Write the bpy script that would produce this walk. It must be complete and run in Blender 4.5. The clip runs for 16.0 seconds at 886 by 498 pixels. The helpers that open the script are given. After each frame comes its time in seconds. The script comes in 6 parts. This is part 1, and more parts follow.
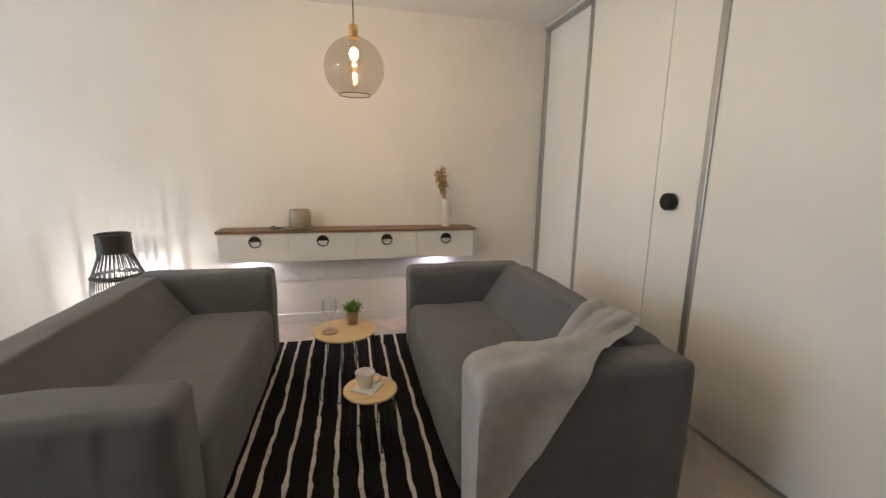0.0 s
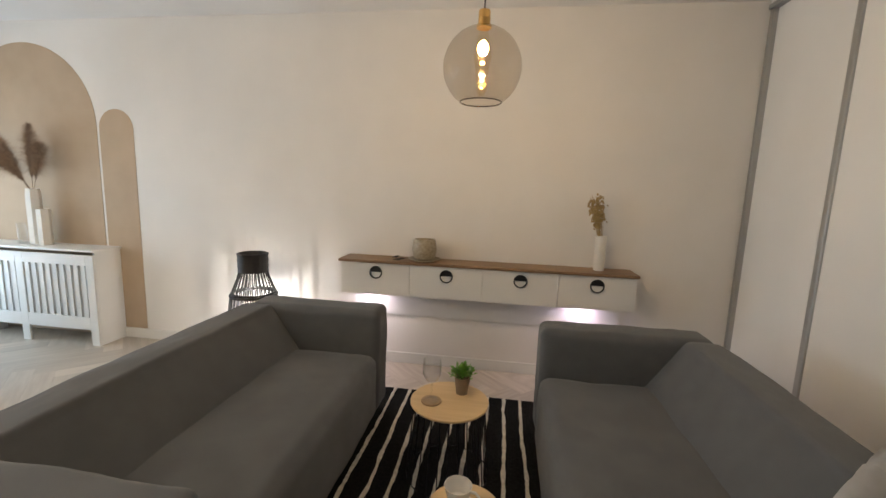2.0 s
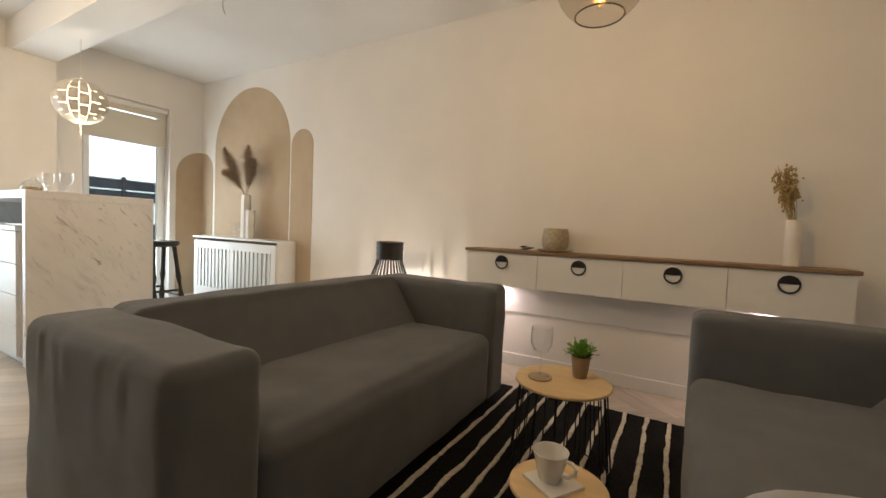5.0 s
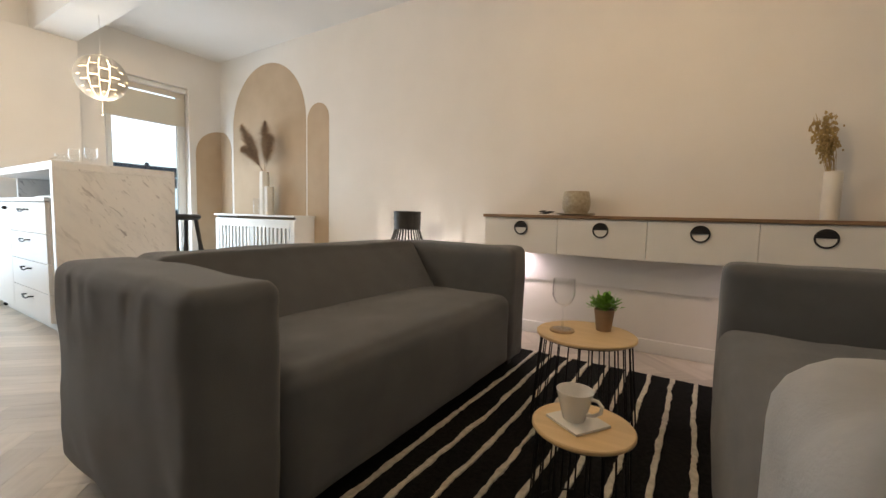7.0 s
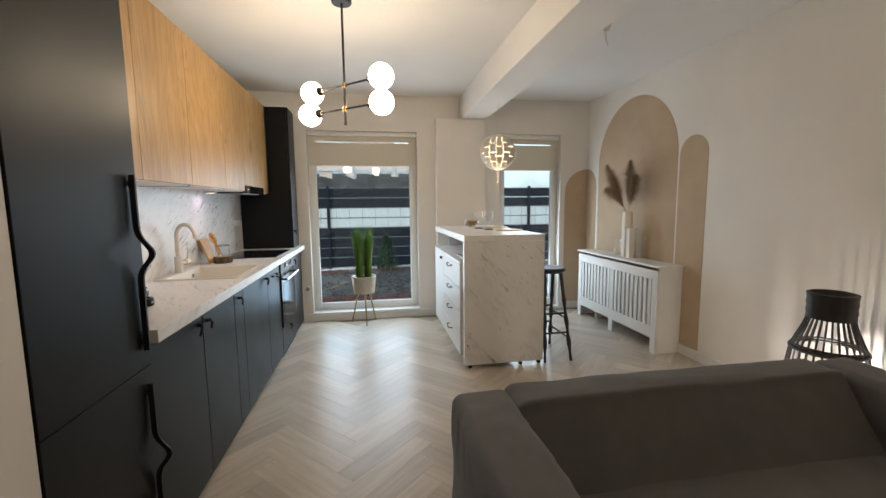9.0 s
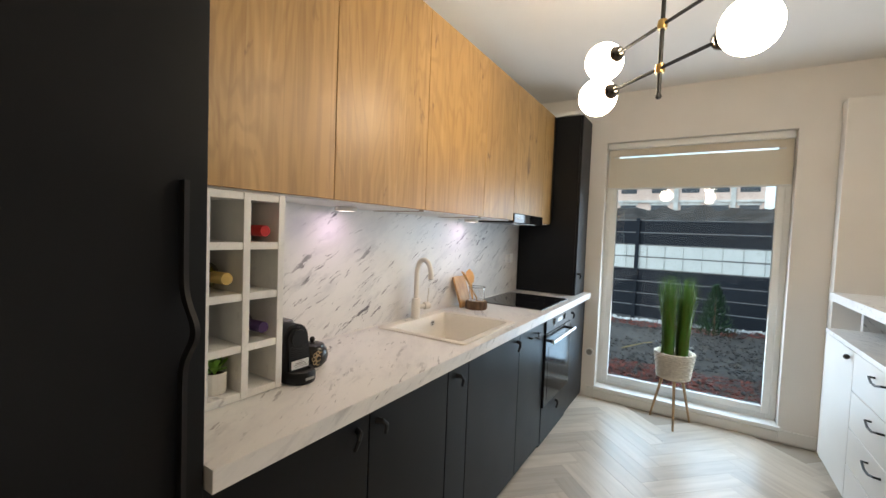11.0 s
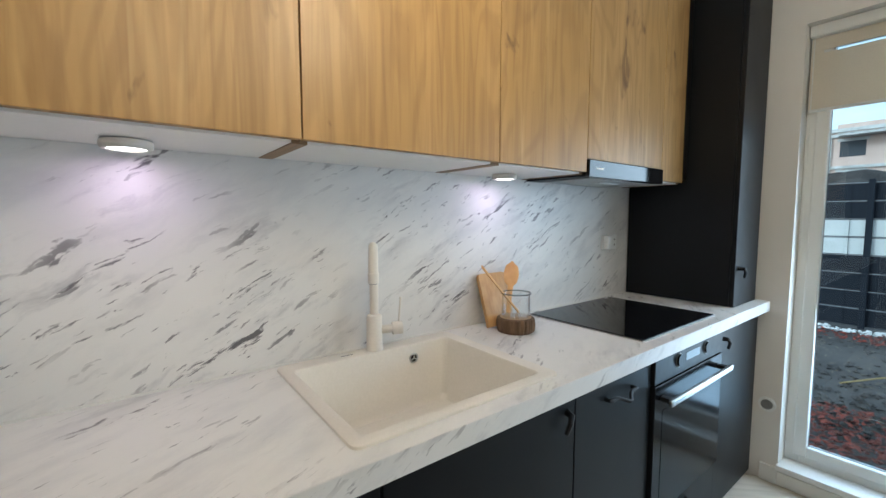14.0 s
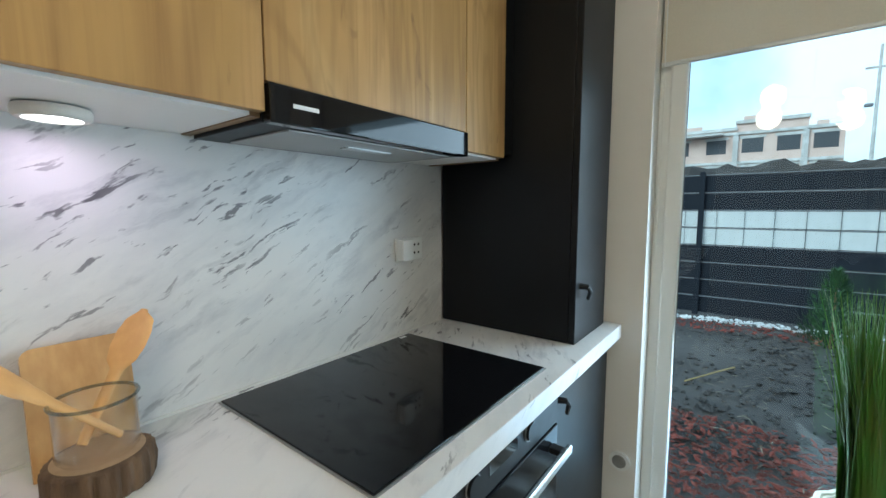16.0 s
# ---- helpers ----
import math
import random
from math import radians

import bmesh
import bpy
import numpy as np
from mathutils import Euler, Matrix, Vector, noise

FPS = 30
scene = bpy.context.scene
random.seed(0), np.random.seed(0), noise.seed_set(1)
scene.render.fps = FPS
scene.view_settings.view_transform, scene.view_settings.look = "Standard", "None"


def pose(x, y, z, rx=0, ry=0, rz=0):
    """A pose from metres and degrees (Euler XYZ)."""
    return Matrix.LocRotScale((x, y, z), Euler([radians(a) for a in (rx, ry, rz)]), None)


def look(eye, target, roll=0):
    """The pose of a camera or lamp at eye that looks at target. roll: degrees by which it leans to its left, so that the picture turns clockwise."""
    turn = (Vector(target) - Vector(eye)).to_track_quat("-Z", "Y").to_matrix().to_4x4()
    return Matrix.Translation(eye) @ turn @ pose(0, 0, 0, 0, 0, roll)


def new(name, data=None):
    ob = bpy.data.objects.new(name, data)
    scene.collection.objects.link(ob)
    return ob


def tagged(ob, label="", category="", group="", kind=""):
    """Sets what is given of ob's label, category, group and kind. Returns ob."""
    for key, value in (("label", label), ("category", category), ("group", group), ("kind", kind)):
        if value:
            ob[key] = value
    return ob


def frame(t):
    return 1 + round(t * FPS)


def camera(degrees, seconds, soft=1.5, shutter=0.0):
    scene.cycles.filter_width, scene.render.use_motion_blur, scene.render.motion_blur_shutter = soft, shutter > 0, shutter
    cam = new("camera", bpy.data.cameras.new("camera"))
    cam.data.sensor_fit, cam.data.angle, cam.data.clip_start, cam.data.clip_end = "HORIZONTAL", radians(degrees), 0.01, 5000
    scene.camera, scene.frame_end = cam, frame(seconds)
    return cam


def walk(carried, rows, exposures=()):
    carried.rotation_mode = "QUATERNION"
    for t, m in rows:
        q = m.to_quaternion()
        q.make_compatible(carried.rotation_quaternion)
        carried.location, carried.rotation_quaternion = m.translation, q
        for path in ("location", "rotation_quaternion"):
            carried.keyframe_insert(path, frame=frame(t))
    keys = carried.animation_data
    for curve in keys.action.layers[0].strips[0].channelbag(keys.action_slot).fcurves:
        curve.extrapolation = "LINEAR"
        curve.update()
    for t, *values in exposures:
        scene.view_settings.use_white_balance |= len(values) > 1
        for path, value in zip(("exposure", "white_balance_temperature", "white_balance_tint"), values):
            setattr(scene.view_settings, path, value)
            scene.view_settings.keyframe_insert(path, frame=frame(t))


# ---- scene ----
cam = camera(94.8, 16.0)
PATH = [
    (0, (0.273, 0.649, 1.318), (0.72, 2.561, 0.939), 0.9),
    (0.5, (0.31, 0.746, 1.322), (0.796, 2.659, 1.001), 0.5),
    (1, (0.334, 0.979, 1.358), (0.773, 2.908, 1.063), 0.3),
    (1.5, (0.338, 1.108, 1.328), (0.449, 3.082, 1.032), 0.8),
    (2, (0.42, 1.236, 1.352), (0.148, 3.196, 1.061), 2.0),
    (2.5, (0.643, 1.323, 1.441), (0.1, 3.238, 1.255), 3.3),
    (3, (0.668, 1.28, 1.478), (-0.243, 3.057, 1.381), 3.2),
    (3.2, (0.642, 1.258, 1.471), (-0.407, 2.958, 1.38), 3.1),
    (5.3, (0.59, 1.403, 0.868), (-0.386, 3.146, 0.779), 1.8),
    (5.5, (0.596, 1.4, 0.827), (-0.364, 3.15, 0.706), 1.2),
    (6, (0.589, 1.404, 0.73), (-0.336, 3.17, 0.563), 1.1),
    (6.2, (0.602, 1.409, 0.726), (-0.313, 3.178, 0.54), 1.0),
    (6.5, (0.606, 1.409, 0.736), (-0.305, 3.18, 0.554), 1.2),
    (7, (0.579, 1.414, 0.814), (-0.486, 3.099, 0.654), 1.4),
    (7.5, (0.545, 1.386, 1.093), (-0.784, 2.871, 0.928), 1.5),
    (8, (0.556, 1.345, 1.275), (-1.054, 2.519, 1.104), 1.7),
    (8.5, (0.548, 1.388, 1.293), (-1.303, 2.12, 1.091), 0.5),
    (9, (0.399, 1.535, 1.336), (-1.561, 1.87, 1.119), -0.6),
    (9.2, (0.328, 1.58, 1.335), (-1.653, 1.736, 1.11), -0.7),
    (11.3, (-0.914, 1.513, 1.373), (-2.435, 0.217, 1.294), 2.4),
    (11.5, (-1.001, 1.495, 1.357), (-2.371, 0.041, 1.273), 2.2),
    (12, (-1.185, 1.343, 1.335), (-2.195, -0.381, 1.248), 0.5),
    (12.5, (-1.315, 1.373, 1.316), (-2.016, -0.497, 1.212), -0.4),
    (13, (-1.517, 1.502, 1.312), (-2.258, -0.351, 1.179), -0.1),
    (13.5, (-1.697, 1.46, 1.311), (-2.739, -0.24, 1.157), 0.1),
    (14, (-1.944, 1.347, 1.306), (-3.156, -0.237, 1.149), 0.0),
    (14.5, (-2.247, 1.265, 1.314), (-3.517, -0.269, 1.136), 0.6),
    (15, (-2.515, 1.211, 1.305), (-3.897, -0.227, 1.16), 1.0),
    (15.5, (-2.751, 1.126, 1.314), (-4.245, -0.194, 1.159), 0.5),
    (16, (-2.878, 1.122, 1.312), (-4.457, -0.089, 1.113), -0.1),
]
UNIT = 1.108  # metres in one unit of the plan below
EXPOSE = ((0, 1.46, 6000, 8), (1.5, 1.36, 6030, 8), (2.5, 0.93, 6200, 9), (3.2, 0.65, 6200, 10), (5.3, 1.18, 7150, 10), (6.5, 1.48, 6750, 10), (7.0, 1.2, 6600, 10), (7.5, 0.7, 6500, 9), (8.2, 0.35, 6600, 10), (9, 0.4, 6600, 10), (11.5, 0.68, 6350, 8), (12.5, 0.88, 6080, 6), (13.5, 0.56, 5740, 4), (14.5, 0.42, 5750, 1), (16, 0.45, 5750, -2))
walk(cam, [(t, look(UNIT * Vector(eye), UNIT * Vector(target), roll)) for t, eye, target, roll in PATH], EXPOSE)

# ---- world and exposure ----
world = bpy.data.worlds.new("world")
scene.world = world
world.use_nodes = True
wn = world.node_tree.nodes
wl = world.node_tree.links
sky = wn.new("ShaderNodeTexSky")
sky.sky_type, sky.sun_disc = "NISHITA", False
sky.sun_elevation, sky.sun_rotation = radians(31), radians(121)
sky.air_density, sky.dust_density = 1.3, 3.0
cloud_at, cloud, cover, mixed = wn.new("ShaderNodeTexCoord"), wn.new("ShaderNodeTexNoise"), wn.new("ShaderNodeMapRange"), wn.new("ShaderNodeMix")
cloud.inputs["Scale"].default_value, cloud.inputs["Detail"].default_value = 4.0, 7.0
cover.inputs["From Min"].default_value, cover.inputs["From Max"].default_value = 0.36, 0.60
cover.inputs["To Min"].default_value = 0.35
mixed.data_type = "RGBA"
mixed.inputs["B"].default_value = (8.2, 8.6, 8.8, 1)
wl.new(cloud_at.outputs["Generated"], cloud.inputs[0])
wl.new(cloud.outputs[0], cover.inputs[0])
wl.new(cover.outputs[0], mixed.inputs["Factor"])
wl.new(sky.outputs[0], mixed.inputs["A"])
wl.new(mixed.outputs["Result"], wn["Background"].inputs[0])
wn["Background"].inputs[1].default_value = 0.15
sun_data = bpy.data.lights.new("sun", "SUN")
sun_data.energy, sun_data.angle, sun_data.color = 1.4, radians(25), (1.0, 0.95, 0.88)
sun = new("sun", sun_data)
sun.matrix_world = look((20, -12, 14), (0, 0, 0))


def lamp(name, kind, place, watts, colour, size=0.05, target=None, size_y=None, cone=None):
    d = bpy.data.lights.new(name, kind)
    d.energy, d.color = 0.6 * watts * UNIT ** 2, colour
    size = size * UNIT
    if kind == "AREA":
        d.size = size
        if size_y:
            d.shape, d.size_y = "RECTANGLE", size_y * UNIT
        else:
            d.shape = "DISK"
    else:
        d.shadow_soft_size = size
    if cone:
        d.spot_size, d.spot_blend = radians(cone), 0.7
    o = new(name, d)
    place = UNIT * Vector(place)
    o.matrix_world = look(place, UNIT * Vector(target)) if target else Matrix.Translation(place)
    return o


BULB, COOL, PINK = (1.0, 0.765, 0.52), (0.72, 0.86, 1.0), (1.0, 0.63, 0.94)
lamp("pendant_bulb_light", "POINT", (0.321, 2.84, 1.831), 21, BULB, 0.009)
lamp("counter_spot_light", "AREA", (-1.945, 0.32, 1.434), 0.25, PINK, 0.07, (-1.945, 0.305, 0.9))
lamp("counter_spot_light", "AREA", (-3.015, 0.32, 1.434), 0.25, PINK, 0.07, (-3.015, 0.305, 0.9))
lamp("console_spot_light", "AREA", (-0.52, 4.10, 0.575), 1.0, (1.0, 0.78, 0.86), 0.05, (-0.52, 4.11, 0.0))
lamp("console_spot_light", "AREA", (1.02, 4.10, 0.575), 0.8, (1.0, 0.76, 0.90), 0.05, (1.02, 4.11, 0.0))
for z in (0.16, 0.24, 0.32, 0.40):
    lamp("floor_lamp_light", "POINT", (-1.355, 3.95, z), 3.7, (1.0, 0.93, 0.86), 0.010)
lamp("ball_lamp_light", "POINT", (-3.49, 2.75, 1.60), 2.0, (1.0, 0.8, 0.55), 0.05)
lamp("window_daylight", "AREA", (-4.476, 1.44, 0.98), 31, COOL, 1.08, (0, 1.44, 0.6), size_y=1.5)
lamp("window_daylight", "AREA", (-4.476, 3.44, 0.93), 18, COOL, 0.62, (0, 3.44, 0.6), size_y=1.5)


# ---- materials ----
def mat(name, colour, rough=0.6, metal=0.0, second=None, scale=8.0, stretch=(1, 1, 1), detail=6.0, lo=0.35, hi=0.65,
        bump=0.0, bump_scale=60.0, bump_stretch=(1, 1, 1), spec=0.5, vary=0.0, rough_vary=0.08, coords="Object", sheen=0.0, shift=False, island=False):
    """Principled material: two noise colours at one scale, bump at a finer one, roughness that varies a little."""
    m = bpy.data.materials.new(name)
    m.use_nodes = True
    n, l = m.node_tree.nodes, m.node_tree.links
    b = n["Principled BSDF"]
    b.inputs["Roughness"].default_value, b.inputs["Metallic"].default_value = rough, metal
    b.inputs["Specular IOR Level"].default_value = spec
    b.inputs["Sheen Weight"].default_value = sheen
    tc = n.new("ShaderNodeTexCoord")

    def noise_at(sc, st, det):
        mp = n.new("ShaderNodeMapping")
        mp.inputs["Scale"].default_value = st
        l.new(tc.outputs[coords], mp.inputs[0])
        if shift:
            oi, mu = n.new("ShaderNodeObjectInfo"), n.new("ShaderNodeVectorMath")
            mu.operation, mu.inputs[1].default_value = "SCALE", (1, 1, 1)
            mu.inputs["Scale"].default_value = 37.0
            l.new(oi.outputs["Random"], mu.inputs[0])
            l.new(mu.outputs[0], mp.inputs["Location"])
        t = n.new("ShaderNodeTexNoise")
        t.inputs["Scale"].default_value, t.inputs["Detail"].default_value = sc, det
        l.new(mp.outputs[0], t.inputs[0])
        return t

    t = noise_at(scale, stretch, detail)
    ramp = n.new("ShaderNodeValToRGB")
    ramp.color_ramp.elements[0].position, ramp.color_ramp.elements[1].position = lo, hi
    ramp.color_ramp.elements[0].color = (*(second or tuple(c * 0.93 for c in colour)), 1)
    ramp.color_ramp.elements[1].color = (*colour, 1)
    l.new(t.outputs[0], ramp.inputs[0])
    out = ramp.outputs[0]
    if vary:
        info, hsv, mr = n.new("ShaderNodeObjectInfo"), n.new("ShaderNodeHueSaturation"), n.new("ShaderNodeMapRange")
        mr.inputs["To Min"].default_value, mr.inputs["To Max"].default_value = 1 - vary, 1 + vary
        geo = n.new("ShaderNodeNewGeometry")
        l.new(geo.outputs["Random Per Island"] if island else info.outputs["Random"], mr.inputs[0])
        l.new(mr.outputs[0], hsv.inputs["Value"])
        l.new(out, hsv.inputs["Color"])
        out = hsv.outputs[0]
    l.new(out, b.inputs["Base Color"])
    if rough_vary:
        mr2 = n.new("ShaderNodeMapRange")
        mr2.inputs["To Min"].default_value, mr2.inputs["To Max"].default_value = max(rough - rough_vary, 0.02), min(rough + rough_vary, 1)
        l.new(t.outputs[0], mr2.inputs[0])
        l.new(mr2.outputs[0], b.inputs["Roughness"])
    if bump:
        t2, bp = noise_at(bump_scale, bump_stretch, 3.0), n.new("ShaderNodeBump")
        bp.inputs["Strength"].default_value, bp.inputs["Distance"].default_value = bump, 0.01
        l.new(t2.outputs[0], bp.inputs["Height"])
        l.new(bp.outputs[0], b.inputs["Normal"])
    return m


def glow(name, colour, strength):
    m = bpy.data.materials.new(name)
    m.use_nodes = True
    b = m.node_tree.nodes["Principled BSDF"]
    b.inputs["Base Color"].default_value = (0.8, 0.8, 0.8, 1)
    b.inputs["Emission Color"].default_value, b.inputs["Emission Strength"].default_value = (*colour, 1), strength
    return m


def clear(name, tint=(1, 1, 1), ior=1.5, rough=0.0, gloss=0.75):
    """Thin clear glass: lets light straight through, mirrors by Fresnel."""
    m = bpy.data.materials.new(name)
    m.use_nodes = True
    n, l = m.node_tree.nodes, m.node_tree.links
    n.remove(n["Principled BSDF"])
    tr, gl, fr, mx = n.new("ShaderNodeBsdfTransparent"), n.new("ShaderNodeBsdfGlossy"), n.new("ShaderNodeLayerWeight"), n.new("ShaderNodeMixShader")
    pw, mr = n.new("ShaderNodeMath"), n.new("ShaderNodeMapRange")
    pw.operation, pw.inputs[1].default_value = "POWER", 4.0
    mr.inputs["To Min"].default_value, mr.inputs["To Max"].default_value = ((ior - 1) / (ior + 1)) ** 2, gloss
    tr.inputs[0].default_value = (*tint, 1)
    gl.inputs["Roughness"].default_value = rough
    l.new(fr.outputs["Facing"], pw.inputs[0])
    l.new(pw.outputs[0], mr.inputs[0])
    l.new(mr.outputs[0], mx.inputs[0])
    l.new(tr.outputs[0], mx.inputs[1])
    l.new(gl.outputs[0], mx.inputs[2])
    l.new(mx.outputs[0], n["Material Output"].inputs[0])
    return m


def marble(name, along, base=(0.74, 0.73, 0.715), ink=1.0):
    """White stone print: slanted dark flecks of several lengths, thin veins and soft grey clouds."""
    m = bpy.data.materials.new(name)
    m.use_nodes = True
    n, l = m.node_tree.nodes, m.node_tree.links
    b = n["Principled BSDF"]
    b.inputs["Roughness"].default_value = 0.34
    tc = n.new("ShaderNodeTexCoord")
    warp = n.new("ShaderNodeTexNoise")
    warp.inputs["Scale"].default_value, warp.inputs["Detail"].default_value = 9.0, 5.0
    l.new(tc.outputs["Object"], warp.inputs[0])
    bend = n.new("ShaderNodeVectorMath")
    bend.operation, bend.inputs[1].default_value = "MULTIPLY_ADD", (0.046, 0.046, 0.046)
    l.new(warp.outputs["Color"], bend.inputs[0])
    l.new(tc.outputs["Object"], bend.inputs[2])
    along = Vector(along).normalized()
    side = along.orthogonal().normalized()
    third = along.cross(side)

    def mask(squeeze, sc, det, rough, lo, hi):
        comb = n.new("ShaderNodeCombineXYZ")
        for k, (axis, f) in enumerate(((along, squeeze), (side, 1.0), (third, 1.0))):
            dt = n.new("ShaderNodeVectorMath")
            dt.operation, dt.inputs[1].default_value = "DOT_PRODUCT", tuple(axis * f)
            l.new(bend.outputs[0], dt.inputs[0])
            l.new(dt.outputs["Value"], comb.inputs[k])
        t = n.new("ShaderNodeTexNoise")
        t.inputs["Scale"].default_value, t.inputs["Detail"].default_value, t.inputs["Roughness"].default_value = sc, det, rough
        l.new(comb.outputs[0], t.inputs[0])
        r = n.new("ShaderNodeMapRange")
        r.inputs["From Min"].default_value, r.inputs["From Max"].default_value = lo, hi
        l.new(t.outputs[0], r.inputs[0])
        return r.outputs[0]

    def times(a, c):
        x = n.new("ShaderNodeMath")
        x.operation = "MULTIPLY"
        l.new(a, x.inputs[0])
        l.new(c, x.inputs[1])
        return x.outputs[0]
    some = mask(0.6, 5.0, 3.0, 0.5, 0.43, 0.63)
    other = mask(0.7, 3.1, 3.0, 0.5, 0.45, 0.65)
    cloud = mask(0.30, 10.0, 6.0, 0.65, 0.48, 0.78)
    flecks = times(mask(0.16, 27.0, 4.0, 0.60, 0.63, 0.67), some)
    bits = times(mask(0.15, 62.0, 3.0, 0.55, 0.625, 0.675), other)
    veins = times(mask(0.055, 32.0, 4.0, 0.62, 0.645, 0.685), other)
    smear = times(mask(0.20, 19.0, 5.0, 0.65, 0.52, 0.72), some)
    col = None
    for fac, dark in ((cloud, (0.60, 0.595, 0.60)), (smear, (0.44, 0.435, 0.445)), (bits, (0.21, 0.20, 0.21)), (veins, (0.17, 0.165, 0.175)), (flecks, (0.13, 0.12, 0.13))):
        mx = n.new("ShaderNodeMix")
        mx.data_type = "RGBA"
        mx.inputs["B"].default_value = (*dark, 1)
        if col is None:
            mx.inputs["A"].default_value = (*base, 1)
        else:
            l.new(col, mx.inputs["A"])
        if ink < 1:
            dim = n.new("ShaderNodeMath")
            dim.operation, dim.inputs[1].default_value = "MULTIPLY", ink
            l.new(fac, dim.inputs[0])
            fac = dim.outputs[0]
        l.new(fac, mx.inputs["Factor"])
        col = mx.outputs["Result"]
    l.new(col, b.inputs["Base Color"])
    return m


def cloth(name, colour, through_share):
    """Thin fabric that lets part of the light through."""
    m = bpy.data.materials.new(name)
    m.use_nodes = True
    n, l = m.node_tree.nodes, m.node_tree.links
    n.remove(n["Principled BSDF"])
    df, tl, mx, tx, rp = n.new("ShaderNodeBsdfDiffuse"), n.new("ShaderNodeBsdfTranslucent"), n.new("ShaderNodeMixShader"), n.new("ShaderNodeTexNoise"), n.new("ShaderNodeMix")
    tc = n.new("ShaderNodeTexCoord")
    tx.inputs["Scale"].default_value = 140.0
    l.new(tc.outputs["Object"], tx.inputs[0])
    rp.data_type = "RGBA"
    rp.inputs["A"].default_value, rp.inputs["B"].default_value = (*(c * 0.92 for c in colour), 1), (*colour, 1)
    l.new(tx.outputs[0], rp.inputs["Factor"])
    l.new(rp.outputs["Result"], df.inputs[0])
    l.new(rp.outputs["Result"], tl.inputs[0])
    mx.inputs[0].default_value = through_share
    l.new(df.outputs[0], mx.inputs[1])
    l.new(tl.outputs[0], mx.inputs[2])
    l.new(mx.outputs[0], n["Material Output"].inputs[0])
    return m


def oak(name):
    """Vertical-grained oak veneer: broad board tones, fine grain, a few knots."""
    m = bpy.data.materials.new(name)
    m.use_nodes = True
    n, l = m.node_tree.nodes, m.node_tree.links
    b = n["Principled BSDF"]
    tc, oi, sh = n.new("ShaderNodeTexCoord"), n.new("ShaderNodeObjectInfo"), n.new("ShaderNodeVectorMath")
    sh.operation, sh.inputs[1].default_value = "MULTIPLY_ADD", (9.0, 0.0, 5.0)
    l.new(oi.outputs["Random"], sh.inputs[0])
    l.new(tc.outputs["Object"], sh.inputs[2])

    def grain(st, sc, det, lo, hi):
        mp, t, r = n.new("ShaderNodeMapping"), n.new("ShaderNodeTexNoise"), n.new("ShaderNodeMapRange")
        mp.inputs["Scale"].default_value = st
        l.new(sh.outputs[0], mp.inputs[0])
        t.inputs["Scale"].default_value, t.inputs["Detail"].default_value, t.inputs["Distortion"].default_value = sc, det, 0.9
        l.new(mp.outputs[0], t.inputs[0])
        r.inputs["From Min"].default_value, r.inputs["From Max"].default_value = lo, hi
        l.new(t.outputs[0], r.inputs[0])
        return r.outputs[0]
    # growth rings cut lengthwise: arcs round the low-frequency hills of a stretched noise
    hill = grain((4.2, 1, 0.85), 1.0, 2.5, 0.0, 1.0)
    wide, ring, arcs = n.new("ShaderNodeMath"), n.new("ShaderNodeMath"), n.new("ShaderNodeMapRange")
    wide.operation, wide.inputs[1].default_value = "MULTIPLY", 62.0
    ring.operation = "SINE"
    l.new(hill, wide.inputs[0])
    l.new(wide.outputs[0], ring.inputs[0])
    arcs.inputs["From Min"].default_value, arcs.inputs["From Max"].default_value, arcs.inputs["To Max"].default_value = 0.0, 1.0, 0.34
    l.new(ring.outputs[0], arcs.inputs[0])
    col = None
    for fac, shade in ((grain((5.0, 1, 0.35), 1.0, 2.0, 0.36, 0.64), (0.38, 0.225, 0.078)), (grain((3.0, 1, 1.6), 1.6, 4.0, 0.40, 0.75), (0.40, 0.235, 0.08)), (arcs.outputs[0], (0.24, 0.125, 0.04)),
                       (grain((14, 4, 0.7), 3.0, 6.0, 0.46, 0.86), (0.25, 0.135, 0.048)), (grain((2.6, 1, 1.0), 4.6, 4.0, 0.65, 0.76), (0.14, 0.07, 0.028)),
                       (grain((8, 4, 0.6), 1.7, 3.0, 0.60, 0.95), (0.62, 0.43, 0.19))):
        mx = n.new("ShaderNodeMix")
        mx.data_type = "RGBA"
        mx.inputs["B"].default_value = (*shade, 1)
        if col is None:
            mx.inputs["A"].default_value = (0.47, 0.285, 0.112, 1)
        else:
            l.new(col, mx.inputs["A"])
        l.new(fac, mx.inputs["Factor"])
        col = mx.outputs["Result"]
    l.new(col, b.inputs["Base Color"])
    b.inputs["Roughness"].default_value = 0.42
    return m


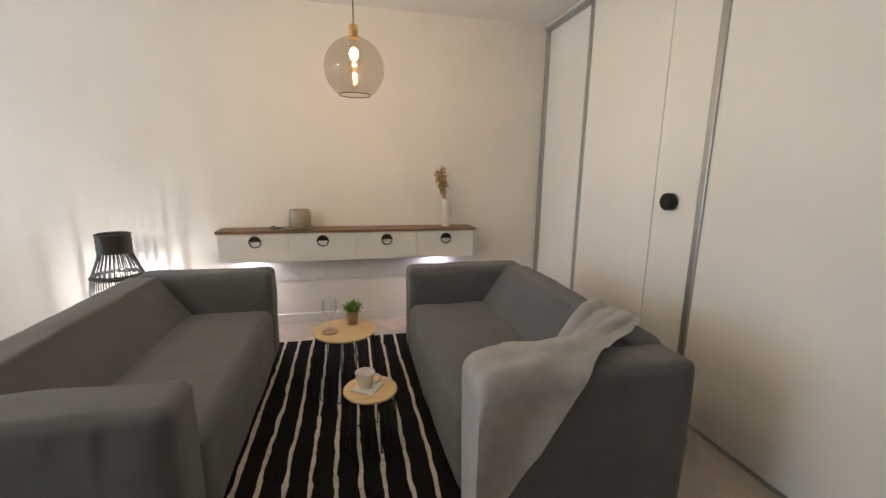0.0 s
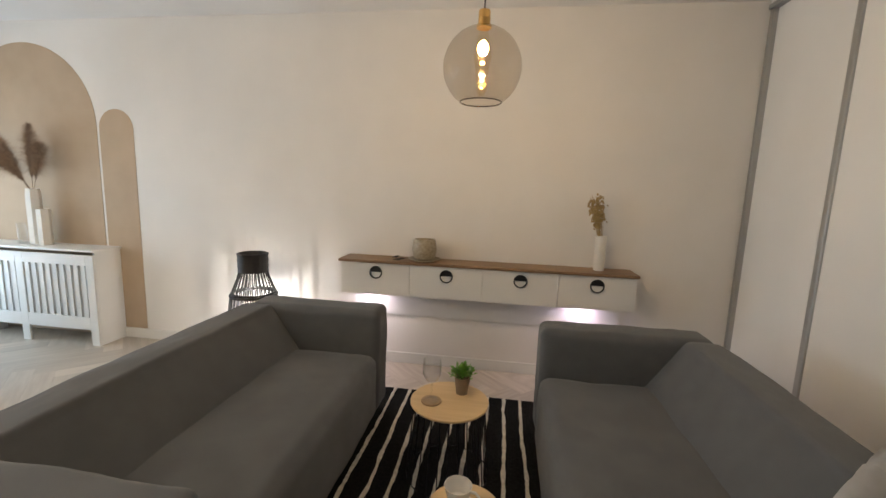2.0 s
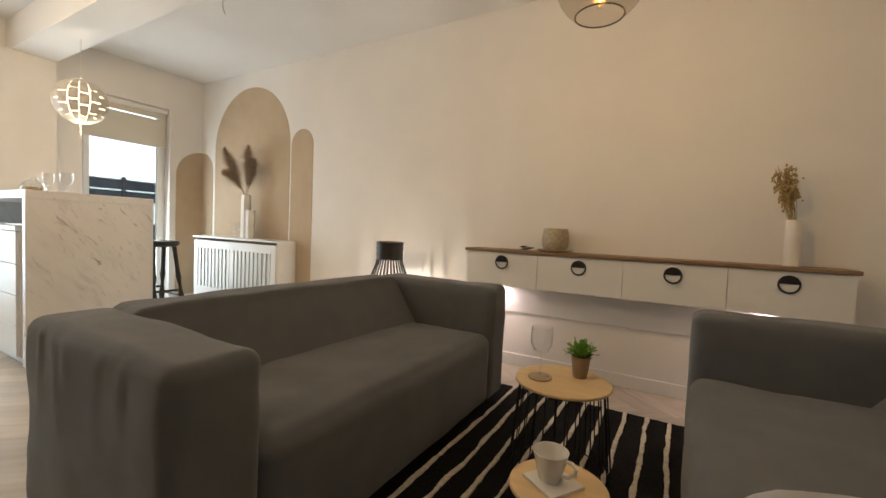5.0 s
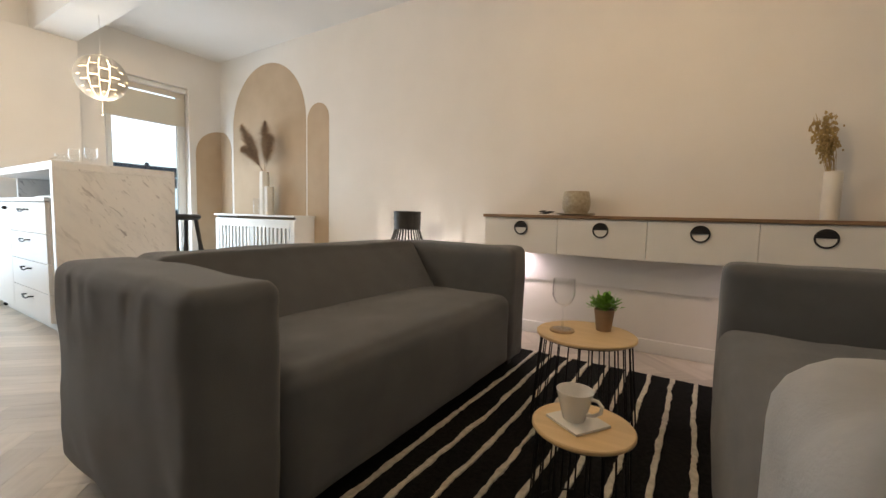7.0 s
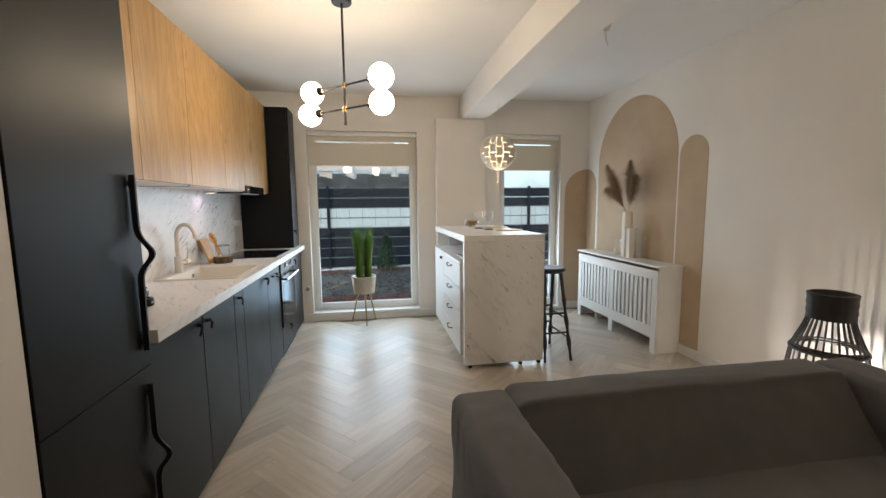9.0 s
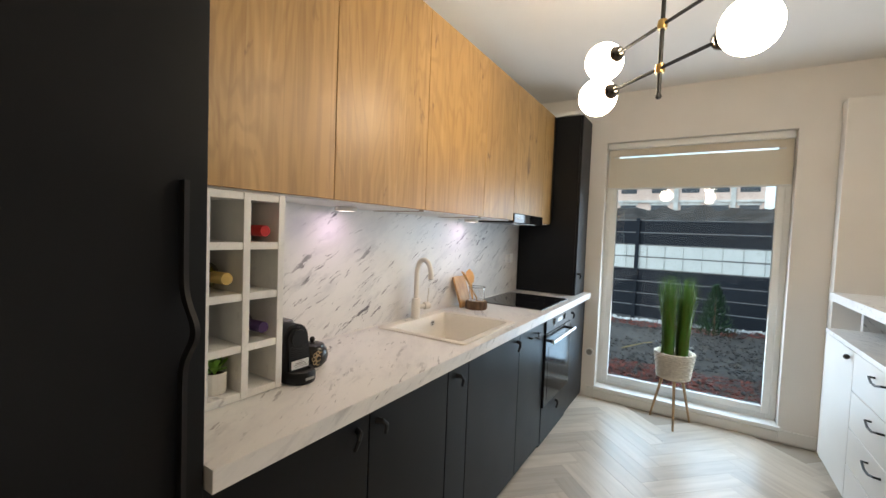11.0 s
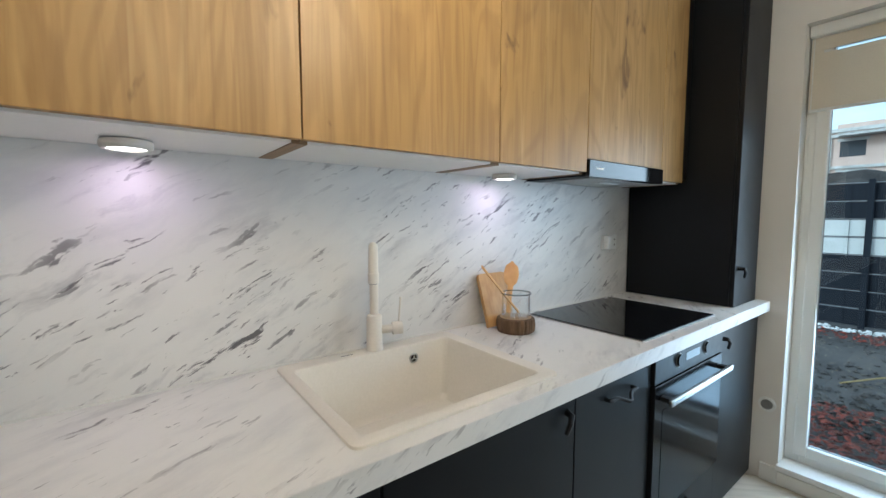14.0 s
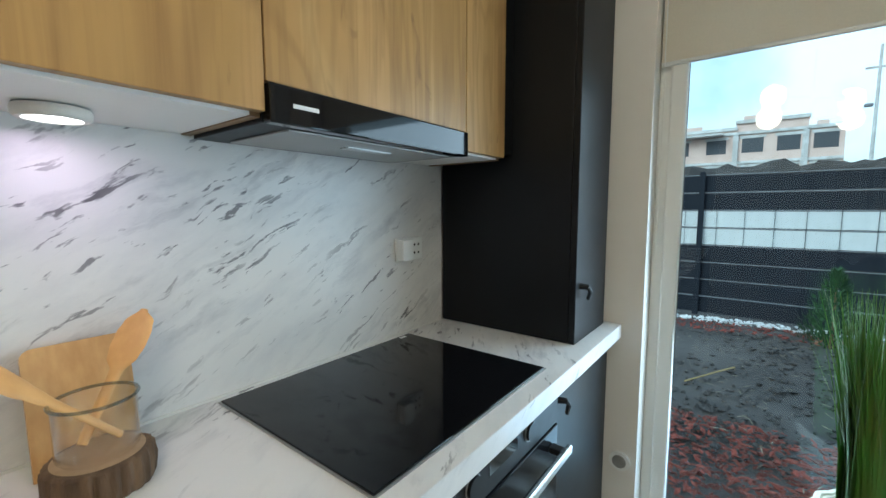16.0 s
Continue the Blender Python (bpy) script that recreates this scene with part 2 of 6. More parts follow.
M = {
    "wall": mat("wall_paint", (0.76, 0.735, 0.70), 0.85, second=(0.73, 0.705, 0.67), scale=2.5, bump=0.05, bump_scale=140),
    "ceiling": mat("ceiling_paint", (0.77, 0.755, 0.73), 0.9, second=(0.74, 0.725, 0.70), scale=1.5, bump=0.04, bump_scale=120),
    "tan": mat("tan_paint", (0.47, 0.36, 0.25), 0.85, second=(0.44, 0.335, 0.23), scale=5, bump=0.05, bump_scale=140),
    "white": mat("white_lacquer", (0.74, 0.73, 0.70), 0.42, second=(0.71, 0.70, 0.67), scale=3),
    "closet": mat("closet_board", (0.76, 0.745, 0.71), 0.5, second=(0.73, 0.715, 0.68), scale=2),
    # cabinet white made lighter to carry light bounced off the worktop
    "board": mat("bounce_lit_white_board", (0.83, 0.82, 0.80), 0.5, second=(0.80, 0.79, 0.77), scale=3),
    "alu": mat("brushed_aluminium", (0.45, 0.45, 0.44), 0.38, 0.85, scale=30, stretch=(1, 1, 0.05)),
    "pvc": mat("white_window_plastic", (0.80, 0.81, 0.80), 0.35, scale=3),
    "blind": cloth("cream_blind_fabric", (0.82, 0.77, 0.67), 0.30),
    "oak": oak("oak_veneer"),
    "oakedge": mat("brown_board_edge", (0.25, 0.155, 0.072), 0.5, second=(0.19, 0.115, 0.052), scale=6, stretch=(6, 0.6, 6), detail=6),
    "filtermesh": mat("grey_filter_mesh", (0.42, 0.42, 0.41), 0.45, 0.5, scale=60, bump=0.3, bump_scale=500),
    "tankgrey": mat("smoky_grey_plastic", (0.17, 0.165, 0.17), 0.25, second=(0.14, 0.136, 0.14), scale=6),
    "walnut": mat("brown_wood_top", (0.27, 0.165, 0.088), 0.45, second=(0.18, 0.105, 0.052), scale=5, stretch=(0.5, 6, 6), detail=8, bump=0.06, bump_scale=40, bump_stretch=(0.4, 6, 6)),
    "birch": mat("pale_table_wood", (0.70, 0.51, 0.28), 0.45, second=(0.62, 0.44, 0.23), scale=6, stretch=(0.5, 6, 6), detail=7),
    "bamboo": mat("bamboo", (0.62, 0.38, 0.155), 0.45, second=(0.50, 0.28, 0.10), scale=8, stretch=(5, 5, 0.5)),
    "spoon": mat("spoon_wood", (0.72, 0.42, 0.15), 0.5, second=(0.62, 0.34, 0.11), scale=8, stretch=(4, 4, 0.5)),
    "bark": mat("tree_bark", (0.17, 0.105, 0.06), 0.9, second=(0.07, 0.04, 0.022), scale=18, stretch=(2, 2, 0.4), bump=0.7, bump_scale=40, bump_stretch=(2, 2, 0.35)),
    "anthracite": mat("anthracite_front", (0.008, 0.009, 0.011), 0.40, second=(0.0065, 0.0075, 0.009), scale=4, bump=0.015, bump_scale=300, spec=0.20),
    "black": mat("black_metal", (0.010, 0.010, 0.011), 0.5, scale=20, spec=0.35),
    "blackwood": mat("black_stained_wood", (0.016, 0.014, 0.013), 0.45, second=(0.03, 0.026, 0.022), scale=14, stretch=(3, 3, 0.4)),
    "plasticblack": mat("black_gloss_plastic", (0.012, 0.012, 0.013), 0.40, scale=20, spec=0.2),
    "hobglass": mat("black_hob_glass", (0.006, 0.006, 0.007), 0.05, rough_vary=0.02, spec=0.4),
    "ovenglass": mat("dark_oven_glass", (0.010, 0.011, 0.013), 0.14, rough_vary=0.02, spec=0.08),
    "steel": mat("brushed_steel", (0.62, 0.62, 0.61), 0.28, 1.0, scale=40, stretch=(0.05, 1, 1)),
    "chrome": mat("dark_chrome", (0.16, 0.14, 0.12), 0.12, 1.0),
    "brass": mat("aged_brass", (0.55, 0.36, 0.13), 0.32, 1.0),
    "sofa": mat("grey_sofa_cotton", (0.108, 0.112, 0.116), 0.93, second=(0.092, 0.096, 0.100), scale=9, bump=0.25, bump_scale=420, sheen=0.15),
    "throw": mat("pale_grey_fleece", (0.66, 0.655, 0.65), 0.97, second=(0.57, 0.565, 0.56), scale=14, bump=0.12, bump_scale=260, sheen=0.3),
    "rug": mat("black_rug_pile", (0.008, 0.008, 0.008), 1.0, second=(0.016, 0.015, 0.014), scale=60, bump=0.8, bump_scale=220, spec=0.1),
    "cream": mat("cream_rug_pile", (0.76, 0.71, 0.60), 1.0, second=(0.58, 0.53, 0.43), scale=40, bump=0.8, bump_scale=200, spec=0.1),
    "porcelain": mat("white_porcelain", (0.80, 0.78, 0.74), 0.2, scale=3),
    "sinkstone": mat("beige_composite", (0.74, 0.70, 0.635), 0.45, second=(0.71, 0.67, 0.605), scale=120, detail=2),
    "ceramic": mat("speckled_beige_ceramic", (0.42, 0.36, 0.26), 0.35, second=(0.30, 0.25, 0.17), scale=45, bump=0.2, bump_scale=30),
    "vase": mat("matt_white_vase", (0.72, 0.68, 0.61), 0.7, scale=10, bump=0.1, bump_scale=50),
    "straw": mat("dried_straw", (0.46, 0.33, 0.14), 0.9, second=(0.32, 0.22, 0.09), scale=30),
    "drystraw": mat("bleached_straw", (0.42, 0.36, 0.26), 0.9, second=(0.30, 0.25, 0.18), scale=30, vary=0.3, island=True),
    "pampas": mat("brown_pampas", (0.29, 0.20, 0.135), 0.95, second=(0.38, 0.275, 0.19), scale=40),
    "leaf": mat("bright_green_leaf", (0.24, 0.48, 0.07), 0.5, second=(0.13, 0.30, 0.04), scale=40),
    "darkleaf": mat("dark_green_succulent", (0.06, 0.15, 0.04), 0.5, second=(0.035, 0.09, 0.03), scale=40),
    "grass": mat("tall_green_grass", (0.09, 0.27, 0.035), 0.5, second=(0.13, 0.20, 0.03), scale=14, stretch=(3, 3, 0.6), vary=0.15),
    "terracotta": mat("brown_paper_pot", (0.33, 0.22, 0.13), 0.8, scale=30),
    "soil": mat("potting_soil", (0.05, 0.03, 0.02), 1.0, second=(0.10, 0.05, 0.03), scale=60, bump=1.0, bump_scale=80),
    "basket": mat("cream_woven_rope", (0.66, 0.62, 0.54), 0.85, second=(0.55, 0.51, 0.44), scale=50, bump=0.3, bump_scale=120),
    "pine": mat("pale_pine_leg", (0.45, 0.31, 0.18), 0.55, second=(0.36, 0.24, 0.13), scale=9, stretch=(4, 4, 0.5)),
    "plank": mat("greige_oak_plank", (0.52, 0.46, 0.385), 0.33, second=(0.43, 0.375, 0.305), scale=3, stretch=(1.0, 9, 9), detail=8, bump=0.02, bump_scale=14, bump_stretch=(0.5, 12, 12), vary=0.16, shift=True),
    "plankrest": mat("greige_oak_plank_joined", (0.52, 0.46, 0.385), 0.33, second=(0.43, 0.375, 0.305), scale=9, detail=8, vary=0.16, island=True),
    "subfloor": mat("plank_joint", (0.34, 0.30, 0.245), 0.7),
    "stone": marble("marble_print_upright", (-0.86, 0.03, 0.50)),
    "stonetop": marble("marble_print_flat", (-0.86, -0.51, 0.04)),
    "stonerack": marble("faint_marble_print", (-0.60, 0.2, 0.75), (0.72, 0.715, 0.68), 0.42),
    "stoneside": marble("marble_print_end", (0.04, 0.62, -0.78), (0.73, 0.72, 0.70), 0.6),
    "glass": clear("window_glass", (0.84, 0.94, 1.0)),
    "smoke": clear("smoked_glass", (0.85, 0.82, 0.77), 1.5, gloss=0.6),
    "smokerim": clear("smoked_glass_edge", (0.45, 0.42, 0.38), 1.5, gloss=0.8),
    "jarrim": clear("thick_glass_rim", (0.62, 0.66, 0.66), 1.5, gloss=1.0),
    "thin": clear("drinking_glass", (0.985, 0.988, 0.988), 1.5, gloss=1.0),
    "amber": clear("bulb_glass", (0.99, 0.95, 0.86), 1.2, gloss=0.3),
    "filament": glow("warm_filament", (1.0, 0.50, 0.13), 40),
    "emberfilament": glow("dim_filament", (1.0, 0.50, 0.13), 14),
    "globe": glow("opal_globe", (1.0, 0.81, 0.585), 27),
    "puck": glow("lit_puck", (1.0, 0.9, 0.9), 6),
    "inner": glow("lit_inner_shell", (1.0, 0.80, 0.50), 6),
    "copper": mat("white_lamp_panel", (0.55, 0.51, 0.45), 0.5, scale=6),
    "cap_red": mat("red_foil", (0.45, 0.02, 0.015), 0.35, 0.3, scale=30),
    "redwine": mat("dark_red_bottle", (0.05, 0.006, 0.006), 0.1),
    "cap_gold": mat("gold_foil", (0.55, 0.38, 0.12), 0.4, 0.5, scale=30),
    "olive": mat("olive_bottle", (0.17, 0.135, 0.012), 0.12),
    "cap_violet": mat("violet_foil", (0.06, 0.03, 0.10), 0.35, 0.4, scale=30),
    "darkbottle": mat("near_black_bottle", (0.008, 0.006, 0.01), 0.1),
    "paper": mat("pale_label", (0.72, 0.72, 0.72), 0.6),
    "ink": mat("grey_print", (0.18, 0.18, 0.18), 0.7),
    "jarblack": mat("black_glazed_jar", (0.014, 0.013, 0.012), 0.18, second=(0.03, 0.025, 0.02), scale=25),
    "ornament": mat("bronze_ornament", (0.42, 0.31, 0.17), 0.4, 0.6, scale=40),
    "hoodsteel": mat("grey_hood_steel", (0.34, 0.34, 0.33), 0.4, 0.7, scale=40, stretch=(0.1, 1, 1)),
    "earth": mat("dark_garden_soil", (0.040, 0.036, 0.036), 1.0, second=(0.088, 0.080, 0.077), scale=1.6, detail=12, bump=1.0, bump_scale=7, lo=0.35, hi=0.75),
    "mulch": mat("red_bark_mulch", (0.29, 0.065, 0.045), 0.9, second=(0.15, 0.032, 0.024), scale=20, vary=0.45, island=True),
    "pebble": mat("white_pebble", (0.62, 0.62, 0.62), 0.8, scale=20, vary=0.15),
    "strip": mat("anthracite_fence_strip", (0.013, 0.016, 0.023), 0.75, second=(0.016, 0.019, 0.027), scale=2, rough_vary=0.0, spec=0.2),
    "stripwhite": mat("pale_fence_strip", (0.62, 0.63, 0.62), 0.5, second=(0.58, 0.59, 0.58), scale=5),
    "wire": mat("grey_fence_wire", (0.22, 0.23, 0.25), 0.5, 0.2),
    "block": mat("salmon_brick_block", (0.70, 0.53, 0.46), 0.9, second=(0.62, 0.45, 0.38), scale=0.8, detail=8),
    "concrete": mat("pale_concrete", (0.62, 0.61, 0.59), 0.85, second=(0.44, 0.42, 0.40), scale=1.2, detail=8),
    # dark colour paints the shade inside unglazed windows
    "opening": mat("window_shade_plate", (0.07, 0.075, 0.085), 0.9),
    "mound": mat("dug_earth", (0.028, 0.023, 0.021), 1.0, second=(0.055, 0.045, 0.040), scale=1.2, detail=12, bump=1.0, bump_scale=3),
    "bush": mat("dark_conifer", (0.018, 0.05, 0.02), 0.8, second=(0.03, 0.075, 0.025), scale=20),
}


# ---- mesh helpers (world coordinates; part() moves them to their parent) ----
ORIGIN = {}


def mesh_of(name, bm, material, smooth=False):
    me = bpy.data.meshes.new(name)
    bmesh.ops.recalc_face_normals(bm, faces=bm.faces[:])
    bmesh.ops.scale(bm, vec=(UNIT, UNIT, UNIT), verts=bm.verts[:])
    bm.to_mesh(me)
    bm.free()
    me.materials.append(M[material])
    if smooth:
        me.polygons.foreach_set("use_smooth", [True] * len(me.polygons))
        me.set_sharp_from_angle(angle=radians(40))
    return me


def thing(name, place, label, category, group="", kind=""):
    o = new(name)
    o.empty_display_size = 0.1
    o.location = UNIT * Vector(place)
    ORIGIN[o] = Vector(place)
    return tagged(o, label, category, group, kind)


def part(name, bm, material, parent, label="", smooth=True):
    bm.verts.ensure_lookup_table()
    bmesh.ops.translate(bm, vec=-ORIGIN[parent], verts=bm.verts[:])
    o = new(name, mesh_of(name, bm, material, smooth))
    o.parent = parent
    ORIGIN[o] = ORIGIN[parent]
    return tagged(o, label)


def solo(name, bm, material, place, label="", category="", kind="", group="", smooth=True):
    place = Vector(place)
    bmesh.ops.translate(bm, vec=-place, verts=bm.verts[:])
    o = new(name, mesh_of(name, bm, material, smooth))
    o.location = UNIT * place
    ORIGIN[o] = place
    return tagged(o, label, category, group, kind)


def box(x0, x1, y0, y1, z0, z1, bev=0.0, seg=2, bm=None):
    bm = bm or bmesh.new()
    c = Vector(((x0 + x1) / 2, (y0 + y1) / 2, (z0 + z1) / 2))
    r = bmesh.ops.create_cube(bm, size=1, matrix=Matrix.Translation(c) @ Matrix.Diagonal((abs(x1 - x0), abs(y1 - y0), abs(z1 - z0), 1)))
    if bev:
        es = list({e for v in r["verts"] for e in v.link_edges})
        bmesh.ops.bevel(bm, geom=es, offset=bev, segments=seg, profile=0.5, affect="EDGES")
    return bm


def soft_box(x0, x1, y0, y1, z0, z1, r=0.05, n=12, swell=0.0, wob=0.0, seed=0.0, pleat=0.0):
    """A cushion-like block: a rounded box with a little swell and unevenness."""
    bm = bmesh.new()
    bmesh.ops.create_cube(bm, size=2)
    bmesh.ops.subdivide_edges(bm, edges=bm.edges[:], cuts=n, use_grid_fill=True)
    c = Vector(((x0 + x1) / 2, (y0 + y1) / 2, (z0 + z1) / 2))
    h = Vector(((x1 - x0) / 2, (y1 - y0) / 2, (z1 - z0) / 2))
    for v in bm.verts:
        u = v.co.copy()
        q = Vector([math.copysign(abs(u[i]) ** 0.72, u[i]) * h[i] for i in range(3)])
        inner = Vector([max(-h[i] + r, min(h[i] - r, q[i])) for i in range(3)])
        d = q - inner
        p = inner + (d.normalized() * r if d.length > 1e-6 else d)
        for i in range(3):
            j, k = (i + 1) % 3, (i + 2) % 3
            if abs(u[i]) > 0.99:
                p[i] += math.copysign(swell * (1 - u[j] ** 2) * (1 - u[k] ** 2), u[i])
        p += c
        if wob:
            p += noise.noise_vector(p * 5 + Vector((seed, 0, 0))) * wob + noise.noise_vector(p * 14 + Vector((seed, 3, 0))) * wob * 0.35
        if pleat and abs(u[1]) > 0.9:
            hang = max(0.0, min(1.0, (p.z - z1 + 0.25) / 0.20)) * max(0.0, min(1.0, (z1 + 0.0 - p.z) / 0.04 + 0.2))
            fold = max(0.0, math.sin(p.x * 62 + 5 * noise.noise((p.x * 4, seed, p.z * 3)) + 1.5 * p.z)) ** 2 * (0.5 + noise.noise((p.x * 5, 7, seed)))
            p.y += math.copysign(pleat * fold * hang, u[1])
        v.co = p
    return bm


def lathe(profile, centre, n=28, bm=None, squash=None):
    """Turn a profile of (radius, z) round the upright axis through centre."""
    bm = bm or bmesh.new()
    cx, cy, cz = centre
    rings = []
    for r, z in profile:
        if r < 1e-5:
            rings.append([bm.verts.new((cx, cy, cz + z))])
        else:
            rings.append([bm.verts.new((cx + r * math.cos(2 * math.pi * i / n), cy + r * math.sin(2 * math.pi * i / n), cz + z)) for i in range(n)])
    for a, b in zip(rings, rings[1:]):
        for i in range(n):
            j = (i + 1) % n
            vs = [a[i % len(a)], a[j % len(a)], b[j % len(b)], b[i % len(b)]]
            vs = list(dict.fromkeys(vs))
            if len(vs) > 2:
                bm.faces.new(vs)
    return bm


def tube(points, r, n=8, bm=None, closed=False, r_end=None):
    """A round bar along a line of points."""
    bm = bm or bmesh.new()
    pts = [Vector(p) for p in points]
    m = len(pts)
    rings, side = [], None
    for i, p in enumerate(pts):
        a = pts[(i - 1) % m] if closed or i else p
        b = pts[(i + 1) % m] if closed or i < m - 1 else p
        d = (b - a).normalized()
        if side is None:
            side = d.orthogonal().normalized()
        side = (side - d * side.dot(d)).normalized()
        up = d.cross(side)
        rr = r if r_end is None else r + (r_end - r) * i / max(m - 1, 1)
        rings.append([bm.verts.new(p + (side * math.cos(2 * math.pi * k / n) + up * math.sin(2 * math.pi * k / n)) * rr) for k in range(n)])
    pairs = list(zip(rings, rings[1:])) + ([(rings[-1], rings[0])] if closed else [])
    for a, b in pairs:
        for k in range(n):
            bm.faces.new((a[k], a[(k + 1) % n], b[(k + 1) % n], b[k]))
    if not closed:
        bm.faces.new(rings[0])
        bm.faces.new(rings[-1][::-1])
    return bm


def ring_pts(c, r, n=28, axis="z"):
    out = []
    for i in range(n):
        a = 2 * math.pi * i / n
        u, v = r * math.cos(a), r * math.sin(a)
        out.append(Vector(c) + Vector({"z": (u, v, 0), "y": (u, 0, v), "x": (0, u, v)}[axis]))
    return out


def disc(c, r, t, axis="y", n=24, bm=None, bev=0.0):
    """A flat round plate of thickness t about an axis."""
    bm = bm or bmesh.new()
    turn = {"z": Matrix(), "y": Matrix.Rotation(math.pi / 2, 4, "X"), "x": Matrix.Rotation(math.pi / 2, 4, "Y")}[axis]
    bmesh.ops.create_cone(bm, cap_ends=True, segments=n, radius1=r, radius2=r, depth=t, matrix=Matrix.Translation(c) @ turn)
    return bm


def ball(c, r, u=28, v=16, bm=None, scale=(1, 1, 1)):
    bm = bm or bmesh.new()
    bmesh.ops.create_uvsphere(bm, u_segments=u, v_segments=v, radius=r, matrix=Matrix.Translation(c) @ Matrix.Diagonal((*scale, 1)))
    return bm


def prism(outline, y0, y1, axis="y", bm=None):
    """An outline in two coordinates, drawn out along the third: y (x, z), x (y, z) or z (x, y)."""
    bm = bm or bmesh.new()

    def at(p, d):
        return {"y": (p[0], d, p[1]), "x": (d, p[0], p[1]), "z": (p[0], p[1], d)}[axis]
    a, b = [bm.verts.new(at(p, y0)) for p in outline], [bm.verts.new(at(p, y1)) for p in outline]
    bm.faces.new(a)
    bm.faces.new(b[::-1])
    for i in range(len(a)):
        j = (i + 1) % len(a)
        bm.faces.new((a[i], b[i], b[j], a[j]))
    return bm


# ---- structure ----
X_W, X_E, Y_N, Y_K, Y_S, Z_C = -4.40, 2.0, 4.2, 0.2, 0.12, 2.57
solo("floor", box(X_W - 0.3, X_E + 0.9, Y_S - 0.3, Y_N + 0.3, -0.25, -0.012), "subfloor", (-1, 1.5, -0.012), "concrete base under pale oak herringbone floor", "floor", "structure", smooth=False)
solo("ceiling", box(X_W - 0.3, X_E + 0.9, Y_S - 0.3, Y_N + 0.3, Z_C, Z_C + 0.25), "ceiling", (-1, 1.5, Z_C), "plain white painted ceiling", "ceiling", "structure", smooth=False)
solo("wall_north", box(X_W - 0.3, X_E + 0.9, Y_N, Y_N + 0.3, -0.1, Z_C), "wall", (-1, Y_N, 0), "warm white painted wall", "wall", "structure", smooth=False)
solo("wall_kitchen", box(X_W - 0.3, -0.66, Y_K - 0.25, Y_K, -0.1, Z_C), "wall", (-2.5, Y_K, 0), "white wall behind the kitchen units", "wall", "structure", smooth=False)
solo("wall_partition", box(-0.66, -0.54, Y_S, 0.735, -0.1, Z_C, 0.004), "wall", (-0.6, 0, 0), "white wall end beside the tall fridge unit", "wall", "structure", smooth=False)
# added, never in view: set close behind the start to bounce light
solo("wall_south", box(-0.66, X_E + 0.9, Y_S - 0.3, Y_S, -0.1, Z_C), "wall", (0.7, Y_S, 0), "unseen plain white wall", "wall", "structure", smooth=False)
solo("wall_east", box(X_E, X_E + 0.25, Y_S, 1.05, -0.1, Z_C), "wall", (X_E, -0.2, 0), "unseen plain white wall", "wall", "structure", smooth=False)
solo("wall_closet_back", box(X_E + 0.65, X_E + 0.9, 1.05, Y_N, -0.1, Z_C), "wall", (X_E + 0.65, 2.6, 0), "unseen plain white wall behind the wardrobe", "wall", "structure", smooth=False)

# window wall: piers, lintel and low sill wall round two openings
W1, W2 = (0.83, 2.06), (3.06, 3.84)
w = bmesh.new()
box(X_W - 0.3, X_W, Y_K, W1[0], -0.1, Z_C, bm=w)
box(X_W - 0.3, X_W, W1[1], W2[0], -0.1, Z_C, bm=w)
box(X_W - 0.3, X_W, W2[1], Y_N, -0.1, Z_C, bm=w)
box(X_W - 0.3, X_W, W1[0], W1[1], 2.17, Z_C, bm=w)
box(X_W - 0.3, X_W, W2[0], W2[1], 2.17, Z_C, bm=w)
box(X_W - 0.3, X_W, W1[0], W1[1], -0.1, 0.09, bm=w)
box(X_W - 0.3, X_W, W2[0], W2[1], -0.1, 0.03, bm=w)
solo("wall_west", w, "wall", (X_W, 2, 0), "white outer wall with two tall window openings", "wall", "structure", smooth=False)
solo("wall_pier", box(X_W, -4.29, 2.27, 2.85, -0.05, 2.31, 0.004), "wall", (X_W, 2.5, 0), "white pier under the ceiling beam", "pier", "structure", smooth=False)
solo("ceiling_beam", box(X_W, X_E, 2.557, 2.85, 2.31, Z_C, 0.004), "ceiling", (-1, 2.71, 2.31), "white painted beam under the ceiling", "beam", "structure", smooth=False)

# skirting boards
for nm, dims in (("baseboard_north", (-2.72, X_E, Y_N - 0.014, Y_N, 0, 0.085)), ("baseboard_corner", (X_W, -4.1, Y_N - 0.014, Y_N, 0, 0.085)),
                 ("baseboard_west_corner", (X_W, X_W + 0.014, W2[1], Y_N - 0.014, 0, 0.085)), ("baseboard_west_mid", (X_W, X_W + 0.014, W1[1], 2.27, 0, 0.085)),
                 ("baseboard_west_mid_b", (X_W, X_W + 0.014, 2.85, W2[0], 0, 0.085)), ("baseboard_west_kitchen", (X_W, X_W + 0.014, 0.76, W1[0], 0, 0.085)),
                 ("baseboard_window", (X_W, X_W + 0.012, W1[0], W1[1], 0, 0.07))):
    solo(nm, box(*dims, 0.004), "white", ((dims[0] + dims[1]) / 2, (dims[2] + dims[3]) / 2, 0), "low white skirting board", "baseboard", "structure", smooth=False)


def arch_outline(x0, x1, z0, top, n=28):
    r = (x1 - x0) / 2
    c = (x0 + x1) / 2
    return [(x0, z0)] + [(c - r * math.cos(math.pi * i / n), top - r + r * math.sin(math.pi * i / n)) for i in range(n + 1)] + [(x1, z0)]


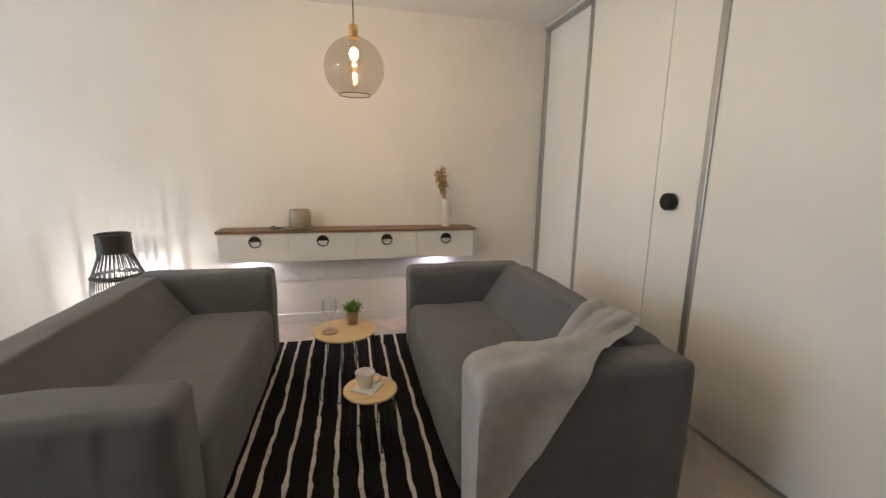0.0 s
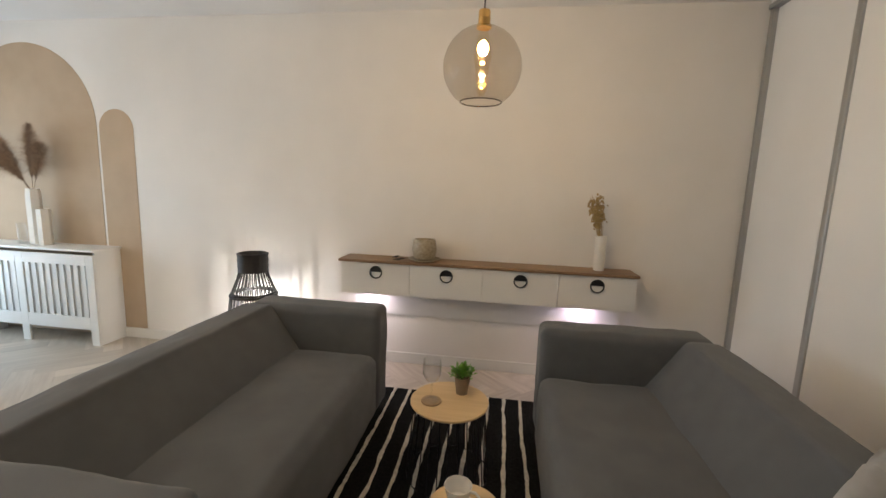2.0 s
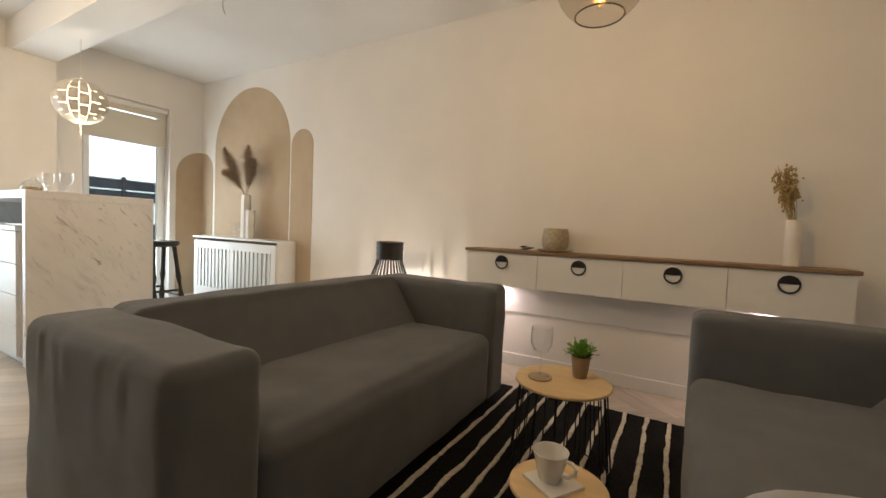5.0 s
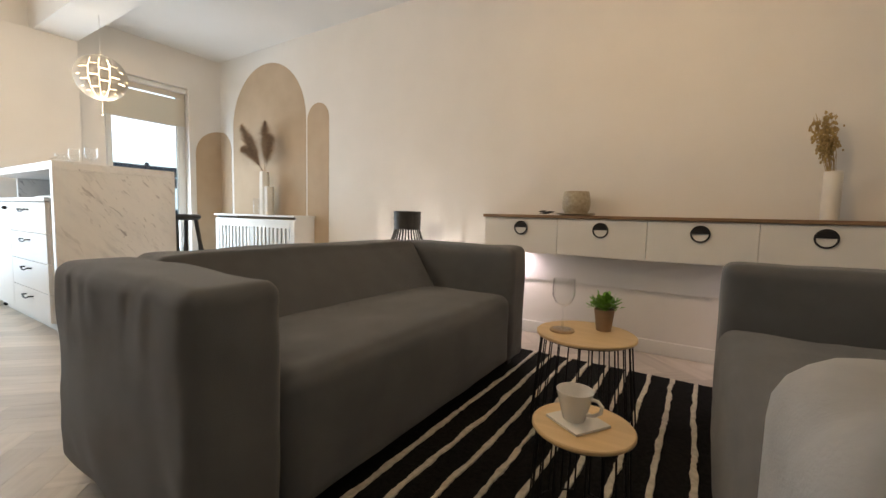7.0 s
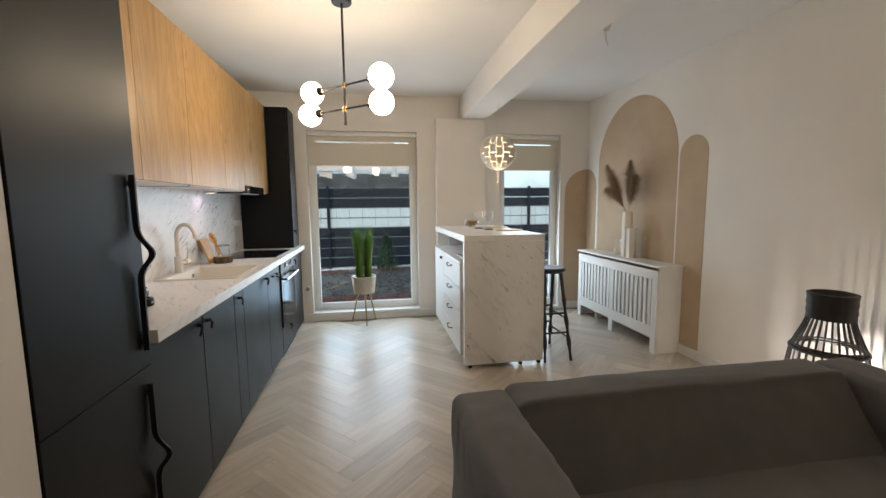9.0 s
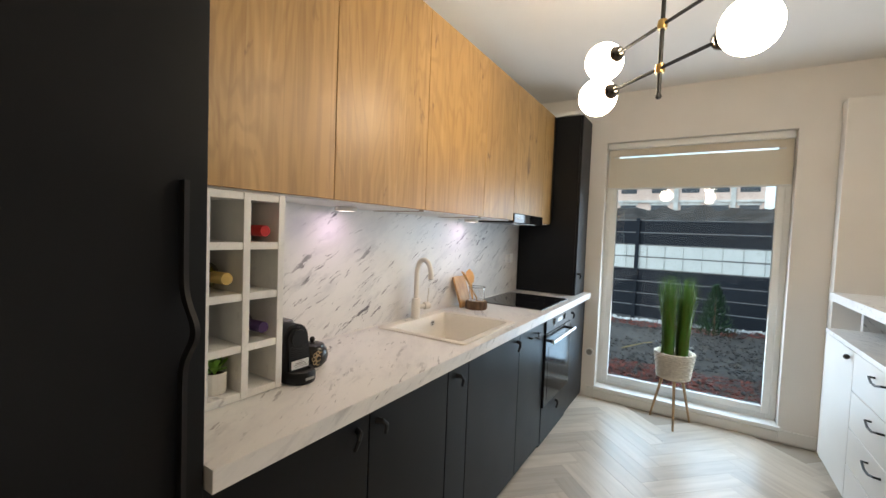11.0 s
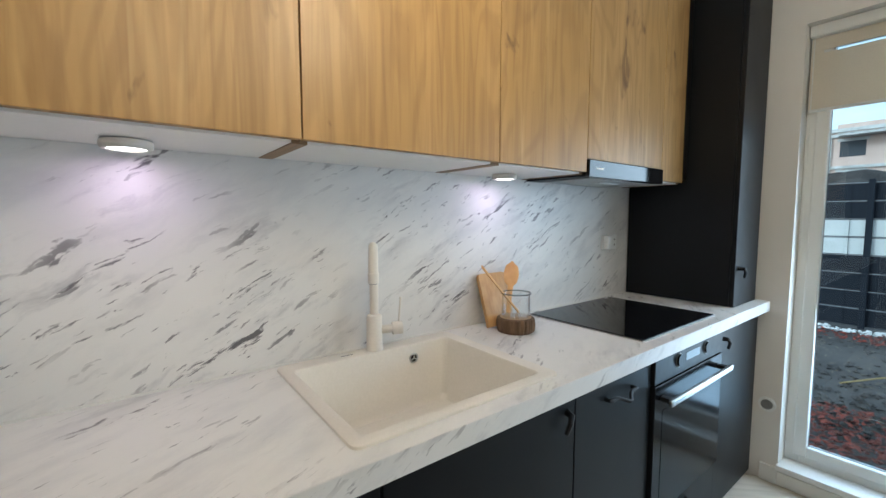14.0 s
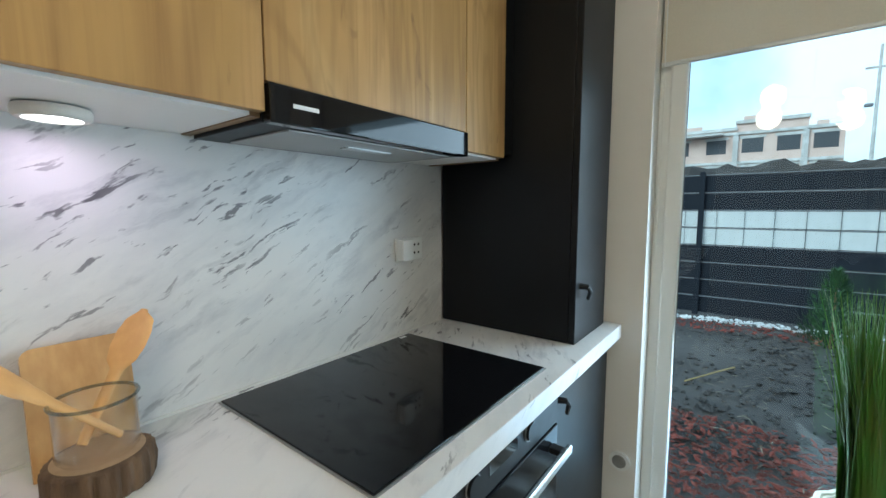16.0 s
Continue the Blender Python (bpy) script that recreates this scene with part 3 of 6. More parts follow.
def half_arch(a0, a1, z0, top, n=14):
    """Quarter-round headed strip from a0 (outer edge) to a1 (room corner, full height)."""
    r = abs(a1 - a0)
    s = 1 if a1 > a0 else -1
    return [(a0, z0)] + [(a1 - s * r * math.cos(math.pi / 2 * i / n), top - r + r * math.sin(math.pi / 2 * i / n)) for i in range(n + 1)] + [(a1, z0)]


solo("painted_arch_large", prism(arch_outline(-4.13, -2.848, 0.0, 2.405), Y_N - 0.003, Y_N - 0.0005), "tan", (-3.5, Y_N, 0), "large tan arch painted on the white wall", "painted arch", "structure", smooth=False)
solo("painted_arch_small", prism(arch_outline(-2.825, -2.515, 0.086, 1.893), Y_N - 0.003, Y_N - 0.0005), "tan", (-2.67, Y_N, 0), "narrow tan arch painted on the white wall", "painted arch", "structure", smooth=False)
solo("painted_arch_corner", prism(half_arch(-4.175, X_W + 0.0005, 0.086, 1.755), Y_N - 0.003, Y_N - 0.0005), "tan", (-4.3, Y_N, 0), "tan arch painted across the room corner", "painted arch", "structure", smooth=False)
solo("painted_arch_corner_side", prism(half_arch(3.905, Y_N - 0.0035, 0.086, 1.755), X_W + 0.0005, X_W + 0.003, "x"), "tan", (X_W, 4.05, 0), "tan arch painted across the room corner", "painted arch", "structure", smooth=False)


def window(name, y0, y1, z0, z1, blind_z, door=False):
    """A tall plastic-framed window set in the wall, with sill, glass and a half-lowered roller blind."""
    o = thing(name, (X_W, (y0 + y1) / 2, z0), "tall white plastic window with half-lowered cream roller blind", "window", kind="structure")
    xf = X_W - 0.10
    fr = bmesh.new()
    for a in ((y0, y0 + 0.055, z0, z1), (y1 - 0.055, y1, z0, z1), (y0 + 0.055, y1 - 0.055, z0, z0 + 0.06), (y0 + 0.055, y1 - 0.055, z1 - 0.06, z1)):
        box(xf - 0.07, xf, *a, 0.004, bm=fr)
    part("window_frame", fr, "pvc", o, smooth=False)
    sa = bmesh.new()
    i0, i1, j0, j1 = y0 + 0.036, y1 - 0.036, z0 + 0.040, z1 - 0.045
    for a in ((i0, i0 + 0.05, j0, j1), (i1 - 0.05, i1, j0, j1), (i0 + 0.05, i1 - 0.05, j0, j0 + 0.055), (i0 + 0.05, i1 - 0.05, j1 - 0.055, j1)):
        box(xf - 0.03, xf + 0.018, *a, 0.006, bm=sa)
    part("window_sash", sa, "pvc", o, smooth=False)
    g = part("pane", box(xf - 0.02, xf - 0.012, i0 + 0.045, i1 - 0.045, j0 + 0.05, j1 - 0.05), "glass", o, smooth=False)
    g.visible_shadow = False
    for a in ((i0 + 0.046, i0 + 0.052, j0 + 0.052, j1 - 0.052), (i1 - 0.052, i1 - 0.046, j0 + 0.052, j1 - 0.052), (i0 + 0.052, i1 - 0.052, j0 + 0.052, j0 + 0.058)):
        part("glazing_seal", box(xf - 0.011, xf - 0.006, *a), "ink", o, "grey rubber glazing seal", smooth=False)
    part("window_sill", box(X_W - 0.10, X_W + 0.022, y0 - 0.004, y1 + 0.012, z0 - 0.025, z0 + 0.004, 0.004), "pvc", o, smooth=False)
    bl = thing("roller_blind", (xf + 0.03, (y0 + y1) / 2, blind_z), "cream fabric roller blind lowered over the window top", "roller blind")
    part("fabric", box(xf + 0.024, xf + 0.029, y0 + 0.008, y1 - 0.008, blind_z, 2.046), "blind", bl, smooth=False)
    part("fabric", box(xf + 0.024, xf + 0.029, y0 + 0.008, y1 - 0.008, 2.060, z1 - 0.054), "blind", bl, smooth=False)
    part("sheer_band", box(xf + 0.0255, xf + 0.0275, y0 + 0.008, y0 + 0.05, 2.046, 2.060), "blind", bl, smooth=False)
    part("sheer_band", box(xf + 0.0255, xf + 0.0275, y1 - 0.05, y1 - 0.008, 2.046, 2.060), "blind", bl, smooth=False)
    part("cassette", box(xf + 0.019, xf + 0.062, y0 + 0.003, y1 - 0.003, z1 - 0.053, z1 - 0.002, 0.008), "pvc", bl, "white plastic cassette")
    part("bottom_bar", box(xf + 0.020, xf + 0.034, y0 + 0.008, y1 - 0.008, blind_z - 0.014, blind_z, 0.004), "pvc", bl, "white bottom bar")
    part("bead_chain", tube([(xf + 0.045, y0 + 0.02, z1 - 0.05), (xf + 0.045, y0 + 0.02, 1.15)], 0.0018, 5), "pvc", bl, "thin white bead chain")
    if door:
        part("window_handle", tube([(xf + 0.018, y0 + 0.07, 1.0), (xf + 0.05, y0 + 0.07, 1.0), (xf + 0.055, y0 + 0.18, 1.0)], 0.008), "pvc", o)
    return o


window("window_1", W1[0], W1[1], 0.10, 2.17, 1.80)
window("window_2", W2[0], W2[1], 0.03, 2.17, 1.755, True)


# ---- wardrobe wall ----
def wardrobe():
    o = thing("wardrobe", (X_E, 2.6, 0), "floor-to-ceiling white sliding wardrobe with aluminium profiles", "wardrobe")
    runs = ((3.51, 4.17, 0.030), (2.705, 3.49, 0.012), (2.375, 2.700, 0.012), (1.06, 2.335, 0.0))
    for y0, y1, off in runs:
        part("door", box(X_E + off, X_E + off + 0.02, y0, y1, 0.02, 2.515, 0.002), "closet", o, smooth=False)
    for y0, y1, d in ((4.165, 4.198, 0.0), (3.478, 3.515, 0.0), (2.335, 2.375, -0.012)):
        part("profile", box(X_E + d, X_E + 0.05, y0, y1, 0.012, 2.515, 0.004), "alu", o, "grey aluminium edge profile", smooth=False)
    part("top_track", box(X_E - 0.012, X_E + 0.06, 1.06, 4.198, 2.517, 2.545, 0.003), "alu", o, "grey aluminium top track", smooth=False)
    part("bottom_track", box(X_E - 0.006, X_E + 0.06, 1.06, 4.198, 0.0, 0.012), "alu", o, "grey aluminium floor track", smooth=False)
    k = bmesh.new()
    disc((X_E - 0.012, 2.56, 1.168), 0.047, 0.045, "x", 28, k)
    bmesh.ops.bevel(k, geom=[e for e in k.edges if len(e.link_faces) == 2 and e.calc_face_angle() > 1], offset=0.006, segments=2, affect="EDGES")
    part("knob", k, "black", o, "round black knob")
    part("header", box(X_E, X_E + 0.05, 1.06, Y_N, 2.546, Z_C), "closet", o, smooth=False)


wardrobe()


# ---- living area ----
def sofa(name, x_front, x_back, y0, y1, label, arm=0.20):
    """Compact sofa with arms as high as its back; x_front is the side one sits on."""
    s = 1 if x_back > x_front else -1
    o = thing(name, ((x_front + x_back) / 2, (y0 + y1) / 2, 0), label, "sofa", "sofas facing each other")

    def sb(a, b, *rest, **kw):
        xa, xb = x_front + s * a, x_front + s * b
        return soft_box(min(xa, xb), max(xa, xb), *rest, **kw)
    depth = abs(x_back - x_front)
    part("armrest", sb(0.0, depth, y0, y0 + arm, 0.055, 0.66, r=0.038, n=48, swell=0.006, wob=0.008, seed=1, pleat=0.008), "sofa", o)
    part("armrest", sb(0.0, depth, y1 - 0.20, y1, 0.055, 0.66, r=0.038, n=24, swell=0.005, wob=0.007, seed=2), "sofa", o)
    back = sb(depth - 0.325, depth + 0.025, y0 + arm - 0.012, y1 - 0.190, 0.10, 0.665, r=0.042, n=30, swell=0.010, wob=0.007, seed=3)
    for v in back.verts:
        near = max(0.0, min(1.0, (depth - s * (v.co.x - x_front)) / 0.325))
        v.co.x += s * near * 0.165 * max(0.0, min(1.0, (v.co.z - 0.40) / 0.24))
    part("backrest", back, "sofa", o)
    part("seat", sb(-0.004, depth - 0.205, y0 + arm - 0.002, y1 - 0.198, 0.055, 0.422, r=0.055, n=30, swell=0.016, wob=0.008, seed=4), "sofa", o)
    part("base", sb(0.03, depth - 0.02, y0 + 0.02, y1 - 0.02, 0.05, 0.16, r=0.012, n=4), "sofa", o)
    for a in (0.05, depth - 0.10):
        for y in (y0 + 0.05, y1 - 0.10):
            xa, xb = sorted((x_front + s * a, x_front + s * (a + 0.05)))
            part("leg", box(xa, xb, y, y + 0.05, 0.0, 0.058, 0.003), "black", o, "dark wooden foot", smooth=False)
    return o


sofa("sofa", -0.225, -1.005, 1.795, 3.555, "dark grey cotton two-seat sofa, empty, on dark feet", 0.215)
sofa("sofa", 0.663, 1.49, 1.755, 3.485, "dark grey cotton two-seat sofa with a throw over one arm")


def lerp_line(pts, s):
    f = s * (len(pts) - 1)
    i = min(int(f), len(pts) - 2)
    return Vector(pts[i]).lerp(Vector(pts[i + 1]), f - i)


def throw():
    """A fleece throw dropped over the sofa's back, seat and arm; it hangs down where it passes an edge."""
    left = [(1.475, 2.41), (1.30, 2.27), (1.10, 2.15), (0.90, 2.05), (0.70, 1.94), (0.48, 1.89), (0.25, 1.88), (0.10, 1.88)]
    right = [(1.48, 2.07), (1.36, 1.97), (1.22, 1.89), (1.07, 1.78), (0.98, 1.68), (0.88, 1.55), (0.80, 1.44), (0.68, 1.26)]
    nu, nv = 70, 46
    fx, fy, top, bend = 0.713, 1.800, 0.676, 0.062
    bm = bmesh.new()
    grid = []

    def step(e, w):
        return 1 / (1 + math.exp(-e / w))

    def over(e):
        """How far out and down the cloth has gone, e past the start of a rounded edge."""
        if e <= 0:
            return 0.0, 0.0
        if e < bend * math.pi / 2:
            return bend * math.sin(e / bend), bend * (1 - math.cos(e / bend))
        return bend, bend + e - bend * math.pi / 2
    for i in range(nu + 1):
        row = []
        for j in range(nv + 1):
            s, t = i / nu, j / nv
            p = lerp_line(left, s).lerp(lerp_line(right, s), t)
            a, b = p
            near_back = max(0.0, 1 - s / 0.55)
            ridge = abs(math.sin(t * 11 + 3.5 * s + 1.5 * noise.noise((a * 3, b * 3, 7)))) ** 0.7
            fold = 0.5 + 0.5 * math.sin(t * 12 + 2.0 * s + 1.2 * math.sin(4 * s) + 2 * noise.noise((a * 2, b * 2, 4)))
            fine = noise.noise((a * 5, b * 5, 0.3)) + 0.4 * noise.noise((a * 12, b * 12, 1.3))
            crease = max(0.0, math.sin(9 * t + 16 * s + 2.5 * noise.noise((a * 3, b * 3, 9)))) ** 3
            seat = step(b - 2.06, 0.03) * step(1.22 - a, 0.04)
            (ox, dx), (oy, dy) = over(fx - a), over(fy - b)
            hang = min(1.0, (dx + dy) * 4)
            x, y = max(a, fx) - ox, max(b, fy) - oy
            if dx > 0:
                x -= (0.008 * fold + 0.006 * fine) * hang + 0.004
            if dy > 0:
                y -= (0.036 * fold + 0.006 * fine) * hang + 0.004
            z = top - 0.12 * seat - dx - dy + (1 - hang) * (0.016 * fold * (0.5 + abs(fine)) + 0.010 * crease + 0.007 * fine + near_back * (0.016 * ridge + 0.012 * abs(noise.noise((a * 9 + b * 5, b * 3, 2.1))) + 0.010 * abs(noise.noise((a * 21, b * 17, 5))))) + 0.006
            row.append(bm.verts.new((x, y, max(z, 0.03))))
        grid.append(row)
    for i in range(nu):
        for j in range(nv):
            bm.faces.new((grid[i][j], grid[i + 1][j], grid[i + 1][j + 1], grid[i][j + 1]))
    bmesh.ops.solidify(bm, geom=bm.faces[:], thickness=0.008)
    solo("throw_blanket", bm, "throw", (1.0, 2.0, 0.66), "pale grey fleece throw draped over the sofa arm", "blanket")


throw()


def rug():
    o = thing("rug", (0.2, 2.5, 0), "black pile rug with wavy cream stripes under the tables", "rug")
    x0, x1, y0, y1 = -0.62, 1.06, 1.62, 3.76
    bm = bmesh.new()
    nx, ny = 60, 90
    g = [[bm.verts.new((x0 + (x1 - x0) * i / nx, y0 + (y1 - y0) * j / ny, 0.013 + 0.0025 * noise.noise((i * 0.9, j * 0.9, 0)))) for j in range(ny + 1)] for i in range(nx + 1)]
    for i in range(nx):
        for j in range(ny):
            bm.faces.new((g[i][j], g[i + 1][j], g[i + 1][j + 1], g[i][j + 1]))
    box(x0, x1, y0, y1, 0.001, 0.009, bm=bm)
    part("rug_body", bm, "rug", o)
    k = 0
    x = -0.527
    while x < x1 - 0.03:
        bm = bmesh.new()
        n = 220
        prev = None
        for i in range(n + 1):
            y = y0 + 0.01 + (y1 - y0 - 0.02) * i / n
            cx = x + 0.014 * noise.noise((y * 1.9, k * 7.7, 0)) + 0.007 * noise.noise((y * 9, k * 3.3, 5))
            wd = 0.0105 + 0.0055 * noise.noise((y * 13, k * 5.1, 2)) + 0.004 * noise.noise((y * 48, k * 9.1, 7))
            zt = 0.0185 + 0.001 * noise.noise((y * 60, k, 0))
            cur = [bm.verts.new(q) for q in ((cx - wd, y, 0.010), (cx - wd * 0.8, y, zt), (cx + wd * 0.8, y, zt), (cx + wd, y, 0.010))]
            if prev:
                for q in range(3):
                    bm.faces.new((prev[q], prev[q + 1], cur[q + 1], cur[q]))
            prev = cur
        part("stripe", bm, "cream", o)
        k += 1
        x += 0.1029


rug()


def side_table(x, y, z, r, n, label, lean):
    o = thing("side_table", (x, y, 0.018), label, "side table", "two nesting wire tables")
    top = lathe([(0, z - 0.012), (r - 0.003, z - 0.012), (r, z - 0.009), (r, z - 0.003), (r - 0.003, z), (0, z)], (x, y, 0), 48)
    part("tabletop", top, "birch", o, "pale round wooden top")
    part("rim_wire", tube(ring_pts((x, y, z - 0.016), r * 0.90, 40), 0.003, 6, closed=True), "black", o)
    for i in range(n):
        a = 2 * math.pi * i / n
        c, s_ = math.cos(a), math.sin(a)
        part("wire_leg", tube([(x + r * 0.90 * c, y + r * 0.90 * s_, z - 0.016), (x + r * lean * c, y + r * lean * s_, 0.021)], 0.0026, 6), "black", o)
        if i % 2 == 0:
            e = 2 * math.pi * (i + 1) / n
            part("foot_bar", tube([(x + r * lean * c, y + r * lean * s_, 0.0215), (x + r * lean * math.cos(e), y + r * lean * math.sin(e), 0.0215)], 0.0026, 6), "black", o)
    return o


side_table(0.231, 3.0, 0.385, 0.182, 26, "round pale wood side table with black wire legs", 1.07)
side_table(0.352, 2.47, 0.288, 0.128, 20, "small round pale wood side table with black wire legs", 1.0)


def wine_glass(x, y, z, h, r, label, name="wine_glass"):
    o = thing(name, (x, y, z), label, "glass", "clear stemmed glasses")
    part("foot", lathe([(0, 0.002), (r * 0.8, 0.001), (r * 0.8, 0.003), (0.006, 0.008), (0.004, 0.02)], (x, y, z), 24), "thin", o)
    part("stem", tube([(x, y, z + 0.006), (x, y, z + h * 0.45)], 0.004, 8), "thin", o)
    part("bowl", lathe([(0.004, h * 0.45), (r * 0.7, h * 0.52), (r, h * 0.66), (r * 1.02, h * 0.8), (r * 0.95, h), (r * 0.91, h), (r * 0.97, h * 0.8), (r * 0.95, h * 0.67), (r * 0.66, h * 0.54), (0, h * 0.47)], (x, y, z), 28), "thin", o)
    return o


coaster = solo("coaster", lathe([(0, 0), (0.045, 0), (0.047, 0.004), (0.045, 0.008), (0, 0.008)], (0.150, 2.965, 0.385), 28), "pine", (0.150, 2.965, 0.385), "round wooden coaster under the wine glass", "coaster")
wine_glass(0.150, 2.965, 0.393, 0.195, 0.042, "clear patterned wine glass on a wooden coaster")


def potted_plant(x, y, z, pot_h, r0, r1, pot_mat, leaf_mat, n, spread, label, leaf=0.02, ribs=0):
    o = thing("potted_plant", (x, y, z), label, "plant")
    bm = lathe([(0, 0), (r0, 0), (r1, pot_h), (r1 * 0.9, pot_h), (r1 * 0.86, pot_h * 0.85), (0, pot_h * 0.85)], (x, y, z), 28 if not ribs else ribs)
    part("pot", bm, pot_mat, o, smooth=not ribs)
    part("soil", lathe([(0, pot_h * 0.87), (r1 * 0.86, pot_h * 0.86)], (x, y, z), 20), "soil", o)
    rnd = random.Random(int(1000 * abs(x) + 100 * abs(y)))
    bm = bmesh.new()
    for i in range(n):
        a, e = rnd.uniform(0, 6.283), rnd.uniform(0.25, 1.45)
        d = Vector((math.cos(a) * math.cos(e), math.sin(a) * math.cos(e), math.sin(e)))
        base = Vector((x, y, z + pot_h * 0.9)) + d * spread * rnd.uniform(0.15, 1.0)
        side = d.cross(Vector((0, 0, 1))).normalized()
        lf = leaf * rnd.uniform(0.7, 1.2)
        tip = base + (d + Vector((0, 0, rnd.uniform(-0.3, 0.5)))).normalized() * lf
        mid = base.lerp(tip, 0.5) + Vector((0, 0, 0.12 * lf))
        q = [bm.verts.new(base), bm.verts.new(mid + side * lf * 0.35), bm.verts.new(tip), bm.verts.new(mid - side * lf * 0.35), bm.verts.new(mid - Vector((0, 0, lf * 0.12)))]
        bm.faces.new((q[0], q[1], q[4]))
        bm.faces.new((q[1], q[2], q[4]))
        bm.faces.new((q[2], q[3], q[4]))
        bm.faces.new((q[3], q[0], q[4]))
    for i in range(8):
        a = i * 0.785
        tube([(x, y, z + pot_h * 0.86), (x + math.cos(a) * spread * 0.5, y + math.sin(a) * spread * 0.5, z + pot_h + spread * 0.6)], 0.0015, 4, bm)
    part("leaves", bm, leaf_mat, o, "small fresh green leaves", smooth=False)
    return o


potted_plant(0.280, 3.075, 0.385, 0.084, 0.027, 0.038, "terracotta", "leaf", 230, 0.062, "small bright green plant in a brown pot", 0.024)


def cup_and_saucer(x, y, z):
    s = solo("saucer", prism([(x - 0.080 * math.cos(a), y - 0.080 * math.sin(a)) for a in [math.radians(12 + 90 * i) for i in range(4)]], z, z + 0.006, "z"),
             "porcelain", (x, y, z), "square white porcelain saucer on the small table", "saucer", smooth=False)
    o = thing("coffee_cup", (x - 0.01, y, z + 0.006), "white porcelain coffee cup on a square saucer", "cup")
    cx, cy, cz = x - 0.01, y, z + 0.006
    part("bowl", lathe([(0, 0.002), (0.027, 0), (0.029, 0.004), (0.035, 0.028), (0.041, 0.052), (0.0475, 0.078), (0.0455, 0.078), (0.039, 0.052), (0.032, 0.026), (0, 0.010)], (cx, cy, cz), 36), "porcelain", o)
    part("handle", tube([(cx + 0.042, cy - 0.010, cz + 0.066), (cx + 0.060, cy - 0.016, cz + 0.068), (cx + 0.072, cy - 0.020, cz + 0.058), (cx + 0.068, cy - 0.018, cz + 0.040), (cx + 0.052, cy - 0.013, cz + 0.027), (cx + 0.034, cy - 0.008, cz + 0.022)], 0.0048, 8), "porcelain", o)


cup_and_saucer(0.338, 2.472, 0.289)


def pendant():
    c = Vector((0.321, 2.84, 1.804))
    R = 0.146
    o = thing("pendant_lamp", (c.x, c.y, Z_C), "smoked glass globe pendant with brass socket and glowing filament bulb", "pendant lamp")
    prof = []
    for i in range(26):
        a = math.radians(-58 + i * (148 - 10) / 25)
        prof.append((R * math.cos(a), R * math.sin(a)))
    prof[-1] = (0.028, prof[-1][1])
    part("globe", lathe(prof, c, 48), "smoke", o, "smoked clear glass globe open below")
    rb = R * math.cos(math.radians(58))
    part("glass_lip", tube(ring_pts((c.x, c.y, c.z - R * math.sin(math.radians(58))), rb, 48), 0.0028, 6, closed=True), "smokerim", o, "dark polished glass lip")
    part("socket", lathe([(0, 0.138), (0.027, 0.138), (0.027, 0.147), (0.022, 0.149), (0.022, 0.170), (0.0225, 0.171), (0.0225, 0.173), (0.022, 0.174), (0.022, 0.196), (0.019, 0.200), (0.006, 0.203), (0, 0.203)], c, 28), "brass", o, "aged brass lamp socket")
    part("cord", tube([(c.x, c.y, c.z + 0.198), (c.x, c.y, Z_C - 0.005)], 0.003, 6), "black", o, "black fabric cord")
    part("ceiling_rose", lathe([(0, -0.03), (0.045, -0.03), (0.05, 0)], (c.x, c.y, Z_C - 0.001), 28), "black", o)
    b = c + Vector((0, 0, 0.01))
    part("bulb", lathe([(0.013, 0.128), (0.017, 0.11), (0.030, 0.06), (0.032, 0.03), (0.024, -0.02), (0.019, -0.09), (0.010, -0.108), (0, -0.11)], b, 24), "amber", o, "long clear filament bulb")
    part("filament", lathe([(0, 0.030), (0.014, 0.038), (0.021, 0.054), (0.019, 0.070), (0.009, 0.084), (0, 0.088)], b, 20), "filament", o, "glowing orange filament coil")
    for z0, z1, rr in ((0.000, 0.014, 0.008), (-0.045, -0.037, 0.004), (-0.062, -0.050, 0.006), (-0.086, -0.078, 0.005)):
        part("filament", lathe([(0, z0), (rr, z0 + 0.003), (rr, z1 - 0.003), (0, z1)], b, 12), "emberfilament", o, "dim orange filament bead")


pendant()


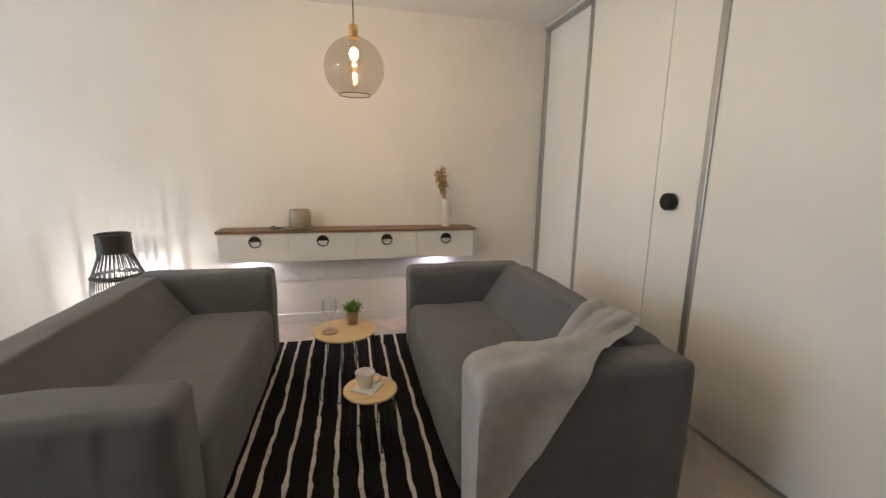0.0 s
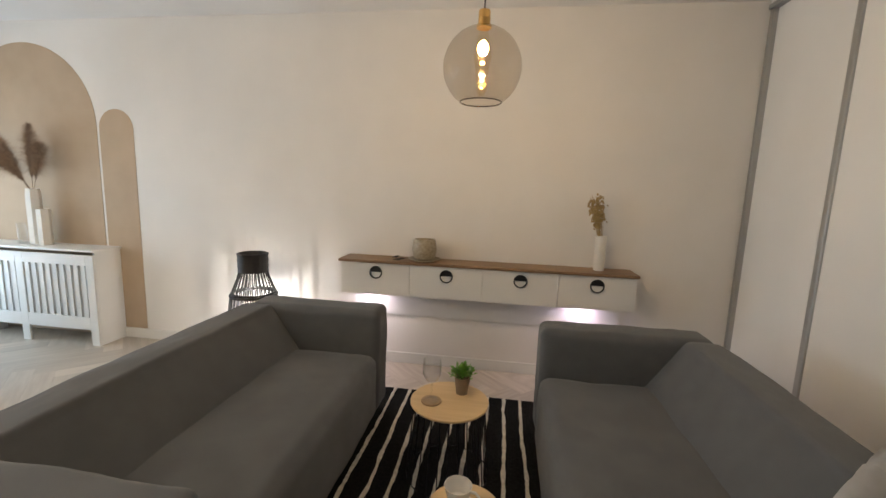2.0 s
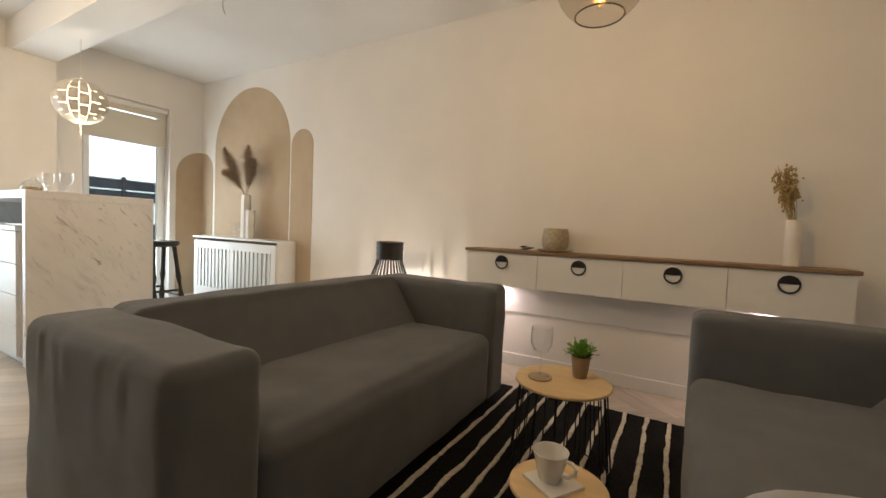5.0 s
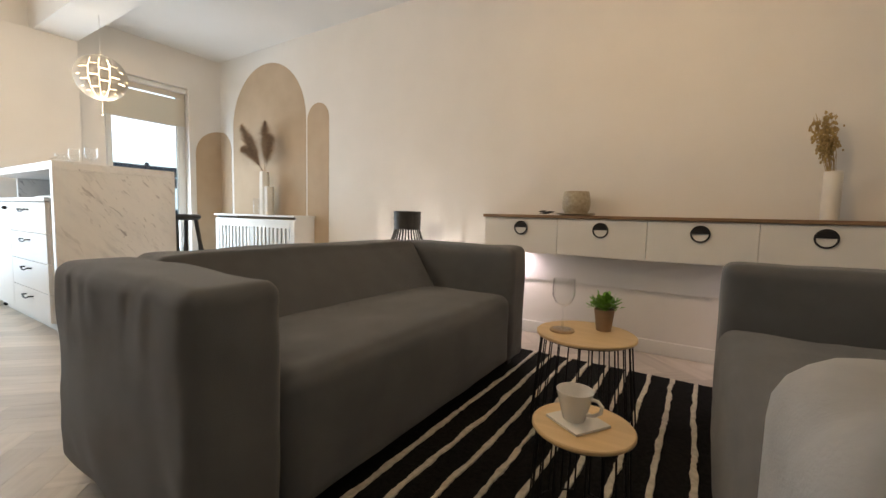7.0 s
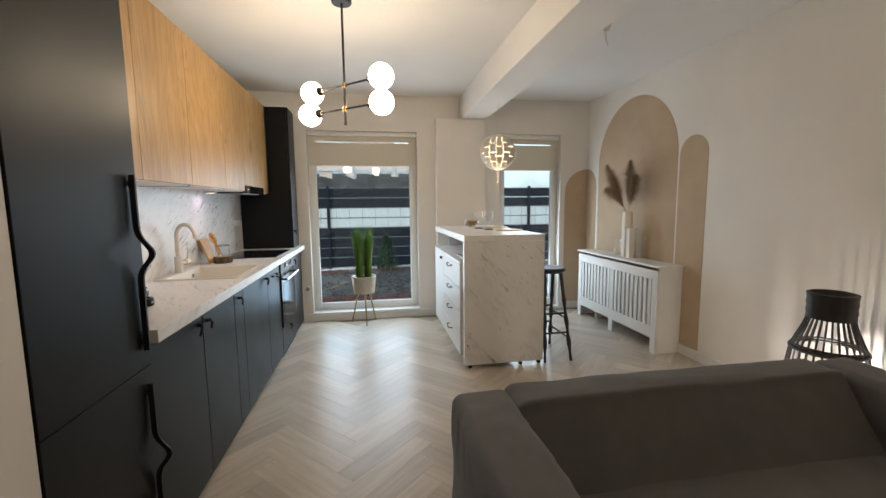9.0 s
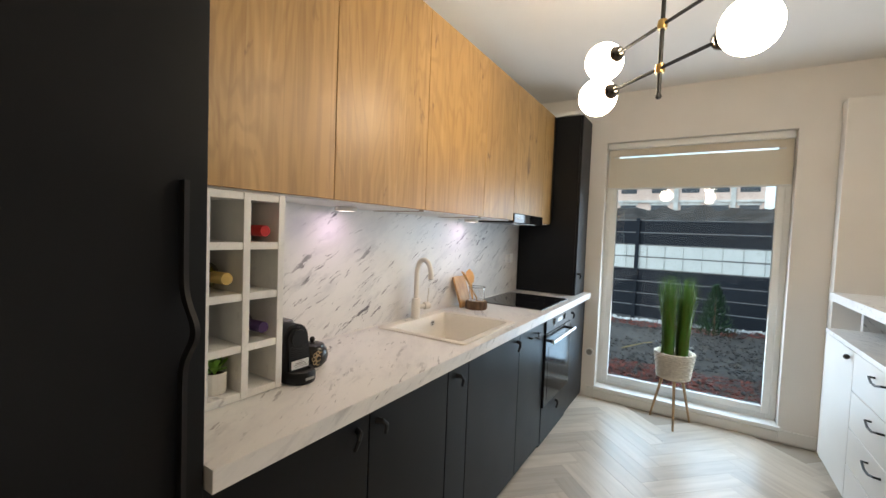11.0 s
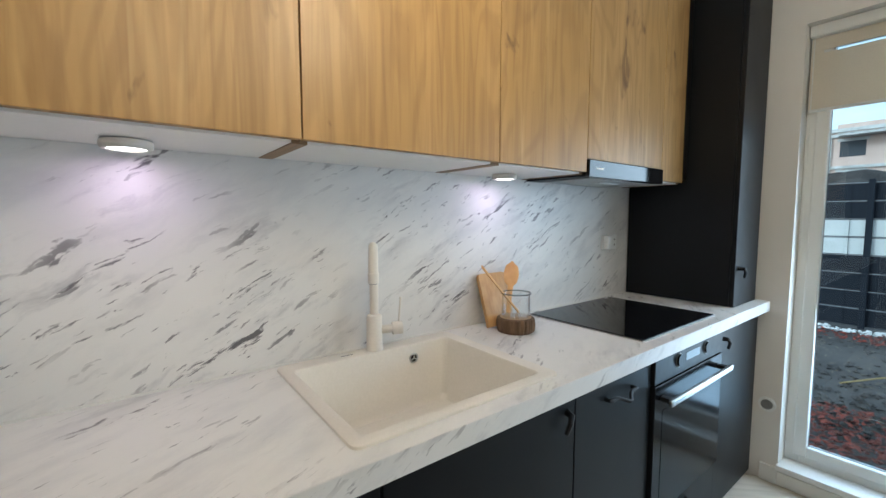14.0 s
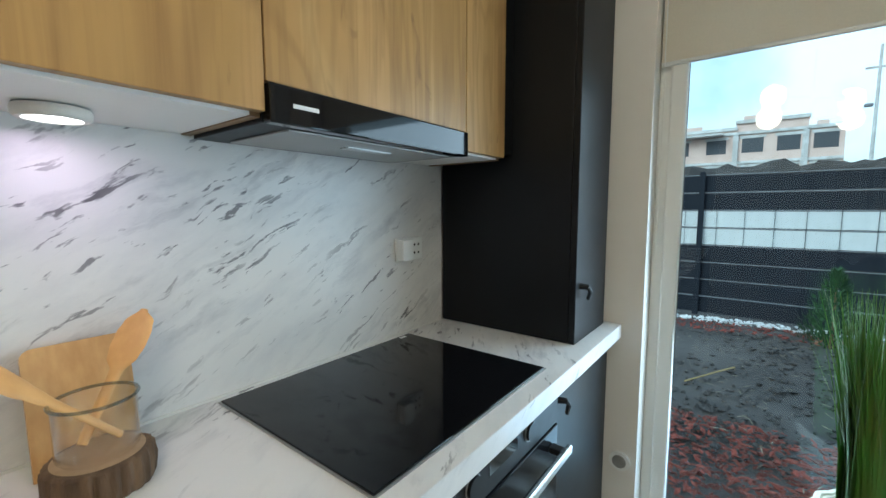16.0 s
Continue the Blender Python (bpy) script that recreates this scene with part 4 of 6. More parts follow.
def console():
    x0, x1, yf, z0, z1 = -0.700, 1.322, 3.985, 0.59, 0.818
    o = thing("wall_console", ((x0 + x1) / 2, Y_N, z0), "white wall-hung console with four drawers and brown wood top", "console")
    part("carcass", box(x0, x1, yf + 0.018, Y_N - 0.002, z0 + 0.003, z1, 0.002), "white", o, smooth=False)
    part("top", box(x0 - 0.012, x1 + 0.012, yf - 0.016, Y_N - 0.002, z1 + 0.001, z1 + 0.021, 0.003), "walnut", o, "brown wood-effect top board", smooth=False)
    js = [x0, -0.193, 0.319, 0.826, x1]
    for i in range(4):
        d = part("drawer_front", box(js[i] + 0.0015, js[i + 1] - 0.0015, yf, yf + 0.017, z0, z1 - 0.002, 0.0015), "white", o, smooth=False)
        cx = (-0.436, 0.068, 0.575, 1.075)[i]
        cz = 0.752
        part("ring_handle", tube(ring_pts((cx, yf - 0.007, cz), 0.042, 36, "y"), 0.0045, 8, closed=True), "black", d, "black ring handle")
        half = [(cx + 0.04 * math.cos(math.pi * k / 18), cz + 0.002 + 0.04 * math.sin(math.pi * k / 18)) for k in range(19)]
        part("grip", prism(half, yf - 0.006, yf - 0.001), "black", d, "black half-moon grip", smooth=False)
    part("back_panel", box(x0 + 0.03, x1 - 0.03, Y_N - 0.012, Y_N - 0.001, 0.385, z0 + 0.003, 0.002), "white", o, smooth=False)
    for cx in (-0.52, 1.02):
        part("puck_light", lathe([(0, -0.006), (0.03, -0.006), (0.034, 0.0), (0.034, 0.006)], (cx, 4.10, z0 - 0.003), 24), "puck", o, "small lit puck light")


console()
Z_CON = 0.84

pot = thing("ceramic_pot", (-0.11, 4.09, Z_CON), "speckled beige ceramic pot standing on a thin dish", "pot")
part("pot", lathe([(0, 0.014), (0.070, 0.014), (0.084, 0.04), (0.088, 0.08), (0.083, 0.12), (0.076, 0.152), (0.070, 0.152), (0.076, 0.12), (0.080, 0.08), (0.07, 0.04), (0, 0.03)], (-0.11, 4.09, Z_CON), 36), "ceramic", pot)
part("dish", lathe([(0, 0), (0.085, 0.0), (0.118, 0.010), (0.118, 0.014), (0.085, 0.006), (0, 0.006)], (-0.11, 4.09, Z_CON), 40), "ceramic", pot, "thin round ceramic dish")
lf = bmesh.new()
for k, (dx, dy, ang, ln) in enumerate(((-0.17, -0.07, 0.3, 0.10), (-0.15, -0.085, -0.2, 0.09), (-0.20, -0.05, 0.8, 0.07))):
    c = Vector((-0.11 + dx, 4.09 + dy, Z_CON + 0.012 + 0.006 * k))
    u = Vector((math.cos(ang), math.sin(ang), 0.1)) * ln / 2
    v = Vector((-math.sin(ang), math.cos(ang), 0.0)) * ln * 0.22
    q = [lf.verts.new(p) for p in (c - u, c - v - Vector((0, 0, 0.008)), c + u, c + v - Vector((0, 0, 0.008)), c + Vector((0, 0, 0.006)))]
    for a, b in ((0, 1), (1, 2), (2, 3), (3, 0)):
        lf.faces.new((q[a], q[b], q[4]))
bmesh.ops.solidify(lf, geom=lf.faces[:], thickness=0.003)
solo("dried_leaf", lf, "blackwood", (-0.27, 4.02, Z_CON), "dark dried leaves lying beside the ceramic pot", "dried leaf", smooth=False)


def dried_bunch(o, base, tip, n, mat_name, seed, fluff=0.05):
    rnd = random.Random(seed)
    stems, heads = bmesh.new(), bmesh.new()
    base, tip = Vector(base), Vector(tip)
    for i in range(n):
        t = tip + Vector((rnd.uniform(-1, 1) * fluff, rnd.uniform(-1, 1) * fluff * 0.6, rnd.uniform(-2.2, 0.3) * fluff))
        b0 = base + Vector((rnd.uniform(-0.012, 0.012), rnd.uniform(-0.012, 0.012), 0))
        mid = b0.lerp(t, 0.55) + Vector((rnd.uniform(-0.008, 0.008), 0, 0.01))
        tube([b0, mid, t], 0.0012, 4, stems)
        for k in range(14):
            p = b0.lerp(t, rnd.uniform(0.55, 1.02)) + Vector([rnd.gauss(0, 0.010) for _ in range(3)])
            bmesh.ops.create_icosphere(heads, subdivisions=1, radius=rnd.uniform(0.003, 0.0065), matrix=Matrix.Translation(p) @ Matrix.Diagonal((1, 1, 1.5, 1)))
    part("stems", stems, mat_name, o)
    tagged(part("seed_fluff", heads, mat_name, o, "feathery dried seed heads"), kind="stuff")


dv = thing("flower_vase", (1.10, 4.10, Z_CON), "slim white cylinder vase with a dried flower bunch", "vase")
part("vase", lathe([(0, 0), (0.034, 0), (0.036, 0.01), (0.036, 0.232), (0.031, 0.236), (0.031, 0.02), (0, 0.02)], (1.10, 4.10, Z_CON), 32), "vase", dv)
dried_bunch(dv, (1.10, 4.10, Z_CON + 0.15), (1.045, 4.07, Z_CON + 0.50), 30, "straw", 5, 0.05)


def cage_lamp():
    cx, cy = -1.355, 3.945
    o = thing("floor_lamp", (cx, cy, 0), "black bamboo cage floor lamp, lit, behind the sofa", "floor lamp")
    prof = [(0.098, 0.845), (0.096, 0.71), (0.110, 0.66), (0.133, 0.60), (0.158, 0.535), (0.172, 0.42), (0.178, 0.25), (0.155, 0.02)]

    def rad(z):
        for (r0, z0), (r1, z1) in zip(prof, prof[1:]):
            if z1 <= z <= z0:
                return r1 + (r0 - r1) * (z - z1) / (z0 - z1)
        return 0.155
    n = 30
    for i in range(n):
        a = 2 * math.pi * i / n
        part("cane", tube([(cx + r * math.cos(a), cy + r * math.sin(a), z) for r, z in prof], 0.0045, 5), "blackwood", o)
    for z, t in ((0.552, 0.007), (0.535, 0.011), (0.36, 0.006), (0.20, 0.006), (0.02, 0.009)):
        part("hoop", tube(ring_pts((cx, cy, z), rad(z), 36), t, 6, closed=True), "blackwood", o)
    part("collar", lathe([(0.099, 0.705), (0.105, 0.708), (0.102, 0.728), (0.106, 0.748), (0.102, 0.770), (0.107, 0.792), (0.103, 0.815), (0.108, 0.842), (0.094, 0.847), (0.090, 0.71)], (cx, cy, 0), 36), "blackwood", o, "wrapped black top collar")
    part("bulb", ball((cx, cy, 0.13), 0.04, 16, 10), "puck", o, "lit white lamp bulb")
    part("stand", tube([(cx, cy, 0.01), (cx, cy, 0.10)], 0.012), "black", o)


cage_lamp()


# ---- dining corner ----
def radiator_cover():
    x0, x1, yf, yb, zt = -4.10, -2.72, 3.955, Y_N - 0.004, 0.785
    o = thing("radiator_cover", ((x0 + x1) / 2, yb, 0), "white slatted wooden radiator cover against the wall", "radiator cover")
    part("top", box(x0 - 0.012, x1 + 0.012, yf - 0.012, yb, zt - 0.018, zt, 0.003), "white", o, smooth=False)
    for x in (x0, x1 - 0.016):
        part("side_panel", box(x, x + 0.016, yf + 0.018, yb, 0.0, zt - 0.019, 0.002), "white", o, smooth=False)
    xm = (x0 + x1) / 2
    for x in (x0, xm - 0.035, x1 - 0.07):
        part("stile", box(x, x + 0.07, yf, yf + 0.017, 0.0, zt - 0.045, 0.002), "white", o, smooth=False)
    for a, b in ((x0 + 0.07, xm - 0.035), (xm + 0.035, x1 - 0.07)):
        part("rail", box(a, b, yf, yf + 0.017, zt - 0.13, zt - 0.045, 0.002), "white", o, smooth=False)
        part("rail", box(a, b, yf, yf + 0.017, 0.13, 0.235, 0.002), "white", o, smooth=False)
        n = 9
        for i in range(n):
            c = a + (b - a) * (i + 0.5) / n
            part("slat", box(c - 0.019, c + 0.019, yf + 0.004, yf + 0.014, 0.235, zt - 0.13, 0.001), "white", o, smooth=False)
    rad = thing("radiator", (xm, yb - 0.08, 0.12), "white panel radiator hidden behind the cover", "radiator")
    part("panel", box(x0 + 0.1, x1 - 0.1, yf + 0.09, yb - 0.03, 0.14, zt - 0.14, 0.01), "white", rad)
    for x in (x0 + 0.2, x1 - 0.2):
        part("foot", box(x, x + 0.03, yf + 0.11, yb - 0.05, 0.0, 0.14), "white", rad, smooth=False)


radiator_cover()
Z_RAD = 0.785

tall_v = thing("pampas_vase", (-3.365, 4.08, Z_RAD), "tall white vase with brown pampas plumes", "vase")
part("vase", lathe([(0, 0), (0.05, 0), (0.05, 0.40), (0.044, 0.455), (0.038, 0.455), (0.044, 0.40), (0.044, 0.02), (0, 0.02)], (-3.365, 4.08, Z_RAD), 6), "vase", tall_v, smooth=False)


def plume(o, base, tip, bend, seed):
    rnd = random.Random(seed)
    base, tip = Vector(base), Vector(tip)
    bm = bmesh.new()
    pts = [base.lerp(tip, s / 8) + Vector(bend) * math.sin(math.pi * s / 8) for s in range(9)]
    tube(pts, 0.002, 5, bm, r_end=0.0008)
    axis = (tip - base).normalized()
    for i in range(1500):
        s = 0.22 + 0.78 * rnd.random()
        f = s * 8
        k = min(int(f), 7)
        p = pts[k].lerp(pts[k + 1], f - k)
        ln = 0.10 * math.sin(math.pi * min(1, (1.06 - s) / 0.84)) * rnd.uniform(0.6, 1.2) + 0.012
        d = (axis * 0.8 + Vector([rnd.gauss(0, 0.55) for _ in range(3)])).normalized()
        sd = d.orthogonal().normalized() * 0.0016
        e = p + d * ln - Vector((0, 0, ln * 0.25))
        bm.faces.new([bm.verts.new(q) for q in (p - sd, p + sd, e)])
    part("plume", bm, "pampas", o, "feathery brown pampas plume", smooth=False)


plume(tall_v, (-3.365, 4.08, 1.20), (-3.60, 3.98, 1.72), (-0.01, 0, 0.03), 1)
plume(tall_v, (-3.365, 4.08, 1.20), (-3.30, 4.05, 1.74), (0.0, 0, 0.02), 2)
plume(tall_v, (-3.365, 4.08, 1.20), (-3.215, 4.04, 1.60), (0.03, 0, 0.05), 3)
plume(tall_v, (-3.365, 4.08, 1.20), (-3.50, 3.97, 1.62), (-0.03, 0, 0.02), 4)
plume(tall_v, (-3.365, 4.08, 1.20), (-3.585, 3.98, 1.47), (-0.02, 0, 0.07), 5)
solo("white_vase", lathe([(0, 0), (0.046, 0), (0.046, 0.29), (0.039, 0.295), (0.039, 0.02), (0, 0.02)], (-3.272, 4.07, Z_RAD), 6), "vase", (-3.272, 4.07, Z_RAD), "short white faceted vase on the radiator cover", "vase", smooth=False)
solo("glass_vase", lathe([(0, 0), (0.032, 0), (0.032, 0.17), (0.028, 0.17), (0.028, 0.01), (0, 0.01)], (-3.50, 4.07, Z_RAD), 24), "thin", (-3.50, 4.07, Z_RAD), "small clear glass vase, empty, on the radiator cover", "vase")


def bar():
    x0, x1, y0, y1, zt = -4.20, -2.706, 2.235, 2.905, 1.09
    o = thing("bar_table", (x1, (y0 + y1) / 2, 0.03), "marble-effect breakfast bar with waterfall end on castors", "bar")
    part("top", box(x0, x1, y0, y1, zt - 0.05, zt, 0.002), "stonetop", o, smooth=False)
    part("end_panel", box(x1 - 0.05, x1, y0, y1, 0.035, zt - 0.051, 0.002), "stoneside", o, smooth=False)
    part("inner_panel", box(x0, x1 - 0.051, 2.66, 2.68, 0.035, zt - 0.051, 0.002), "white", o, smooth=False)
    part("end_panel", box(x0, x0 + 0.04, y0 + 0.15, 2.659, 0.035, zt - 0.051, 0.002), "stoneside", o, smooth=False)
    for x in (x1 - 0.025, x0 + 0.02):
        for y in (y0 + 0.05, y1 - 0.19 if x > -3 else 2.60, y1 - 0.03 if x > -3 else 2.50):
            c = part("castor", disc((x, y, 0.018), 0.017, 0.014, "x", 16), "black", o, "small black castor")
    d = thing("drawer_chest", (-3.52, 2.45, 0), "white drawer chest under the breakfast bar", "drawer chest")
    cx0, cx1, yf = -4.16, -2.83, 2.225
    part("carcass", box(cx0, cx1, yf + 0.02, 2.655, 0.07, 0.845, 0.002), "white", d, smooth=False)
    part("top", box(cx0 + 0.005, cx1 + 0.012, yf - 0.006, 2.656, 0.846, 0.872, 0.002), "stonetop", d, smooth=False)
    part("side_panel", box(cx1 + 0.0005, cx1 + 0.012, yf + 0.03, 2.655, 0.07, 0.844), "pine", d, "raw wood side", smooth=False)
    part("plinth", box(cx0 + 0.02, cx1 - 0.02, yf + 0.06, 2.62, 0.0, 0.069), "white", d, smooth=False)
    zz = (0.075, 0.262, 0.452, 0.642, 0.842)
    for i in range(4):
        f = part("drawer_front", box(-3.62, cx1 - 0.002, yf, yf + 0.019, zz[i] + 0.002, zz[i + 1] - 0.002, 0.002), "white", d, smooth=False)
        zc = zz[i + 1] - 0.05
        part("bow_handle", tube([(-3.32, yf, zc), (-3.32, yf - 0.022, zc + 0.002), (-3.27, yf - 0.026, zc - 0.012), (-3.22, yf - 0.026, zc - 0.012), (-3.17, yf - 0.022, zc + 0.002), (-3.17, yf, zc)], 0.005, 8), "black", f, "black bow handle")
    f = part("door", box(cx0 + 0.002, -3.624, yf, yf + 0.019, 0.077, 0.840, 0.002), "white", d, smooth=False)
    part("knob", ball((-3.68, yf - 0.014, 0.80), 0.014, 14, 8), "black", f, "black knob")


bar()
tr = thing("paper_tray", (-3.05, 2.40, 0.872), "grey flat tray lying on the drawer chest", "tray")
part("tray", box(-3.25, -2.92, 2.28, 2.46, 0.8725, 0.884, 0.003), "hoodsteel", tr, smooth=False)

Z_BAR = 1.09
jv = thing("round_vase", (-3.88, 2.58, Z_BAR), "round clear glass vase half filled with dried petals", "vase")
part("vase", lathe([(0, 0.0), (0.05, 0.002), (0.078, 0.04), (0.08, 0.07), (0.06, 0.11), (0.028, 0.13), (0.034, 0.155), (0.031, 0.155), (0.025, 0.13), (0.056, 0.108), (0.075, 0.07), (0.07, 0.04), (0, 0.008)], (-3.88, 2.58, Z_BAR), 32), "thin", jv)
fl = bmesh.new()
rq = random.Random(3)
for i in range(90):
    a, r, z = rq.uniform(0, 6.28), rq.uniform(0, 0.064), rq.uniform(0.016, 0.07)
    bmesh.ops.create_icosphere(fl, subdivisions=1, radius=rq.uniform(0.006, 0.012), matrix=Matrix.Translation((-3.88 + r * math.cos(a), 2.58 + r * math.sin(a), Z_BAR + z)))
part("filling", fl, "straw", jv, "dried brown petals")
wine_glass(-3.63, 2.60, Z_BAR + 0.008, 0.17, 0.036, "clear stemmed glass on a dark coaster")
wine_glass(-3.405, 2.637, Z_BAR + 0.008, 0.17, 0.040, "clear stemmed glass on a dark coaster")
for x, y in ((-3.63, 2.60), (-3.405, 2.637)):
    solo("coaster", lathe([(0, 0), (0.045, 0), (0.045, 0.007), (0, 0.007)], (x, y, Z_BAR + 0.0005), 24), "blackwood", (x, y, Z_BAR), "dark round coaster on the breakfast bar", "coaster")
for x, y in ((-3.70, 2.80), (-3.25, 2.79)):
    solo("place_mat", lathe([(0, 0), (0.12, 0), (0.125, 0.004), (0.12, 0.008), (0, 0.006)], (x, y, Z_BAR + 0.0005), 36), "birch", (x, y, Z_BAR), "round gold-brown place mat on the bar", "place mat")


def stool():
    cx, cy, zs = -2.945, 3.052, 0.78
    o = thing("bar_stool", (cx, cy, 0), "black turned-wood bar stool tucked under the breakfast bar", "bar stool")
    part("seat", lathe([(0, zs - 0.045), (0.115, zs - 0.045), (0.138, zs - 0.03), (0.142, zs - 0.012), (0.13, zs), (0.09, zs - 0.006), (0, zs - 0.010)], (cx, cy, 0), 36), "blackwood", o)
    legs = []
    for sx, sy in ((1, 1), (1, -1), (-1, -1), (-1, 1)):
        a = Vector((cx + sx * 0.078, cy + sy * 0.075, zs - 0.045))
        b = Vector((cx + sx * 0.215, cy + sy * 0.118, 0.0))
        legs.append((a, b))
        bm = bmesh.new()
        prev = None
        n = 22
        for i in range(n + 1):
            s = i / n
            r = 0.016 + 0.005 * math.sin(s * 26) * (0.3 < s < 0.95) - 0.004 * (s > 0.93)
            p = a.lerp(b, s)
            cur = [bm.verts.new(p + Vector((r * math.cos(k * 0.785), r * math.sin(k * 0.785), 0))) for k in range(8)]
            if prev:
                for k in range(8):
                    bm.faces.new((prev[k], prev[(k + 1) % 8], cur[(k + 1) % 8], cur[k]))
            else:
                bm.faces.new(cur)
            prev = cur
        bm.faces.new(prev)
        part("leg", bm, "blackwood", o)
    for i in range(4):
        for s in ((0.52, 0.74) if i % 2 else (0.46, 0.68)):
            p, q = legs[i][0].lerp(legs[i][1], s), legs[(i + 1) % 4][0].lerp(legs[(i + 1) % 4][1], s)
            part("rung", tube([p, q], 0.009, 8), "blackwood", o)


stool()


def ball_lamp():
    c = Vector((-3.49, 2.75, 1.835))
    R = 0.172
    o = thing("globe_pendant", (c.x, c.y, Z_C), "white globe pendant of stepped panels with light in the gaps", "pendant lamp")
    part("inner_shell", ball(c, R * 0.86, 32, 20), "inner", o, "glowing inner shell")
    part("cord", tube([(c.x, c.y, c.z + R * 0.9), (c.x, c.y, 2.309)], 0.0025, 6), "white", o)
    part("pull_cord", tube([(c.x, c.y, c.z - R * 0.9), (c.x, c.y, c.z - R - 0.11)], 0.0015, 6), "white", o)
    part("pull_knob", ball((c.x, c.y, c.z - R - 0.115), 0.008, 10, 6), "white", o)
    seg, rows, gap = 8, 6, 0.010
    for i in range(seg):
        for j in range(rows):
            for h in range(2):
                lon0 = 2 * math.pi * (i + 0.5 * h) / seg
                lon1 = lon0 + math.pi / seg
                off = 0.16 if h else -0.16
                lat0 = -math.pi / 2 + math.pi * (j + 0.1) / rows + off * (0 < j)
                lat1 = -math.pi / 2 + math.pi * (j + 1.1) / rows + off * (j < rows - 1)
                lat0, lat1 = max(lat0 + gap, -1.42), min(lat1 - gap, 1.42)
                bm = bmesh.new()
                g = []
                for a in range(4):
                    la = lat0 + (lat1 - lat0) * a / 3
                    cg = gap * (0.9 if h == 0 else 0.4) / max(math.cos(la), 0.2)
                    ce = gap * (0.9 if h == 1 else 0.4) / max(math.cos(la), 0.2)
                    lo = [lon0 + cg + (lon1 - ce - lon0 - cg) * b / 3 for b in range(4)]
                    g.append([[bm.verts.new(c + Vector((math.cos(la) * math.cos(x), math.cos(la) * math.sin(x), math.sin(la))) * r) for x in lo] for r in (R, R - 0.003)])
                for a in range(3):
                    for b in range(3):
                        bm.faces.new((g[a][0][b], g[a][0][b + 1], g[a + 1][0][b + 1], g[a + 1][0][b]))
                        bm.faces.new((g[a][1][b], g[a + 1][1][b], g[a + 1][1][b + 1], g[a][1][b + 1]))
                part("panel", bm, "copper", o)


ball_lamp()


# ---- kitchen ----
Y_F = 0.72


def half_knob(parent, x, z, flip=1):
    """Small black half-shell pull."""
    pts = [(x - flip * 0.012, Y_F, z + 0.022), (x - flip * 0.004, Y_F + 0.020, z + 0.022), (x + flip * 0.008, Y_F + 0.026, z + 0.008), (x + flip * 0.014, Y_F + 0.018, z - 0.022)]
    bm = bmesh.new()
    tube(pts, 0.010, 8, bm, r_end=0.006)
    part("pull", bm, "black", parent, "black half-shell pull")


def wave_handle(parent, pts, label="black wavy bar handle"):
    bm = bmesh.new()
    prev = None
    for p in pts:
        q = [bm.verts.new((p[0] + sx * 0.0045, p[1] + sy * 0.009, p[2])) for sx, sy in ((-1, -1), (1, -1), (1, 1), (-1, 1))]
        if prev:
            for k in range(4):
                bm.faces.new((prev[k], prev[(k + 1) % 4], q[(k + 1) % 4], q[k]))
        else:
            bm.faces.new(q)
        prev = q
    bm.faces.new(prev)
    part("handle", bm, "black", parent, label)


fr = thing("fridge_unit", (-0.92, 0.45, 0), "tall anthracite built-in fridge unit with wavy black handles", "fridge unit")
part("carcass", box(-1.172, -0.662, Y_K + 0.003, Y_F - 0.004, 0.0, 2.33, 0.002), "anthracite", fr, smooth=False)
du = part("door", box(-1.171, -0.664, Y_F - 0.003, Y_F + 0.018, 0.782, 2.328, 0.002), "anthracite", fr, smooth=False)
dl = part("door", box(-1.171, -0.664, Y_F - 0.003, Y_F + 0.018, 0.02, 0.778, 0.002), "anthracite", fr, smooth=False)


def loop_handle(parent, x, z0, z1):
    """A flat upright bar whose middle swings out into an oval grip."""
    pts = []
    n = 60
    for i in range(n + 1):
        s = i / n
        d = math.exp(-((s - 0.44) / 0.075) ** 2)
        dy = 0.042 * d
        pts.append((x, Y_F + 0.031 + dy, z1 + (z0 - z1) * s))
    wave_handle(parent, pts)
    for z in (z0 + 0.03, z1 - 0.03):
        part("handle_stud", box(x - 0.004, x + 0.004, Y_F + 0.018, Y_F + 0.023, z - 0.01, z + 0.01), "black", parent, smooth=False)


loop_handle(du, -1.124, 0.845, 1.445)
loop_handle(dl, -1.124, 0.13, 0.722)

# base units
def base_unit(x0, x1, label, pull_x=None, pull_z=0.768, name="base_cabinet"):
    o = thing(name, ((x0 + x1) / 2, Y_F - 0.25, 0), label, "kitchen cabinet", "anthracite base units")
    part("carcass", box(x0, x1, Y_K + 0.004, Y_F - 0.02, 0.0, 0.69 if -2.9 < x0 < -2.0 else 0.848, 0.001), "anthracite", o, smooth=False)
    d = part("door", box(x0 + 0.0015, x1 - 0.0015, Y_F - 0.0185, Y_F, 0.025, 0.846, 0.0015), "anthracite", o, smooth=False)
    if pull_x:
        half_knob(d, pull_x, pull_z, 1 if pull_x < (x0 + x1) / 2 else -1)
    return o


